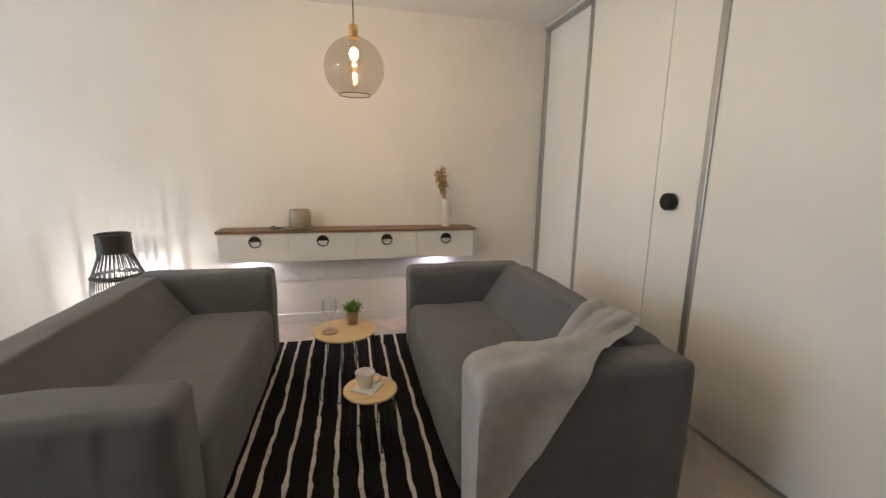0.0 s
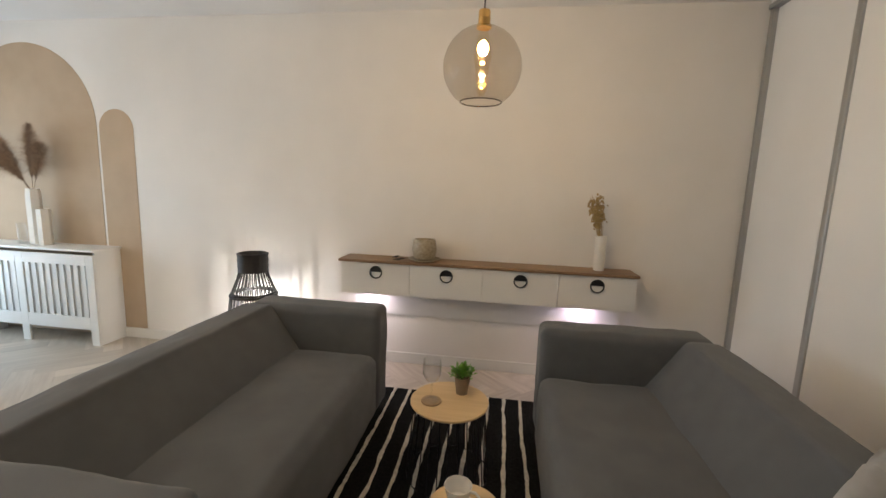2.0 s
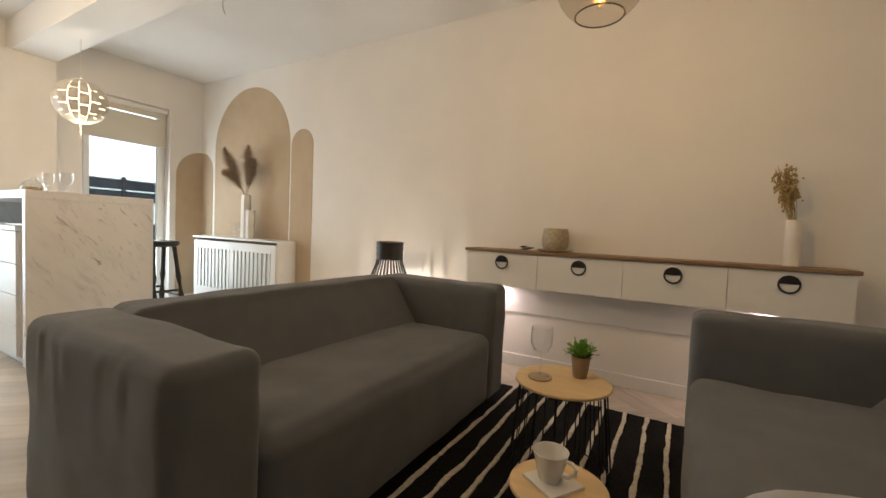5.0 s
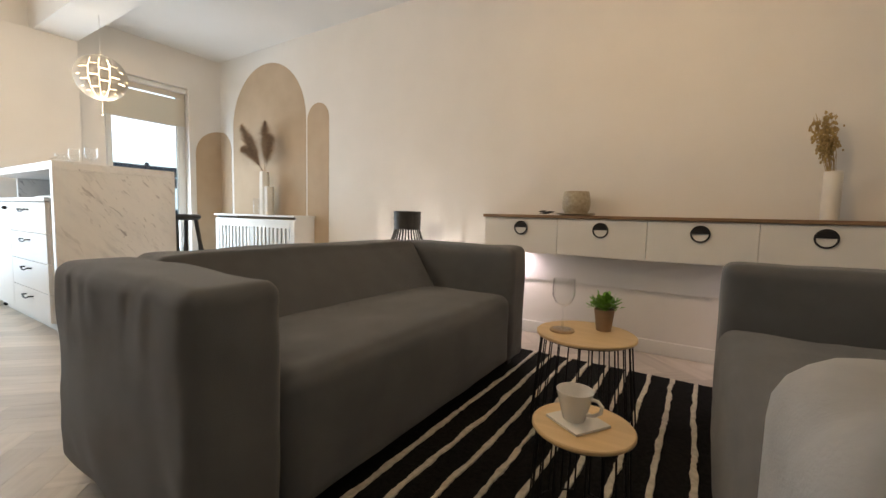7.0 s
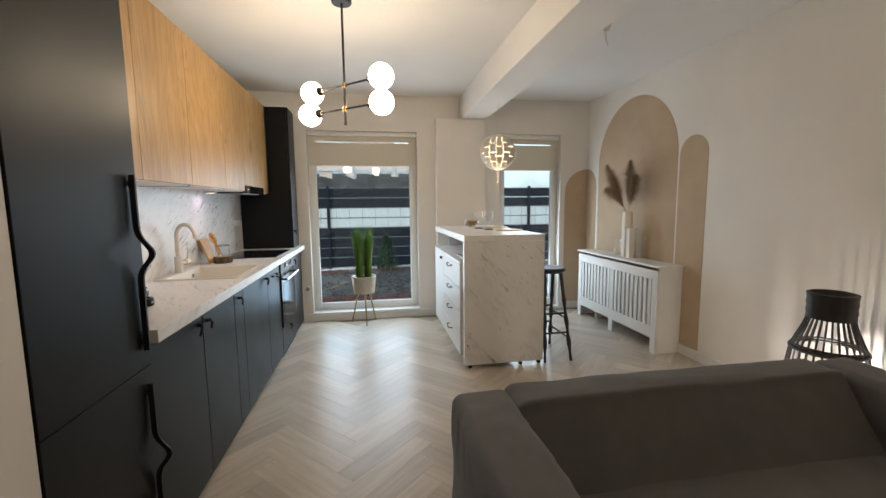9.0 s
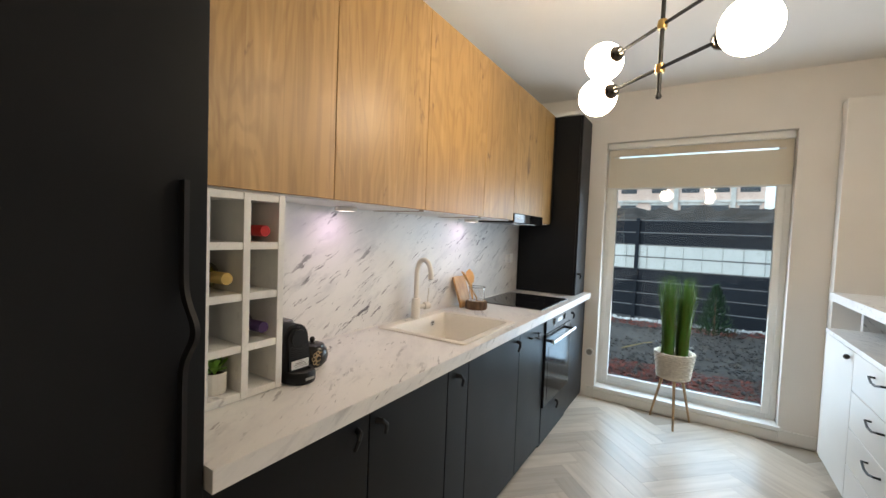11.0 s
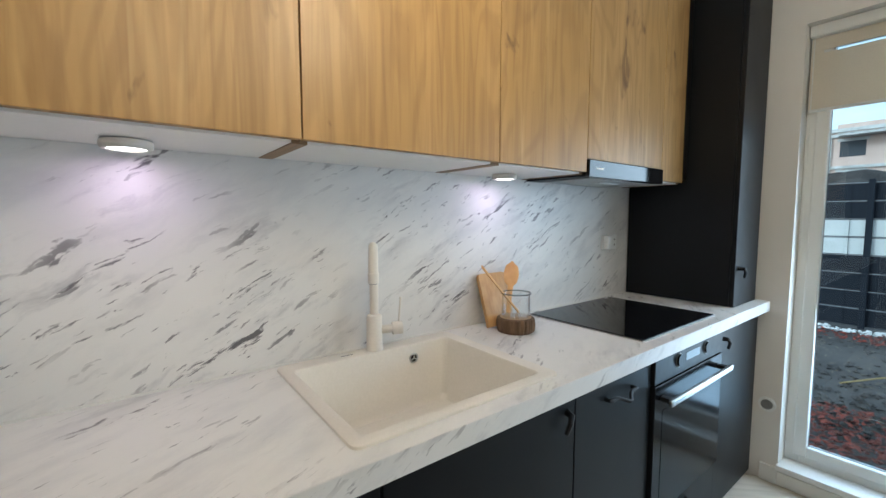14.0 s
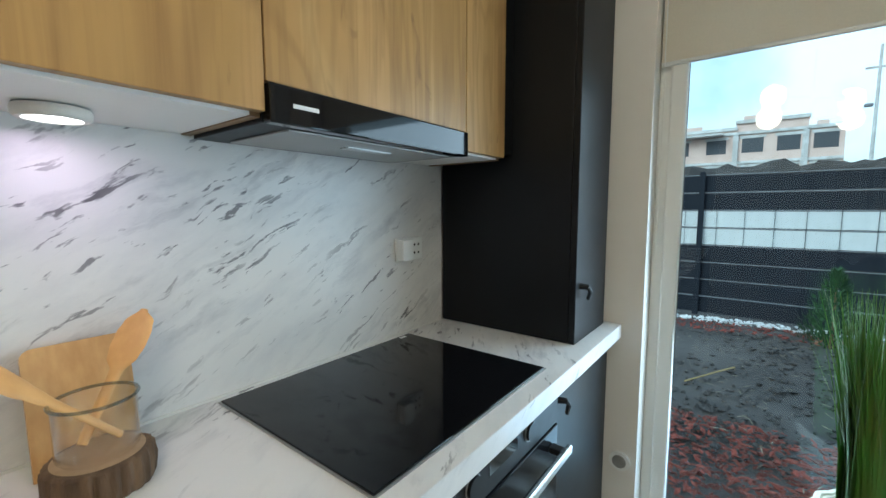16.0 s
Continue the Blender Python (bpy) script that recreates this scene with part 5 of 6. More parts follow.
for x0, x1, px in ((-1.662, -1.174, -1.600), (-2.113, -1.664, -1.705), (-2.282, -2.115, -2.188), (-2.872, -2.284, -2.826), (-4.385, -3.892, -3.928)):
    base_unit(x0, x1, "anthracite kitchen base cabinet with black half-shell pull", px)
half_knob_extra = base_unit(-3.296, -2.874, "anthracite dishwasher front with black bow handle", name="dishwasher")
hx = [(-3.02 - 0.15 * i / 30, Y_F + 0.018 + 0.020 * math.exp(-((i - 15) / 5) ** 2), 0.775 - 0.012 * math.exp(-((i - 15) / 5) ** 2)) for i in range(31)]
part("handle", tube([(hx[0][0], Y_F, 0.775)] + hx + [(hx[-1][0], Y_F, 0.775)], 0.006, 8), "black", half_knob_extra, "black bow handle")


def oven():
    x0, x1 = -3.890, -3.298
    o = thing("oven", ((x0 + x1) / 2, Y_F - 0.25, 0.26), "black built-in oven with steel bar handle under the worktop", "oven")
    part("body", box(x0, x1, Y_K + 0.004, Y_F - 0.006, 0.0, 0.848), "anthracite", o, smooth=False)
    part("control_panel", box(x0 + 0.002, x1 - 0.002, Y_F - 0.005, Y_F + 0.012, 0.745, 0.846, 0.002), "plasticblack", o, smooth=False)
    for x in (-3.475, -3.715):
        part("dial", tube(ring_pts((x, Y_F + 0.014, 0.797), 0.024, 28, "y"), 0.0016, 6, closed=True), "hoodsteel", o, "silver ringed dial")
        part("dial_cap", disc((x, Y_F + 0.016, 0.797), 0.021, 0.010, "y", 24), "plasticblack", o)
    part("display", box(-3.655, -3.535, Y_F + 0.0122, Y_F + 0.0132, 0.782, 0.812), "hobglass", o, smooth=False)
    d = part("door", box(x0 + 0.002, x1 - 0.002, Y_F - 0.005, Y_F + 0.014, 0.262, 0.740, 0.003), "ovenglass", o, "dark glass oven door", smooth=False)
    part("door_glass", box(x0 + 0.06, x1 - 0.06, Y_F + 0.0142, Y_F + 0.0152, 0.30, 0.645), "ovenglass", d, smooth=False)
    part("handle", box(x0 + 0.02, x1 - 0.02, Y_F + 0.048, Y_F + 0.062, 0.683, 0.705, 0.004), "steel", d, "brushed steel bar handle", smooth=False)
    for x in (x0 + 0.05, x1 - 0.05):
        part("handle_post", box(x - 0.014, x + 0.014, Y_F + 0.0145, Y_F + 0.047, 0.686, 0.702, 0.003), "plasticblack", d, smooth=False)
    w = part("drawer_front", box(x0 + 0.0015, x1 - 0.0015, Y_F - 0.005, Y_F + 0.002, 0.025, 0.256, 0.0015), "anthracite", o, smooth=False)
    half_knob(w, -3.60, 0.19)


oven()

# worktop in pieces round the sink cut-out, one mesh
XS0, XS1, YS0, YS1 = -2.765, -2.255, 0.288, 0.696
wt = bmesh.new()
for x0, x1, y0, y1 in ((-4.39, XS0, Y_K + 0.014, 0.762), (XS1, -1.174, Y_K + 0.014, 0.762), (XS0, XS1, Y_K + 0.014, YS0), (XS0, XS1, YS1, 0.762)):
    box(x0, x1, y0, y1, 0.852, 0.90, bm=wt)
bmesh.ops.remove_doubles(wt, verts=wt.verts[:], dist=0.0001)
wk = thing("worktop", (-2.8, 0.48, 0.85), "white marble-effect kitchen worktop over the base cabinets", "worktop")
part("slab", wt, "stonetop", wk, smooth=False)
part("edge_strip", box(-4.39, -1.174, 0.7622, 0.7637, 0.8525, 0.8995), "stone", wk, "marble-effect front edging", smooth=False)
part("wall_seal", box(-4.05, -1.52, Y_K + 0.0125, Y_K + 0.017, 0.9003, 0.905), "white", wk, "white sealing strip along the wall", smooth=False)
solo("backsplash", box(-4.055, -1.174, Y_K + 0.002, Y_K + 0.012, 0.902, 1.4585), "stone", (-2.8, Y_K, 0.9), "white marble-effect wall panel behind the worktop", "backsplash", "structure", smooth=False)


def sink():
    o = thing("sink", (-2.51, 0.49, 0.90), "beige composite inset sink in the worktop", "sink")
    X0, X1, Y0, Y1 = -2.804, -2.230, 0.238, 0.720
    bm = bmesh.new()

    def loop(x0, x1, y0, y1, z, r, n=6):
        out = []
        for cx, cy, a0 in ((x1 - r, y1 - r, 0), (x0 + r, y1 - r, 90), (x0 + r, y0 + r, 180), (x1 - r, y0 + r, 270)):
            for i in range(n + 1):
                a = math.radians(a0 + 90 * i / n)
                out.append(bm.verts.new((cx + r * math.cos(a), cy + r * math.sin(a), z)))
        return out
    ls = [loop(X0, X1, Y0, Y1, 0.9005, 0.02), loop(X0 + 0.001, X1 - 0.001, Y0 + 0.001, Y1 - 0.001, 0.906, 0.02), loop(X0 + 0.006, X1 - 0.006, Y0 + 0.006, Y1 - 0.006, 0.909, 0.02),
          loop(XS0 + 0.004, XS1 - 0.004, YS0 + 0.006, YS1 - 0.004, 0.908, 0.016), loop(XS0 + 0.008, XS1 - 0.008, YS0 + 0.010, YS1 - 0.008, 0.903, 0.016),
          loop(XS0 + 0.020, XS1 - 0.020, YS0 + 0.022, YS1 - 0.020, 0.728, 0.024), loop(XS0 + 0.032, XS1 - 0.032, YS0 + 0.034, YS1 - 0.032, 0.714, 0.024)]
    for a, b in zip(ls, ls[1:]):
        for i in range(len(a)):
            j = (i + 1) % len(a)
            bm.faces.new((a[i], a[j], b[j], b[i]))
    bm.faces.new(ls[-1])
    part("basin", bm, "sinkstone", o)
    yo = YS0 + 0.0150
    part("overflow", tube(ring_pts((-2.628, yo, 0.866), 0.014, 24, "y"), 0.003, 6, closed=True), "steel", o, "steel overflow ring")
    part("overflow_grille", disc((-2.628, yo - 0.002, 0.866), 0.012, 0.004, "y", 20), "plasticblack", o)
    for k in range(3):
        a = math.pi / 2 + 2 * math.pi * k / 3
        part("overflow_spoke", tube([(-2.628, yo + 0.001, 0.866), (-2.628 + 0.013 * math.cos(a), yo + 0.001, 0.866 + 0.013 * math.sin(a))], 0.002, 6), "steel", o)
    part("rim_slot", box(-2.438, -2.402, 0.270, 0.273, 0.9088, 0.9093), "ink", o, "thin dark slot in the rim", smooth=False)
    part("drain", lathe([(0.04, 0.714), (0.036, 0.717), (0.02, 0.713), (0, 0.713)], (-2.51, 0.5, 0), 24), "steel", o, "round steel drain")


sink()


def tap():
    b = Vector((-2.510, 0.268, 0.909))
    o = thing("kitchen_tap", b, "cream kitchen tap with high curved spout", "tap")
    part("base", lathe([(0, 0), (0.027, 0), (0.027, 0.004), (0.024, 0.008), (0.023, 0.098), (0.021, 0.104), (0.0135, 0.108), (0, 0.108)], b, 32), "sinkstone", o)
    u = Vector((0.47, 0.883, 0))
    R = 0.080
    pts = [b + Vector((0, 0, 0.10)), b + Vector((0, 0, 0.17)), b + Vector((0, 0, 0.235))]
    for i in range(1, 17):
        a = math.pi * i / 16
        pts.append(b + u * (R - R * math.cos(a)) + Vector((0, 0, 0.235 + R * math.sin(a))))
    part("spout", tube(pts, 0.0128, 16), "sinkstone", o)
    part("nozzle", tube([b + u * 2 * R + Vector((0, 0, 0.252)), b + u * 2 * R + Vector((0, 0, 0.226))], 0.0142, 16), "sinkstone", o)
    part("aerator", tube([b + u * 2 * R + Vector((0, 0, 0.2265)), b + u * 2 * R + Vector((0, 0, 0.2235))], 0.0105, 14), "hoodsteel", o, "grey metal aerator")
    v = Vector((-0.93, 0.37, 0.0))
    part("valve", tube([b + v * 0.018 + Vector((0, 0, 0.058)), b + v * 0.056 + Vector((0, 0, 0.060))], 0.0125, 16), "sinkstone", o)
    part("valve_cap", tube([b + v * 0.054 + Vector((0, 0, 0.060)), b + v * 0.084 + Vector((0, 0, 0.061))], 0.0195, 20), "sinkstone", o)
    part("lever", tube([b + v * 0.074 + Vector((0, 0, 0.075)), b + v * 0.080 + Vector((0, 0, 0.155))], 0.0032, 8), "sinkstone", o)


tap()


# wall units
def wall_unit(doors, label, z0=1.464, bottom=1.457, name="wall_cabinet"):
    """Wall cabinet: white bottom between two wood-edged sides, one or two oak doors; doors are the joints from x high to low."""
    x1, x0 = doors[0], doors[-1]
    o = thing(name, ((x0 + x1) / 2, Y_K, 1.467), label, "kitchen cabinet", "oak wall units")
    part("carcass", box(x0 + 0.017, x1 - 0.017, Y_K + 0.004, 0.479, bottom + 0.002, 2.328), "board", o, smooth=False)
    for b_, a_ in zip(doors, doors[1:]):
        part("door", box(a_ + 0.0015, b_ - 0.0015, 0.481, 0.50, z0, 2.328, 0.0015), "oak", o, "oak-veneer flat door", smooth=False)
    for x in (x0 + 0.0005, x1 - 0.0165):
        part("side_panel", box(x, x + 0.016, Y_K + 0.004, 0.480, bottom, 2.328), "oakedge", o, "brown wood-edged side board", smooth=False)
    return o


wall_unit((-1.176, -1.703, -2.231), "wide two-door oak-veneer kitchen wall cabinet, closed")
for x1, x0 in ((-2.231, -2.798), (-2.798, -3.233)):
    wall_unit((x1, x0), "oak-veneer kitchen wall cabinet, closed")
wall_unit((-3.233, -3.792), "oak-veneer wall cabinet above the cooker hood", 1.512, 1.4725)
wall_unit((-3.792, -4.000), "narrow oak-veneer wall cabinet, closed")
solo("cabinet_filler", box(-4.056, -4.002, Y_K + 0.004, 0.495, 1.480, 2.328), "anthracite", (-4.03, 0.35, 1.48), "dark filler strip beside the tall cupboard", "filler strip", smooth=False)


def hood():
    x0, x1 = -3.790, -3.235
    o = thing("cooker_hood", ((x0 + x1) / 2, 0.35, 1.44), "slim black and steel built-in cooker hood", "cooker hood")
    part("front_strip", box(x0, x1, 0.484, 0.508, 1.448, 1.510, 0.003), "hobglass", o, "black glass front strip", smooth=False)
    part("body", box(x0, x1, Y_K + 0.02, 0.4835, 1.450, 1.472, 0.002), "plasticblack", o, smooth=False)
    part("filter", box(x0 + 0.035, x1 - 0.055, Y_K + 0.055, 0.470, 1.446, 1.449), "filtermesh", o, "grey metal grease filter", smooth=False)
    part("filter_latch", box(-3.60, -3.47, 0.38, 0.41, 1.443, 1.4455), "steel", o, smooth=False)
    part("logo_bar", box(-3.325, -3.275, 0.5082, 0.5088, 1.476, 1.483), "paper", o, smooth=False)


hood()
for x in (-1.945, -3.015):
    o = thing("under_cabinet_light", (x, 0.31, 1.44), "small round white spotlight under the wall cabinet", "spotlight", "two under-cabinet spots")
    part("housing", lathe([(0, 0.017), (0.043, 0.017), (0.045, 0.012), (0.044, 0.003), (0.041, 0.0), (0.034, 0.0), (0.034, 0.003), (0, 0.003)], (x, 0.31, 1.4395), 36), "sinkstone", o, "cream plastic ring")
    part("lens", lathe([(0.033, 0.0025), (0, 0.0015)], (x, 0.31, 1.4395), 28), "puck", o, "lit frosted lens")

tc_ = thing("tall_cupboard", (-4.24, 0.45, 0.9), "tall anthracite cupboard standing on the worktop", "cupboard")
part("carcass", box(-4.355, -4.060, Y_K + 0.014, 0.690, 0.902, 2.33, 0.002), "anthracite", tc_, smooth=False)
td = part("door", box(-4.355, -4.060, 0.6915, 0.711, 0.902, 2.33, 0.002), "anthracite", tc_, smooth=False)
bm = tube([(-4.10, 0.711, 1.075), (-4.10, 0.733, 1.075), (-4.112, 0.738, 1.06), (-4.116, 0.730, 1.035)], 0.010, 8, r_end=0.006)
part("pull", bm, "black", td, "black half-shell pull")
part("cornice", box(-4.39, -4.04, Y_K + 0.002, 0.69, 2.332, 2.36, 0.003), "white", tc_, "white top strip", smooth=False)
solo("filler_panel", box(-4.396, -4.357, Y_K + 0.014, 0.685, 0.902, 2.33), "anthracite", (-4.42, 0.45, 0.9), "dark filler beside the tall cupboard", "filler strip", smooth=False)

hb = thing("hob", (-3.54, 0.475, 0.90), "black glass induction hob in the worktop", "hob")
part("glass_plate", box(-3.838, -3.248, 0.243, 0.713, 0.9015, 0.9065, 0.002), "hobglass", hb, smooth=False)
part("edge_trim", box(-3.842, -3.244, 0.239, 0.717, 0.9003, 0.9032, 0.001), "hoodsteel", hb, "thin grey metal edge", smooth=False)
part("maker_plate", box(-3.808, -3.782, 0.252, 0.264, 0.9066, 0.9069), "paper", hb, "tiny pale plate", smooth=False)


def rack():
    x0, x1, y0, y1, z0, z1 = -1.509, -1.176, Y_K + 0.016, 0.512, 0.902, 1.4555
    o = thing("bottle_rack", ((x0 + x1) / 2, 0.36, 0.902), "marble-effect pigeonhole bottle rack on the worktop", "bottle rack")
    t = 0.020
    vs = (x0, -1.404, -1.297, x1 - t)
    zs = (z0, 1.030, 1.168, 1.304, z1 - t)
    for v in vs:
        part("upright", box(v, v + t, y0, y1, z0, z1, 0.001), "stonerack", o, smooth=False)
    for i in range(3):
        for z in zs:
            part("shelf", box(vs[i] + t + 0.0005, vs[i + 1] - 0.0005, y0, y1 - 0.002, z, z + t, 0.001), "stonerack", o, smooth=False)
    part("back", box(x0, x1, y0 - 0.003, y0 - 0.0005, z0, z1), "stonerack", o, smooth=False)
    cols = [(vs[i] + t + vs[i + 1]) / 2 for i in range(3)]
    return cols, [z + t for z in zs[:4]]


cols, shelves = rack()


def bottle(x, z, body, cap, label, r=0.036):
    y0 = 0.225
    c = (x, 0, z + r + 0.001)
    o = thing("wine_bottle", (x, 0.36, z), label, "wine bottle", "bottles lying in the rack")
    prof = [(0, 0.0), (r, 0.004), (r, 0.16), (r * 0.9, 0.185), (0.017, 0.215), (0.0145, 0.225), (0.0145, 0.235)]
    bm = lathe(prof, (0, 0, 0), 28)
    bmesh.ops.transform(bm, matrix=Matrix.Translation((x, y0, z + r + 0.001)) @ Matrix.Rotation(-math.pi / 2, 4, "X"), verts=bm.verts[:])
    part("glass_body", bm, body, o)
    bm = lathe([(0.0155, 0.225), (0.0160, 0.285), (0.0150, 0.288), (0, 0.288)], (0, 0, 0), 24)
    bmesh.ops.transform(bm, matrix=Matrix.Translation((x, y0, z + r + 0.001)) @ Matrix.Rotation(-math.pi / 2, 4, "X"), verts=bm.verts[:])
    part("foil_cap", bm, cap, o)


bottle(cols[0], shelves[3], "redwine", "cap_red", "dark red wine bottle with bright red cap", 0.030)
bottle(cols[1], shelves[2], "olive", "cap_gold", "olive green wine bottle with gold cap", 0.041)
bottle(cols[0], shelves[1], "darkbottle", "cap_violet", "near-black wine bottle with violet cap")


def succulent(x, y, z, leaf_mat, label, n):
    o = potted_plant(x, y, z, 0.056, 0.0285, 0.0305, "porcelain", leaf_mat, n, 0.026, label, 0.024, ribs=14)
    return o


succulent(cols[2] - 0.004, 0.455, shelves[2], "darkleaf", "dark green succulent in a white faceted pot", 46)
succulent(cols[1] - 0.004, 0.455, shelves[0], "leaf", "bright green succulent in a white faceted pot", 46)


def coffee_machine():
    cx = -1.571
    o = thing("coffee_machine", (cx, 0.42, 0.90), "small black capsule coffee machine with smoky grey water tank", "coffee machine")

    def arch_slab(half_w, z0, z1, y0, y1, lean):
        """Upright slab with a rounded top, leaning back."""
        r_ = half_w * 0.85
        out = [(cx - half_w, z0), (cx - half_w * 0.93, z1 - r_)]
        out += [(cx - half_w * 0.93 * math.cos(math.pi * i / 14), z1 - r_ + r_ * math.sin(math.pi * i / 14)) for i in range(1, 14)]
        out += [(cx + half_w * 0.93, z1 - r_), (cx + half_w, z0)]
        m = prism(out, y0, y1)
        for v in m.verts:
            v.co.y -= lean * (v.co.z - z0)
        bmesh.ops.bevel(m, geom=[e for e in m.edges if len(e.link_faces) == 2 and e.calc_face_angle() > 1], offset=0.006, segments=3, affect="EDGES")
        return m
    part("body", arch_slab(0.047, 0.902, 1.072, 0.345, 0.490, 0.13), "plasticblack", o)
    part("front_cover", arch_slab(0.037, 0.935, 1.064, 0.480, 0.494, 0.13), "plasticblack", o)
    head = disc((cx, 0.478, 1.030), 0.033, 0.020, "y", 32)
    bmesh.ops.bevel(head, geom=[e for e in head.edges if len(e.link_faces) == 2 and e.calc_face_angle() > 1], offset=0.007, segments=3, affect="EDGES")
    part("brew_head", head, "plasticblack", o)
    tank = box(cx - 0.040, cx + 0.056, 0.262, 0.350, 0.915, 1.082, 0.016, 3)
    for v in tank.verts:
        if v.co.z > 1.05:
            v.co.z += 0.006 * math.cos((v.co.x - cx) * 60)
    part("water_tank", tank, "tankgrey", o, "smoky grey plastic water tank")
    part("tank_lid", box(cx - 0.034, cx + 0.034, 0.335, 0.420, 1.058, 1.074, 0.008, 3), "tankgrey", o, "grey plastic lid")
    part("lever_gap", box(cx - 0.016, cx + 0.016, 0.418, 0.426, 1.064, 1.072, 0.002), "black", o, smooth=False)
    for k in range(7):
        z = 0.970 + k * 0.0055
        y = 0.494 - 0.13 * (z - 0.935)
        part("grille_rib", box(cx - 0.033, cx + 0.033, y - 0.002, y + 0.0022, z, z + 0.0028, 0.0006), "plasticblack", o, smooth=False)
    bm = lathe([(0, 0.902), (0.044, 0.902), (0.047, 0.906), (0.047, 0.930), (0.043, 0.936), (0.032, 0.937), (0.030, 0.933), (0, 0.933)], (cx, 0.492, 0), 36)
    part("drip_tray", bm, "plasticblack", o)
    part("tray_hole", disc((cx, 0.510, 0.9335), 0.005, 0.001, "z", 14), "black", o)
    lab = part("label_plate", box(cx - 0.031, cx + 0.031, 0.4925, 0.4945, 0.940, 0.966), "paper", o, "pale printed sticker", smooth=False)
    for k, (w0, w1) in enumerate(((-0.006, 0.008), (-0.016, 0.018), (-0.022, 0.023), (-0.027, 0.020))):
        part("print_bar", box(cx + w0, cx + w1, 0.4946, 0.4949, 0.9625 - k * 0.0055 - (0.001 if k == 1 else 0), 0.9640 - k * 0.0055), "ink", lab, smooth=False)
    part("badge", box(cx - 0.017, cx + 0.015, 0.5372, 0.5396, 0.914, 0.922, 0.001), "hoodsteel", o, "small silver badge", smooth=False)
    part("cable", tube([(cx + 0.050, 0.300, 0.925), (cx + 0.064, 0.330, 0.985), (cx + 0.066, 0.345, 1.045), (cx + 0.062, 0.350, 1.078), (cx + 0.054, 0.348, 1.086), (cx + 0.050, 0.344, 1.060), (cx + 0.056, 0.350, 0.990), (cx + 0.060, 0.380, 0.925), (cx + 0.056, 0.420, 0.906)], 0.0036, 7), "black", o)
    for k in range(4):
        part("cable_coil", tube(ring_pts((cx + 0.058 + 0.003 * (k % 2), 0.385 + 0.012 * k, 0.935 + 0.006 * k), 0.028, 24, "x"), 0.0036, 6, closed=True), "black", o)
    for p in o.children:
        p.location.y += 0.022 * UNIT


coffee_machine()

jr = thing("sugar_jar", (-1.688, 0.43, 0.90), "round black glazed jar with lid and bronze ornament", "jar")
part("jar", lathe([(0, 0.001), (0.035, 0.001), (0.050, 0.018), (0.0535, 0.038), (0.048, 0.060), (0.037, 0.070), (0, 0.070)], (-1.688, 0.43, 0.90), 36), "jarblack", jr)
ld = part("lid", lathe([(0.040, 0.069), (0.038, 0.074), (0.020, 0.081), (0, 0.083)], (-1.688, 0.43, 0.90), 36), "jarblack", jr)
part("lid_knob", ball((-1.688, 0.43, 0.991), 0.009, 16, 10), "jarblack", ld)
orn = bmesh.new()
oc = Vector((-1.672, 0.4805, 0.938))
tube(ring_pts(oc, 0.009, 20, "y"), 0.002, 5, orn, closed=True)
for k in range(8):
    a = k * math.pi / 4
    tube(ring_pts(oc + Vector((0.017 * math.cos(a), -0.0025, 0.017 * math.sin(a))), 0.0062, 12, "y"), 0.0017, 5, orn, closed=True)
part("ornament", orn, "ornament", jr, "pierced bronze rosette")


def schuko(o, x, z):
    part("insert", tube(ring_pts((x, Y_K + 0.0225, z), 0.021, 28, "y"), 0.0022, 6, closed=True), "pvc", o)
    part("recess", disc((x, Y_K + 0.0222, z), 0.0195, 0.002, "y", 28), "paper", o)
    # grey ring stands in for the shade round the recess edge
    part("rim", tube([(x + 0.0195 * math.cos(a), Y_K + 0.0232, z + 0.0195 * math.sin(a)) for a in [2 * math.pi * i / 28 for i in range(28)]], 0.0011, 5, closed=True), "hoodsteel", o, "grey ring painted as the socket recess's shade")
    # black discs on the face paint the shade in the pin holes
    for dx in (-0.0095, 0.0095):
        part("pin_hole", disc((x + dx, Y_K + 0.0236, z), 0.0028, 0.001, "y", 12), "black", o)
    for dz in (-0.018, 0.018):
        part("earth_clip", box(x - 0.003, x + 0.003, Y_K + 0.0232, Y_K + 0.0245, z + dz - 0.0035, z + dz + 0.0035), "steel", o, smooth=False)


so = thing("double_socket", (-1.632, Y_K + 0.012, 1.167), "white double wall socket on the marble-effect panel", "socket")
part("plate", box(-1.707, -1.557, Y_K + 0.0125, Y_K + 0.0215, 1.125, 1.209, 0.003), "pvc", so)
for x in (-1.670, -1.595):
    schuko(so, x, 1.167)
s2 = thing("wall_switch_socket", (-3.872, Y_K + 0.012, 1.178), "white double socket with plug beside the tall cupboard", "socket")
part("plate", box(-3.936, -3.808, Y_K + 0.0125, Y_K + 0.0215, 1.142, 1.216, 0.003), "pvc", s2)
part("adapter", box(-3.862, -3.812, Y_K + 0.0218, Y_K + 0.05, 1.146, 1.212, 0.004), "pvc", s2)
# flat black discs again paint the holes' shade
for z in (1.165, 1.192):
    for x in (-3.895, -3.915):
        part("pin_hole", disc((x, Y_K + 0.0219, z), 0.004, 0.001, "y", 12), "black", s2)
s3 = thing("round_socket", (X_W, 0.775, 0.386), "round cream wall socket beside the window", "socket")
part("plate", disc((X_W + 0.006, 0.775, 0.386), 0.036, 0.010, "x", 28), "pvc", s3)
part("insert", disc((X_W + 0.0125, 0.775, 0.386), 0.024, 0.003, "x", 24), "hoodsteel", s3)
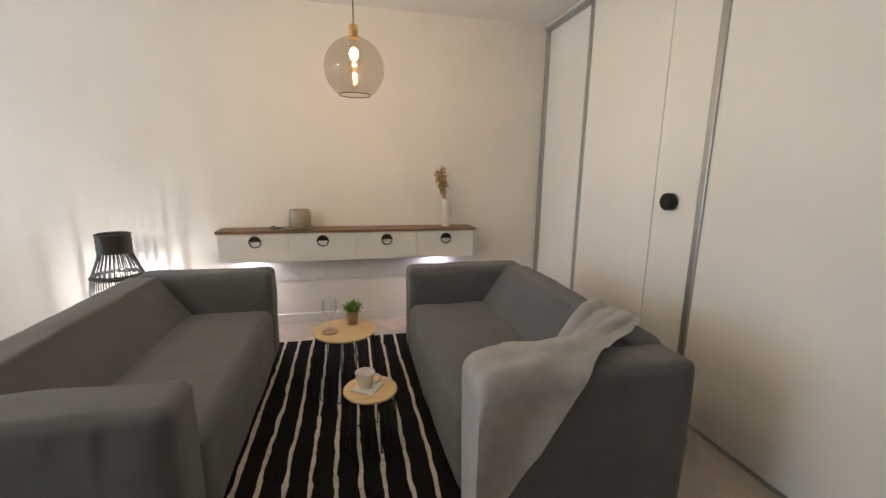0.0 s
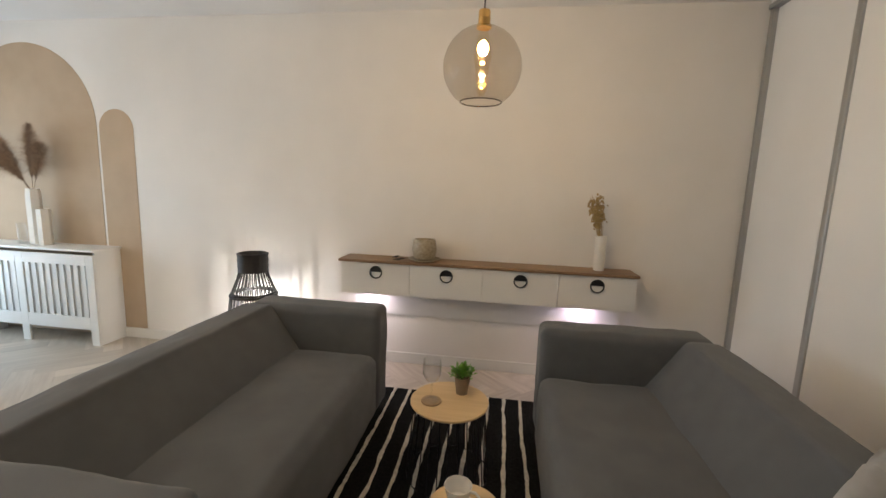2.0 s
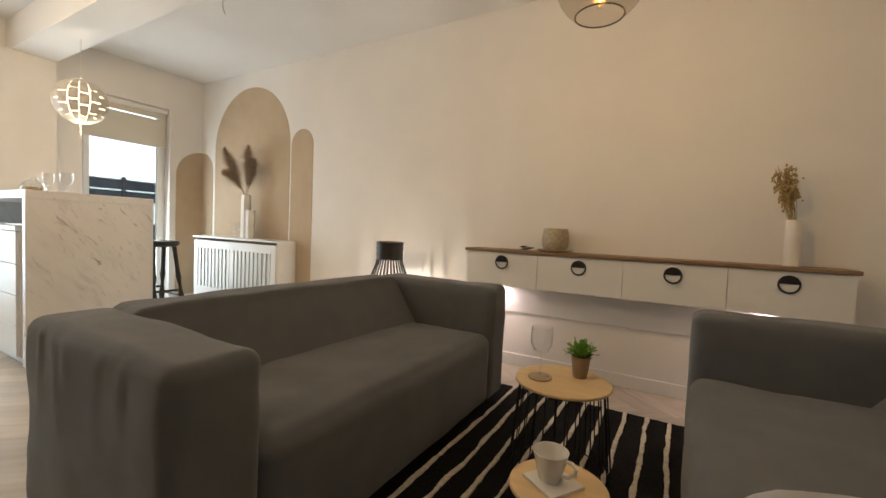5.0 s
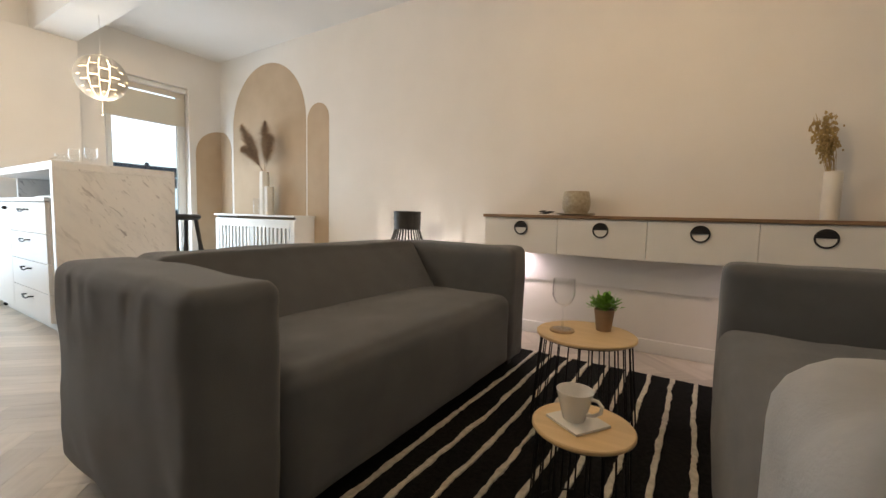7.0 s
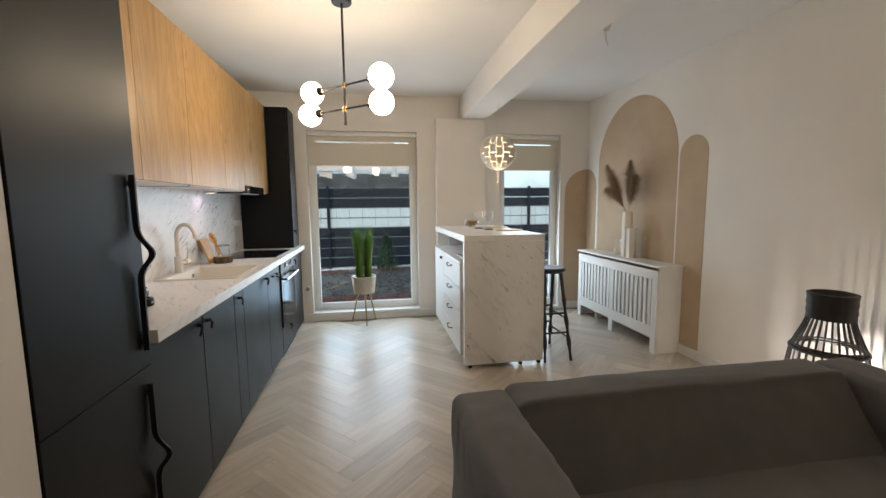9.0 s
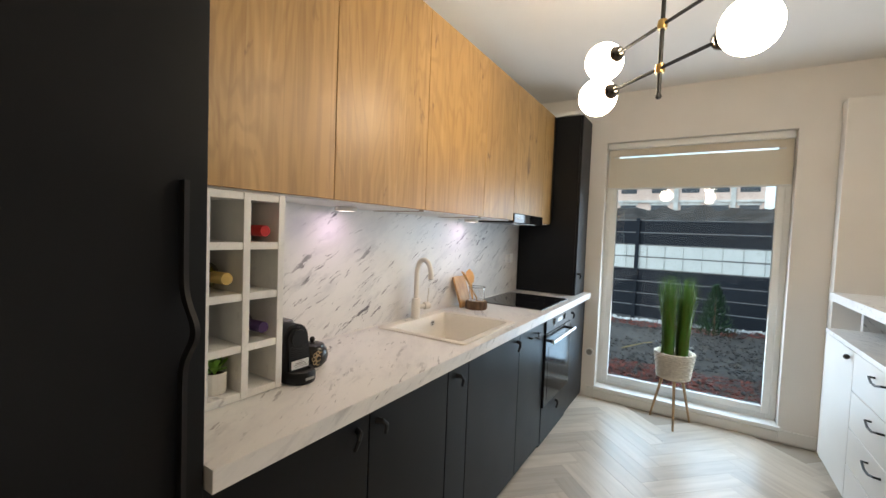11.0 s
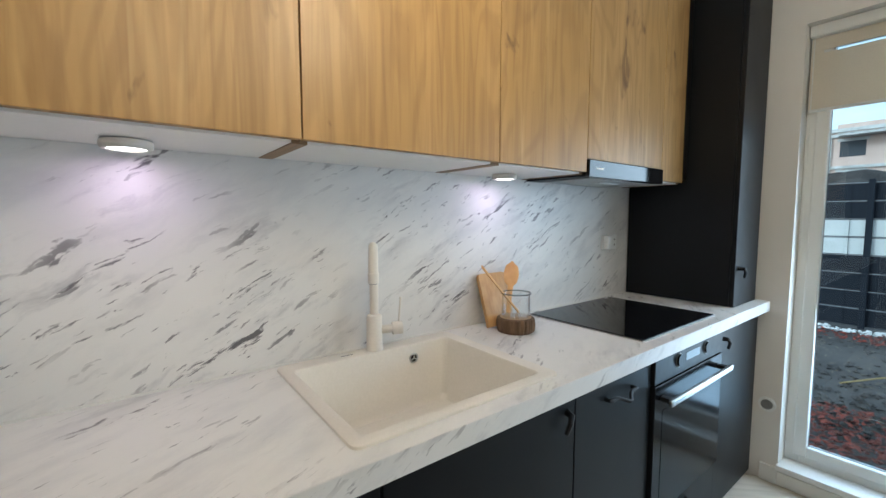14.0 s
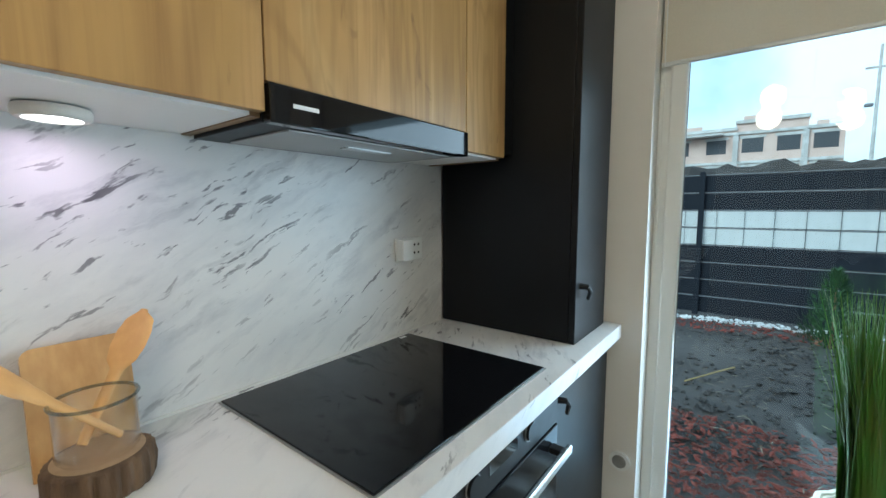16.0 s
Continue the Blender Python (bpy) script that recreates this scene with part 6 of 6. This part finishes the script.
ch = thing("phone_handset", (-1.205, 0.545, 0.90), "white remote leaning against the tall unit", "remote control")
bm = box(-1.195, -1.178, 0.528, 0.578, 0.902, 0.985, 0.005)
bmesh.ops.transform(bm, matrix=Matrix.Translation((-1.18, 0.55, 0.9)) @ Matrix.Rotation(radians(-6), 4, "Y") @ Matrix.Translation((1.18, -0.55, -0.9)), verts=bm.verts[:])
part("body", bm, "porcelain", ch)

# log dish, glass jar with spoons, chopping board
LX, LY = -3.022, 0.366
lg = thing("log_coaster", (LX, LY, 0.90), "slice of bark-covered log on the worktop", "log slice")
lb = bmesh.new()
prof = []
nl = 96
for z, k in ((0.0, 0.97), (0.004, 1.0), (0.014, 1.01), (0.026, 1.02), (0.038, 1.01), (0.047, 0.99), (0.050, 0.93)):
    ring = []
    for i in range(nl):
        a = 2 * math.pi * i / nl
        groove = abs(math.sin(a * 13 + 2.5 * noise.noise((math.cos(a) * 2, math.sin(a) * 2, z * 8)))) ** 0.6
        rr = 0.067 * k * (0.93 + 0.065 * groove + 0.05 * noise.noise((math.cos(a) * 2, math.sin(a) * 2, 1)) + 0.03 * noise.noise((math.cos(a) * 9, math.sin(a) * 9, z * 60)))
        ring.append(lb.verts.new((LX + rr * math.cos(a), LY + rr * math.sin(a), 0.9005 + z)))
    prof.append(ring)
for a, b in zip(prof, prof[1:]):
    for i in range(nl):
        lb.faces.new((a[i], a[(i + 1) % nl], b[(i + 1) % nl], b[i]))
lb.faces.new(prof[-1])
lb.faces.new(prof[0][::-1])
part("bark", lb, "bark", lg)
part("cut_face", lathe([(0, 0.9522), (0.056, 0.9515)], (LX, LY, 0), 36), "pine", lg, "pale cut wood face")
gj = thing("glass_jar", (LX, LY, 0.953), "clear glass jar holding wooden spoons", "glass jar")
part("jar_body", lathe([(0, 0), (0.046, 0), (0.050, 0.006), (0.050, 0.082), (0.048, 0.082), (0.0478, 0.008), (0, 0.006)], (LX, LY, 0.953), 36), "thin", gj)
part("jar_rim", tube(ring_pts((LX, LY, 1.0365), 0.0515, 40), 0.0026, 8, closed=True), "jarrim", gj, "thick rounded glass rim")


def utensil(base, tip, across, widths, thick, label, name):
    """Flat wooden utensil: a bar from base to tip whose half-width follows widths, evenly spaced."""
    base, tip = Vector(base), Vector(tip)
    d = (tip - base).normalized()
    w = (Vector(across) - d * d.dot(Vector(across))).normalized()
    n_ = d.cross(w)
    bm = bmesh.new()
    prev = None
    m = (len(widths) - 1) * 5
    for i in range(m + 1):
        f = i / 5
        k = min(int(f), len(widths) - 2)
        e = f - k
        e = e * e * (3 - 2 * e)
        hw = widths[k] + (widths[k + 1] - widths[k]) * e
        p = base.lerp(tip, i / m)
        th = min(thick, hw)
        cur = [bm.verts.new(p + w * hw * math.cos(q * math.pi / 6) + n_ * th * math.sin(q * math.pi / 6)) for q in range(12)]
        if prev:
            for q in range(12):
                bm.faces.new((prev[q], prev[(q + 1) % 12], cur[(q + 1) % 12], cur[q]))
        else:
            bm.faces.new(cur[::-1])
        prev = cur
    bm.faces.new(prev)
    o = thing(name, base, label, "kitchen utensil")
    part("blade", bm, "spoon", o)
    return o


utensil((-3.006, 0.345, 0.962), (-3.123, 0.252, 1.130), (0.60, -0.55, 0.0), (0.0075, 0.008, 0.0085, 0.009, 0.0095, 0.0105, 0.024, 0.028, 0.028, 0.024, 0.006), 0.005, "pale wooden spoon standing in the glass jar", "wooden_spoon")
utensil((-3.052, 0.352, 0.960), (-2.890, 0.336, 1.132), (-0.45, -0.85, 0.30), (0.006, 0.0065, 0.007, 0.0075, 0.009, 0.014, 0.020, 0.023, 0.024, 0.022), 0.0042, "flat wooden spatula leaning in the glass jar", "wooden_spatula")
out = [(-2.958, 0.0), (-2.962, 0.184)] + [(-2.977 + 0.015 * math.cos(math.pi / 2 * i / 6), 0.184 + 0.015 * math.sin(math.pi / 2 * i / 6)) for i in range(7)]
out += [(-3.085 - 0.015 * math.sin(math.pi / 2 * i / 6), 0.184 + 0.015 * math.cos(math.pi / 2 * i / 6)) for i in range(7)] + [(-3.092, 0.0)]
bm = prism(out, -0.007, 0.007)
bmesh.ops.bevel(bm, geom=[e for e in bm.edges if len(e.link_faces) == 2 and e.calc_face_angle() > 1], offset=0.003, segments=2, affect="EDGES")
bmesh.ops.transform(bm, matrix=Matrix.Translation((0, 0.292, 0.9035)) @ Matrix.Rotation(radians(20), 4, "X"), verts=bm.verts[:])
solo("chopping_board", bm, "bamboo", (-3.02, 0.25, 0.90), "small bamboo chopping board leaning on the wall panel", "chopping board")



def chandelier():
    cx, cy = -2.27, 1.385
    o = thing("chandelier", (cx, cy, Z_C), "black and brass chandelier with four lit opal globes", "chandelier")
    part("canopy", lathe([(0, -0.022), (0.055, -0.022), (0.06, -0.016), (0.06, 0)], (cx, cy, Z_C - 0.001), 32), "black", o)
    part("rod", tube([(cx, cy, Z_C - 0.02), (cx, cy, 1.845)], 0.007, 10), "black", o)
    part("rod_tip", ball((cx, cy, 1.842), 0.010, 14, 8), "black", o)
    for z, a, b in ((2.072, (-2.055, 1.605), (-2.485, 1.165)), (1.930, (-2.070, 1.605), (-2.470, 1.150))):
        part("joint", lathe([(0, -0.014), (0.014, -0.014), (0.016, 0), (0.014, 0.014), (0, 0.014)], (cx, cy, z), 16), "brass", o, "brass arm joint")
        part("arm", tube([(a[0], a[1], z), (b[0], b[1], z)], 0.006, 8), "black", o)
        c = Vector((cx, cy, z))
        for p in (a, b):
            e = Vector((p[0], p[1], z))
            d = (e - c).normalized()
            g = part("globe", ball(e, 0.072, 32, 18), "globe", o, "lit white opal globe")
            k = lathe([(0.026, 0.0), (0.030, 0.012), (0.022, 0.03), (0.010, 0.036)], (0, 0, 0), 20)
            bmesh.ops.transform(k, matrix=Matrix.Translation(e - d * 0.066) @ (-d).to_track_quat("Z", "Y").to_matrix().to_4x4(), verts=k.verts[:])
            part("globe_holder", k, "chrome", o, "dark chrome globe holder")


chandelier()


def grass_pot():
    cx, cy = -4.255, 1.415
    o = thing("grass_planter", (cx, cy, 0), "tall artificial grass in a cream rope pot on a tripod stand", "planter")
    bm = bmesh.new()
    part("liner", lathe([(0, 0.35), (0.10, 0.35), (0.123, 0.535), (0.116, 0.535), (0.11, 0.50), (0, 0.50)], (cx, cy, 0), 32), "basket", o)
    k = 13
    for i in range(k):
        z = 0.355 + i * 0.0150
        r = 0.106 + 0.024 * i / (k - 1)
        pts = []
        for q in range(56):
            a = 2 * math.pi * q / 56
            rr = r + 0.0035 * math.sin(q * math.pi / 2 + i * math.pi)
            pts.append((cx + rr * math.cos(a), cy + rr * math.sin(a), z))
        part("rope_coil", tube(pts, 0.0082, 6, closed=True), "basket", o)
    part("soil", lathe([(0, 0.515), (0.118, 0.51)], (cx, cy, 0), 24), "soil", o)
    rnd = random.Random(8)
    for i in range(30):
        a, r = rnd.uniform(0, 6.28), rnd.uniform(0.02, 0.105)
        bmesh.ops.create_icosphere(bm, subdivisions=1, radius=rnd.uniform(0.006, 0.014), matrix=Matrix.Translation((cx + r * math.cos(a), cy + r * math.sin(a), 0.518)) @ Matrix.Rotation(a, 4, "Z") @ Matrix.Diagonal((1.8, 0.7, 0.5, 1)))
    part("bark_chips", bm, "soil", o)
    bm = bmesh.new()
    for i in range(900):
        cl = (-0.046, 0.046)[i % 2]
        a, r = rnd.uniform(0, 6.28), 0.042 * math.sqrt(rnd.random())
        b0 = Vector((cx + r * math.cos(a), cy + cl + r * math.sin(a), 0.515))
        h = rnd.uniform(0.40, 0.60)
        lean = Vector((rnd.gauss(0, 0.016), rnd.gauss(0, 0.016) + cl * 0.25, 0))
        sd = Vector((math.cos(a + 1), math.sin(a + 1), 0)) * 0.0028
        prev = None
        for s in (0, 0.35, 0.7, 1.0):
            p = b0 + Vector((0, 0, h * s)) + lean * s * s * 1.6
            wd = sd * (1 - 0.85 * s)
            cur = (bm.verts.new(p - wd), bm.verts.new(p + wd))
            if prev:
                bm.faces.new((prev[0], prev[1], cur[1], cur[0]))
            prev = cur
    part("grass_tuft", bm, "grass", o, "dense tall green blades", smooth=False)
    for i in range(3):
        a = 2 * math.pi * i / 3 + 0.15
        part("leg", tube([(cx + 0.075 * math.cos(a), cy + 0.075 * math.sin(a), 0.346), (cx + 0.155 * math.cos(a), cy + 0.155 * math.sin(a), 0.0)], 0.011, 8, r_end=0.007), "pine", o, "tapered pale wooden leg")


grass_pot()

# unused ceiling outlet with a short cord
rz = thing("ceiling_rose", (-2.21, 3.09, Z_C), "white cone ceiling rose with a short bare cord", "ceiling rose")
part("cup", lathe([(0, -0.105), (0.014, -0.105), (0.022, -0.095), (0.058, -0.008), (0.056, 0)], (-2.21, 3.09, Z_C - 0.003), 28), "white", rz)
# solid dark ring paints the shade where the cup meets the ceiling
part("rim", lathe([(0.05, -0.003), (0.062, -0.003), (0.062, 0), (0.05, 0)], (-2.21, 3.09, Z_C - 0.0005), 28), "ink", rz, "dark ring painted as shade under the ceiling")
part("cord", tube([(-2.21, 3.09, Z_C - 0.105), (-2.208, 3.092, Z_C - 0.16), (-2.192, 3.10, Z_C - 0.20)], 0.004, 6), "white", rz)


# ---- outside ----
gb = bmesh.new()
gx = [-900, -300, -120, -60, -30] + [-20 + 0.5 * i for i in range(31)] + [8, 60, 400]
gy = [-900, -200, -60, -25] + [-12 + 0.6 * i for i in range(45)] + [30, 90, 300, 900]
gv = [[gb.verts.new((x, y, -0.10 + (0.05 * noise.noise((x * 0.8, y * 0.8, 0)) + 0.02 * noise.noise((x * 3, y * 3, 4)) if -20 < x < -5.2 and -12 < y < 15 else -0.02))) for y in gy] for x in gx]
for i in range(len(gx) - 1):
    for j in range(len(gy) - 1):
        gb.faces.new((gv[i][j], gv[i + 1][j], gv[i + 1][j + 1], gv[i][j + 1]))
solo("ground", gb, "earth", (0, 0, -0.12), "dark bare garden soil with clods and straw", "ground", "structure")

rnd = random.Random(11)


def scatter(name, n, x0, x1, y0, y1, material, sizes, squash, label, category, z=-0.095):
    """Many small chips over a strip of ground, one mesh."""
    verts, faces = [], []
    for i in range(n):
        c = Vector((rnd.uniform(x0, x1), rnd.uniform(y0, y1), z + rnd.uniform(0, 0.03)))
        c.x += 0.12 * math.sin(c.y * 1.7) + 0.07 * math.sin(c.y * 4.1)
        s = rnd.uniform(*sizes)
        rot = Euler((rnd.uniform(-0.4, 0.4), rnd.uniform(-0.4, 0.4), rnd.uniform(0, 6.28))).to_matrix()
        k = len(verts)
        for p in ((1, 0, 0), (0, squash[0], 0), (-1, 0.1, 0), (0, -squash[0], 0), (0.1, 0, squash[1]), (0, 0, -squash[1])):
            verts.append(tuple(UNIT * (c + rot @ (Vector(p) * s))))
        for a, b in ((0, 1), (1, 2), (2, 3), (3, 0)):
            faces.append((k + a, k + b, k + 4))
            faces.append((k + b, k + a, k + 5))
    me = bpy.data.meshes.new(name)
    me.from_pydata(verts, [], faces)
    me.materials.append(M[material])
    o = new(name, me)
    return tagged(o, label, category, kind="stuff")


scatter("bark_mulch", 9500, -6.1, -4.80, -1.5, 6.0, "mulch", (0.014, 0.042), (0.45, 0.25), "red-brown bark mulch along the house wall", "mulch")
scatter("bark_mulch_border", 2600, -8.9, -8.45, -6, 9, "mulch", (0.015, 0.04), (0.45, 0.25), "red-brown bark mulch along the fence", "mulch")
scatter("white_pebbles", 2000, -9.1, -8.88, -6, 9, "pebble", (0.015, 0.035), (0.8, 0.6), "white pebbles along the fence foot", "pebbles")
scatter("soil_clods", 7000, -8.5, -5.6, -4, 8, "earth", (0.008, 0.040), (0.8, 0.6), "dark soil clods", "soil", -0.10)
scatter("straw_bits", 2200, -8.4, -5.4, -4, 8, "drystraw", (0.010, 0.040), (0.10, 0.06), "scattered straw bits on the soil", "straw", -0.06)
solo("dry_twig", tube([(-6.5, 0.75, -0.05), (-6.8, 0.95, -0.02), (-7.05, 1.05, -0.04)], 0.007, 5), "straw", (-6.8, 0.9, -0.06), "dry pale twig on the soil", "twig")


def fence():
    xf, rows, zb, h = -9.25, 8, -0.09, 0.228
    ys = [0.54 + 2.4 * k for k in range(-4, 6)]
    for k in range(len(ys) - 1):
        o = thing("fence_panel", (xf, (ys[k] + ys[k + 1]) / 2, zb), "wire mesh fence panel woven with dark and pale privacy strips", "fence", "garden fence")
        y0, y1 = ys[k] + 0.03, ys[k + 1] - 0.03
        for r in range(rows):
            z0 = zb + r * h
            part("privacy_strip", box(xf - 0.006, xf + 0.002, y0, y1, z0 + 0.012, z0 + h - 0.012), "stripwhite" if r in (4, 5) else "strip", o, smooth=False)
            part("rail_wire", tube([(xf + 0.008, y0, z0 + h), (xf + 0.008, y1, z0 + h)], 0.0045, 5), "wire", o)
        if -4 < ys[k] < 6:
            n = 8
            for i in range(n):
                y = y0 + (y1 - y0) * (i + 0.5) / n
                part("upright_wire", tube([(xf + 0.014, y, zb), (xf + 0.014, y, zb + rows * h)], 0.003, 4), "strip", o)
        part("post", box(xf + 0.0, xf + 0.06, ys[k] - 0.03, ys[k] + 0.03, zb - 0.1, zb + rows * h + 0.04, 0.003), "strip", o, "dark square steel post", smooth=False)


fence()

# small conifer at the fence
cn = thing("conifer_bush", (-8.45, 1.80, -0.1), "small dark green conical conifer by the fence", "bush")
part("trunk", tube([(-8.45, 1.80, -0.12), (-8.45, 1.80, 0.60)], 0.02, 6, r_end=0.006), "bark", cn)
bm = bmesh.new()
for i in range(1300):
    z = rnd.random() ** 1.3
    a = rnd.uniform(0, 6.28)
    r = 0.29 * (1 - z) ** 0.8 * rnd.uniform(0.5, 1.1) + 0.01
    p = Vector((-8.45 + r * math.cos(a), 1.80 + r * math.sin(a), -0.05 + 0.74 * z))
    d = Vector((math.cos(a) * 0.6, math.sin(a) * 0.6, 0.9)) * rnd.uniform(0.03, 0.07)
    sd = Vector((-math.sin(a), math.cos(a), 0)) * 0.012
    bm.faces.new([bm.verts.new(q) for q in (p - sd, p + sd, p + d)])
part("crown", bm, "bush", cn, smooth=False)

# spoil heap behind the fence
mb = bmesh.new()
nx, ny = 36, 110
mg = []
for i in range(nx + 1):
    row = []
    for j in range(ny + 1):
        x, y = -12 - 14 * i / nx, -32 + 39 * j / ny
        s = math.sin(math.pi * i / nx) ** 0.7
        e = min(1, (ny - j) / 9, j / 9)
        hgt = s * e * (2.68 + 0.35 * noise.noise((x * 0.25, y * 0.25, 0)) + 0.35 * noise.noise((x * 0.9, y * 0.9, 3)) + 0.30 * noise.noise((x * 2.6, y * 2.6, 6)))
        row.append(mb.verts.new((x, y, -0.14 + hgt)))
    mg.append(row)
for i in range(nx):
    for j in range(ny):
        mb.faces.new((mg[i][j], mg[i + 1][j], mg[i + 1][j + 1], mg[i][j + 1]))
solo("spoil_heap", mb, "mound", (-19, -5, -0.12), "long dark heap of dug earth behind the fence", "earth heap", smooth=False)


def shell_house():
    X, D = -60.0, 11.0
    o = thing("apartment_building", (X, -12, -0.12), "unfinished salmon brick apartment block with empty windows", "building")
    segs = ((-44, -30, 9.6), (-30, -17, 10.4), (-17, -8.5, 9.7), (-8.5, -1.2, 9.9), (-1.2, 4.9, 10.6), (4.9, 7.7, 9.4))
    for y0, y1, zt in segs:
        w = part("wall", box(X - D, X, y0, y1, -0.1, zt), "block", o, smooth=False)
        part("roof", box(X - D - 0.2, X + 0.25, y0 - 0.1, y1 + 0.1, zt, zt + 0.35), "concrete", o, "pale concrete roof edge", smooth=False)
        part("parapet", box(X - 0.3, X + 0.02, y0 + 0.6, y0 + 0.55 * (y1 - y0), zt + 0.35, zt + 0.8), "block", o, smooth=False)
        for z in (3.0, 6.2, 9.4):
            part("floor_slab", box(X, X + 0.22, y0, y1, z, z + 0.3), "concrete", o, "pale concrete floor slab", smooth=False)
        n = max(1, int((y1 - y0) / 3.0))
        for i in range(n):
            c = y0 + (y1 - y0) * (i + 0.5) / n
            for z in (1.2, 4.3, 7.4, 10.4):
                if z + 1.6 > zt:
                    continue
                wd = 0.95 if (i + int(z)) % 3 else 0.6
                # no hole in the wall: a dark plate paints the shaded interior
                q = part("window", box(X + 0.005, X + 0.03, c - wd, c + wd, z, z + 1.55), "opening", o, "dark plate painted as an empty window's shade", smooth=False)
                part("lintel", box(X + 0.005, X + 0.09, c - wd - 0.2, c + wd + 0.2, z + 1.551, z + 1.85), "concrete", q, smooth=False)
    for y in (-14.5, -5.0):
        part("balcony", box(X + 0.23, X + 1.6, y - 2.6, y + 2.6, 9.35, 9.6), "concrete", o, "bare concrete balcony slab", smooth=False)
    for y in (-30, -8.5, -1.2, 4.7):
        part("column", box(X + 0.02, X + 0.25, y - 0.25, y + 0.25, -0.1, 9.5), "concrete", o, smooth=False)


shell_house()
pl = thing("utility_pole", (-40, 6.65, -0.12), "grey steel lighting pole with cross-arm", "utility pole")
part("mast", tube([(-40, 6.65, -0.1), (-40, 6.65, 11.3)], 0.13, 8, r_end=0.07), "concrete", pl)
part("cross_arm", box(-40.06, -39.94, 6.0, 7.3, 9.9, 10.02), "concrete", pl, smooth=False)
part("lamp_head", box(-40.2, -39.8, 6.1, 6.5, 7.6, 7.8, 0.05), "wire", pl)

# ---- herringbone floor ----
PL, PW = 0.60, 0.12
NR = 5


def herring(ox, oy):
    out = []
    c45, s45 = math.cos(-math.pi / 4), math.sin(-math.pi / 4)
    for k in range(-90, 91):
        for m in range(-12, 13):
            for kind in (0, 1):
                if kind == 0:
                    u, v, rot = k + NR / 2 + 2 * NR * m, k + 0.5, 0
                else:
                    u, v, rot = k + 0.5 + 2 * NR * m, k + 1 + NR / 2, 90
                u, v = u * PW, v * PW
                x, y = u * c45 - v * s45 + ox, u * s45 + v * c45 + oy
                if X_W + 0.02 < x < X_E + 0.6 and Y_S + 0.17 < y < Y_N + 0.05:
                    out.append((x, y, rot - 45))
    return out


bmp = box(-PL / 2 + 0.0002, PL / 2 - 0.0002, -PW / 2 + 0.0002, PW / 2 - 0.0002, -0.012, 0.0)
top_edges = [e for e in bmp.edges if all(abs(v.co.z) < 1e-6 for v in e.verts)]
bmesh.ops.bevel(bmp, geom=top_edges, offset=0.0004, segments=1, affect="EDGES")
plank_mesh = mesh_of("plank", bmp, "plank")
floor_ob = bpy.data.objects["floor"]
spots = herring(0.03, 0.05)
near = [s for s in spots if -4.5 < s[0] < 1.4 and 0.65 < s[1] < 4.2]
near = near[:300]
near_set = set(near)
for x, y, r in near:
    o = new("plank", plank_mesh)
    o.parent = floor_ob
    o.matrix_local = Matrix.Translation(UNIT * Vector((x, y, 0.0)) - floor_ob.location) @ Matrix.Rotation(radians(r), 4, "Z")
rest = bmesh.new()
for x, y, r in spots:
    if (x, y, r) not in near_set:
        tmp = Matrix.Translation((x, y, 0)) @ Matrix.Rotation(radians(r), 4, "Z")
        vs = [rest.verts.new(tmp @ Vector(p)) for p in ((-PL / 2 + 0.0002, -PW / 2 + 0.0002, 0), (PL / 2 - 0.0002, -PW / 2 + 0.0002, 0), (PL / 2 - 0.0002, PW / 2 - 0.0002, 0), (-PL / 2 + 0.0002, PW / 2 - 0.0002, 0))]
        ws = [rest.verts.new(v.co - Vector((0, 0, 0.012))) for v in vs]
        rest.faces.new(vs)
        for i in range(4):
            rest.faces.new((vs[i], ws[i], ws[(i + 1) % 4], vs[(i + 1) % 4]))
ro = solo("floor_planks", rest, "plankrest", (0, 1.5, 0), "pale greige oak herringbone planks", "floor", "structure", smooth=False)
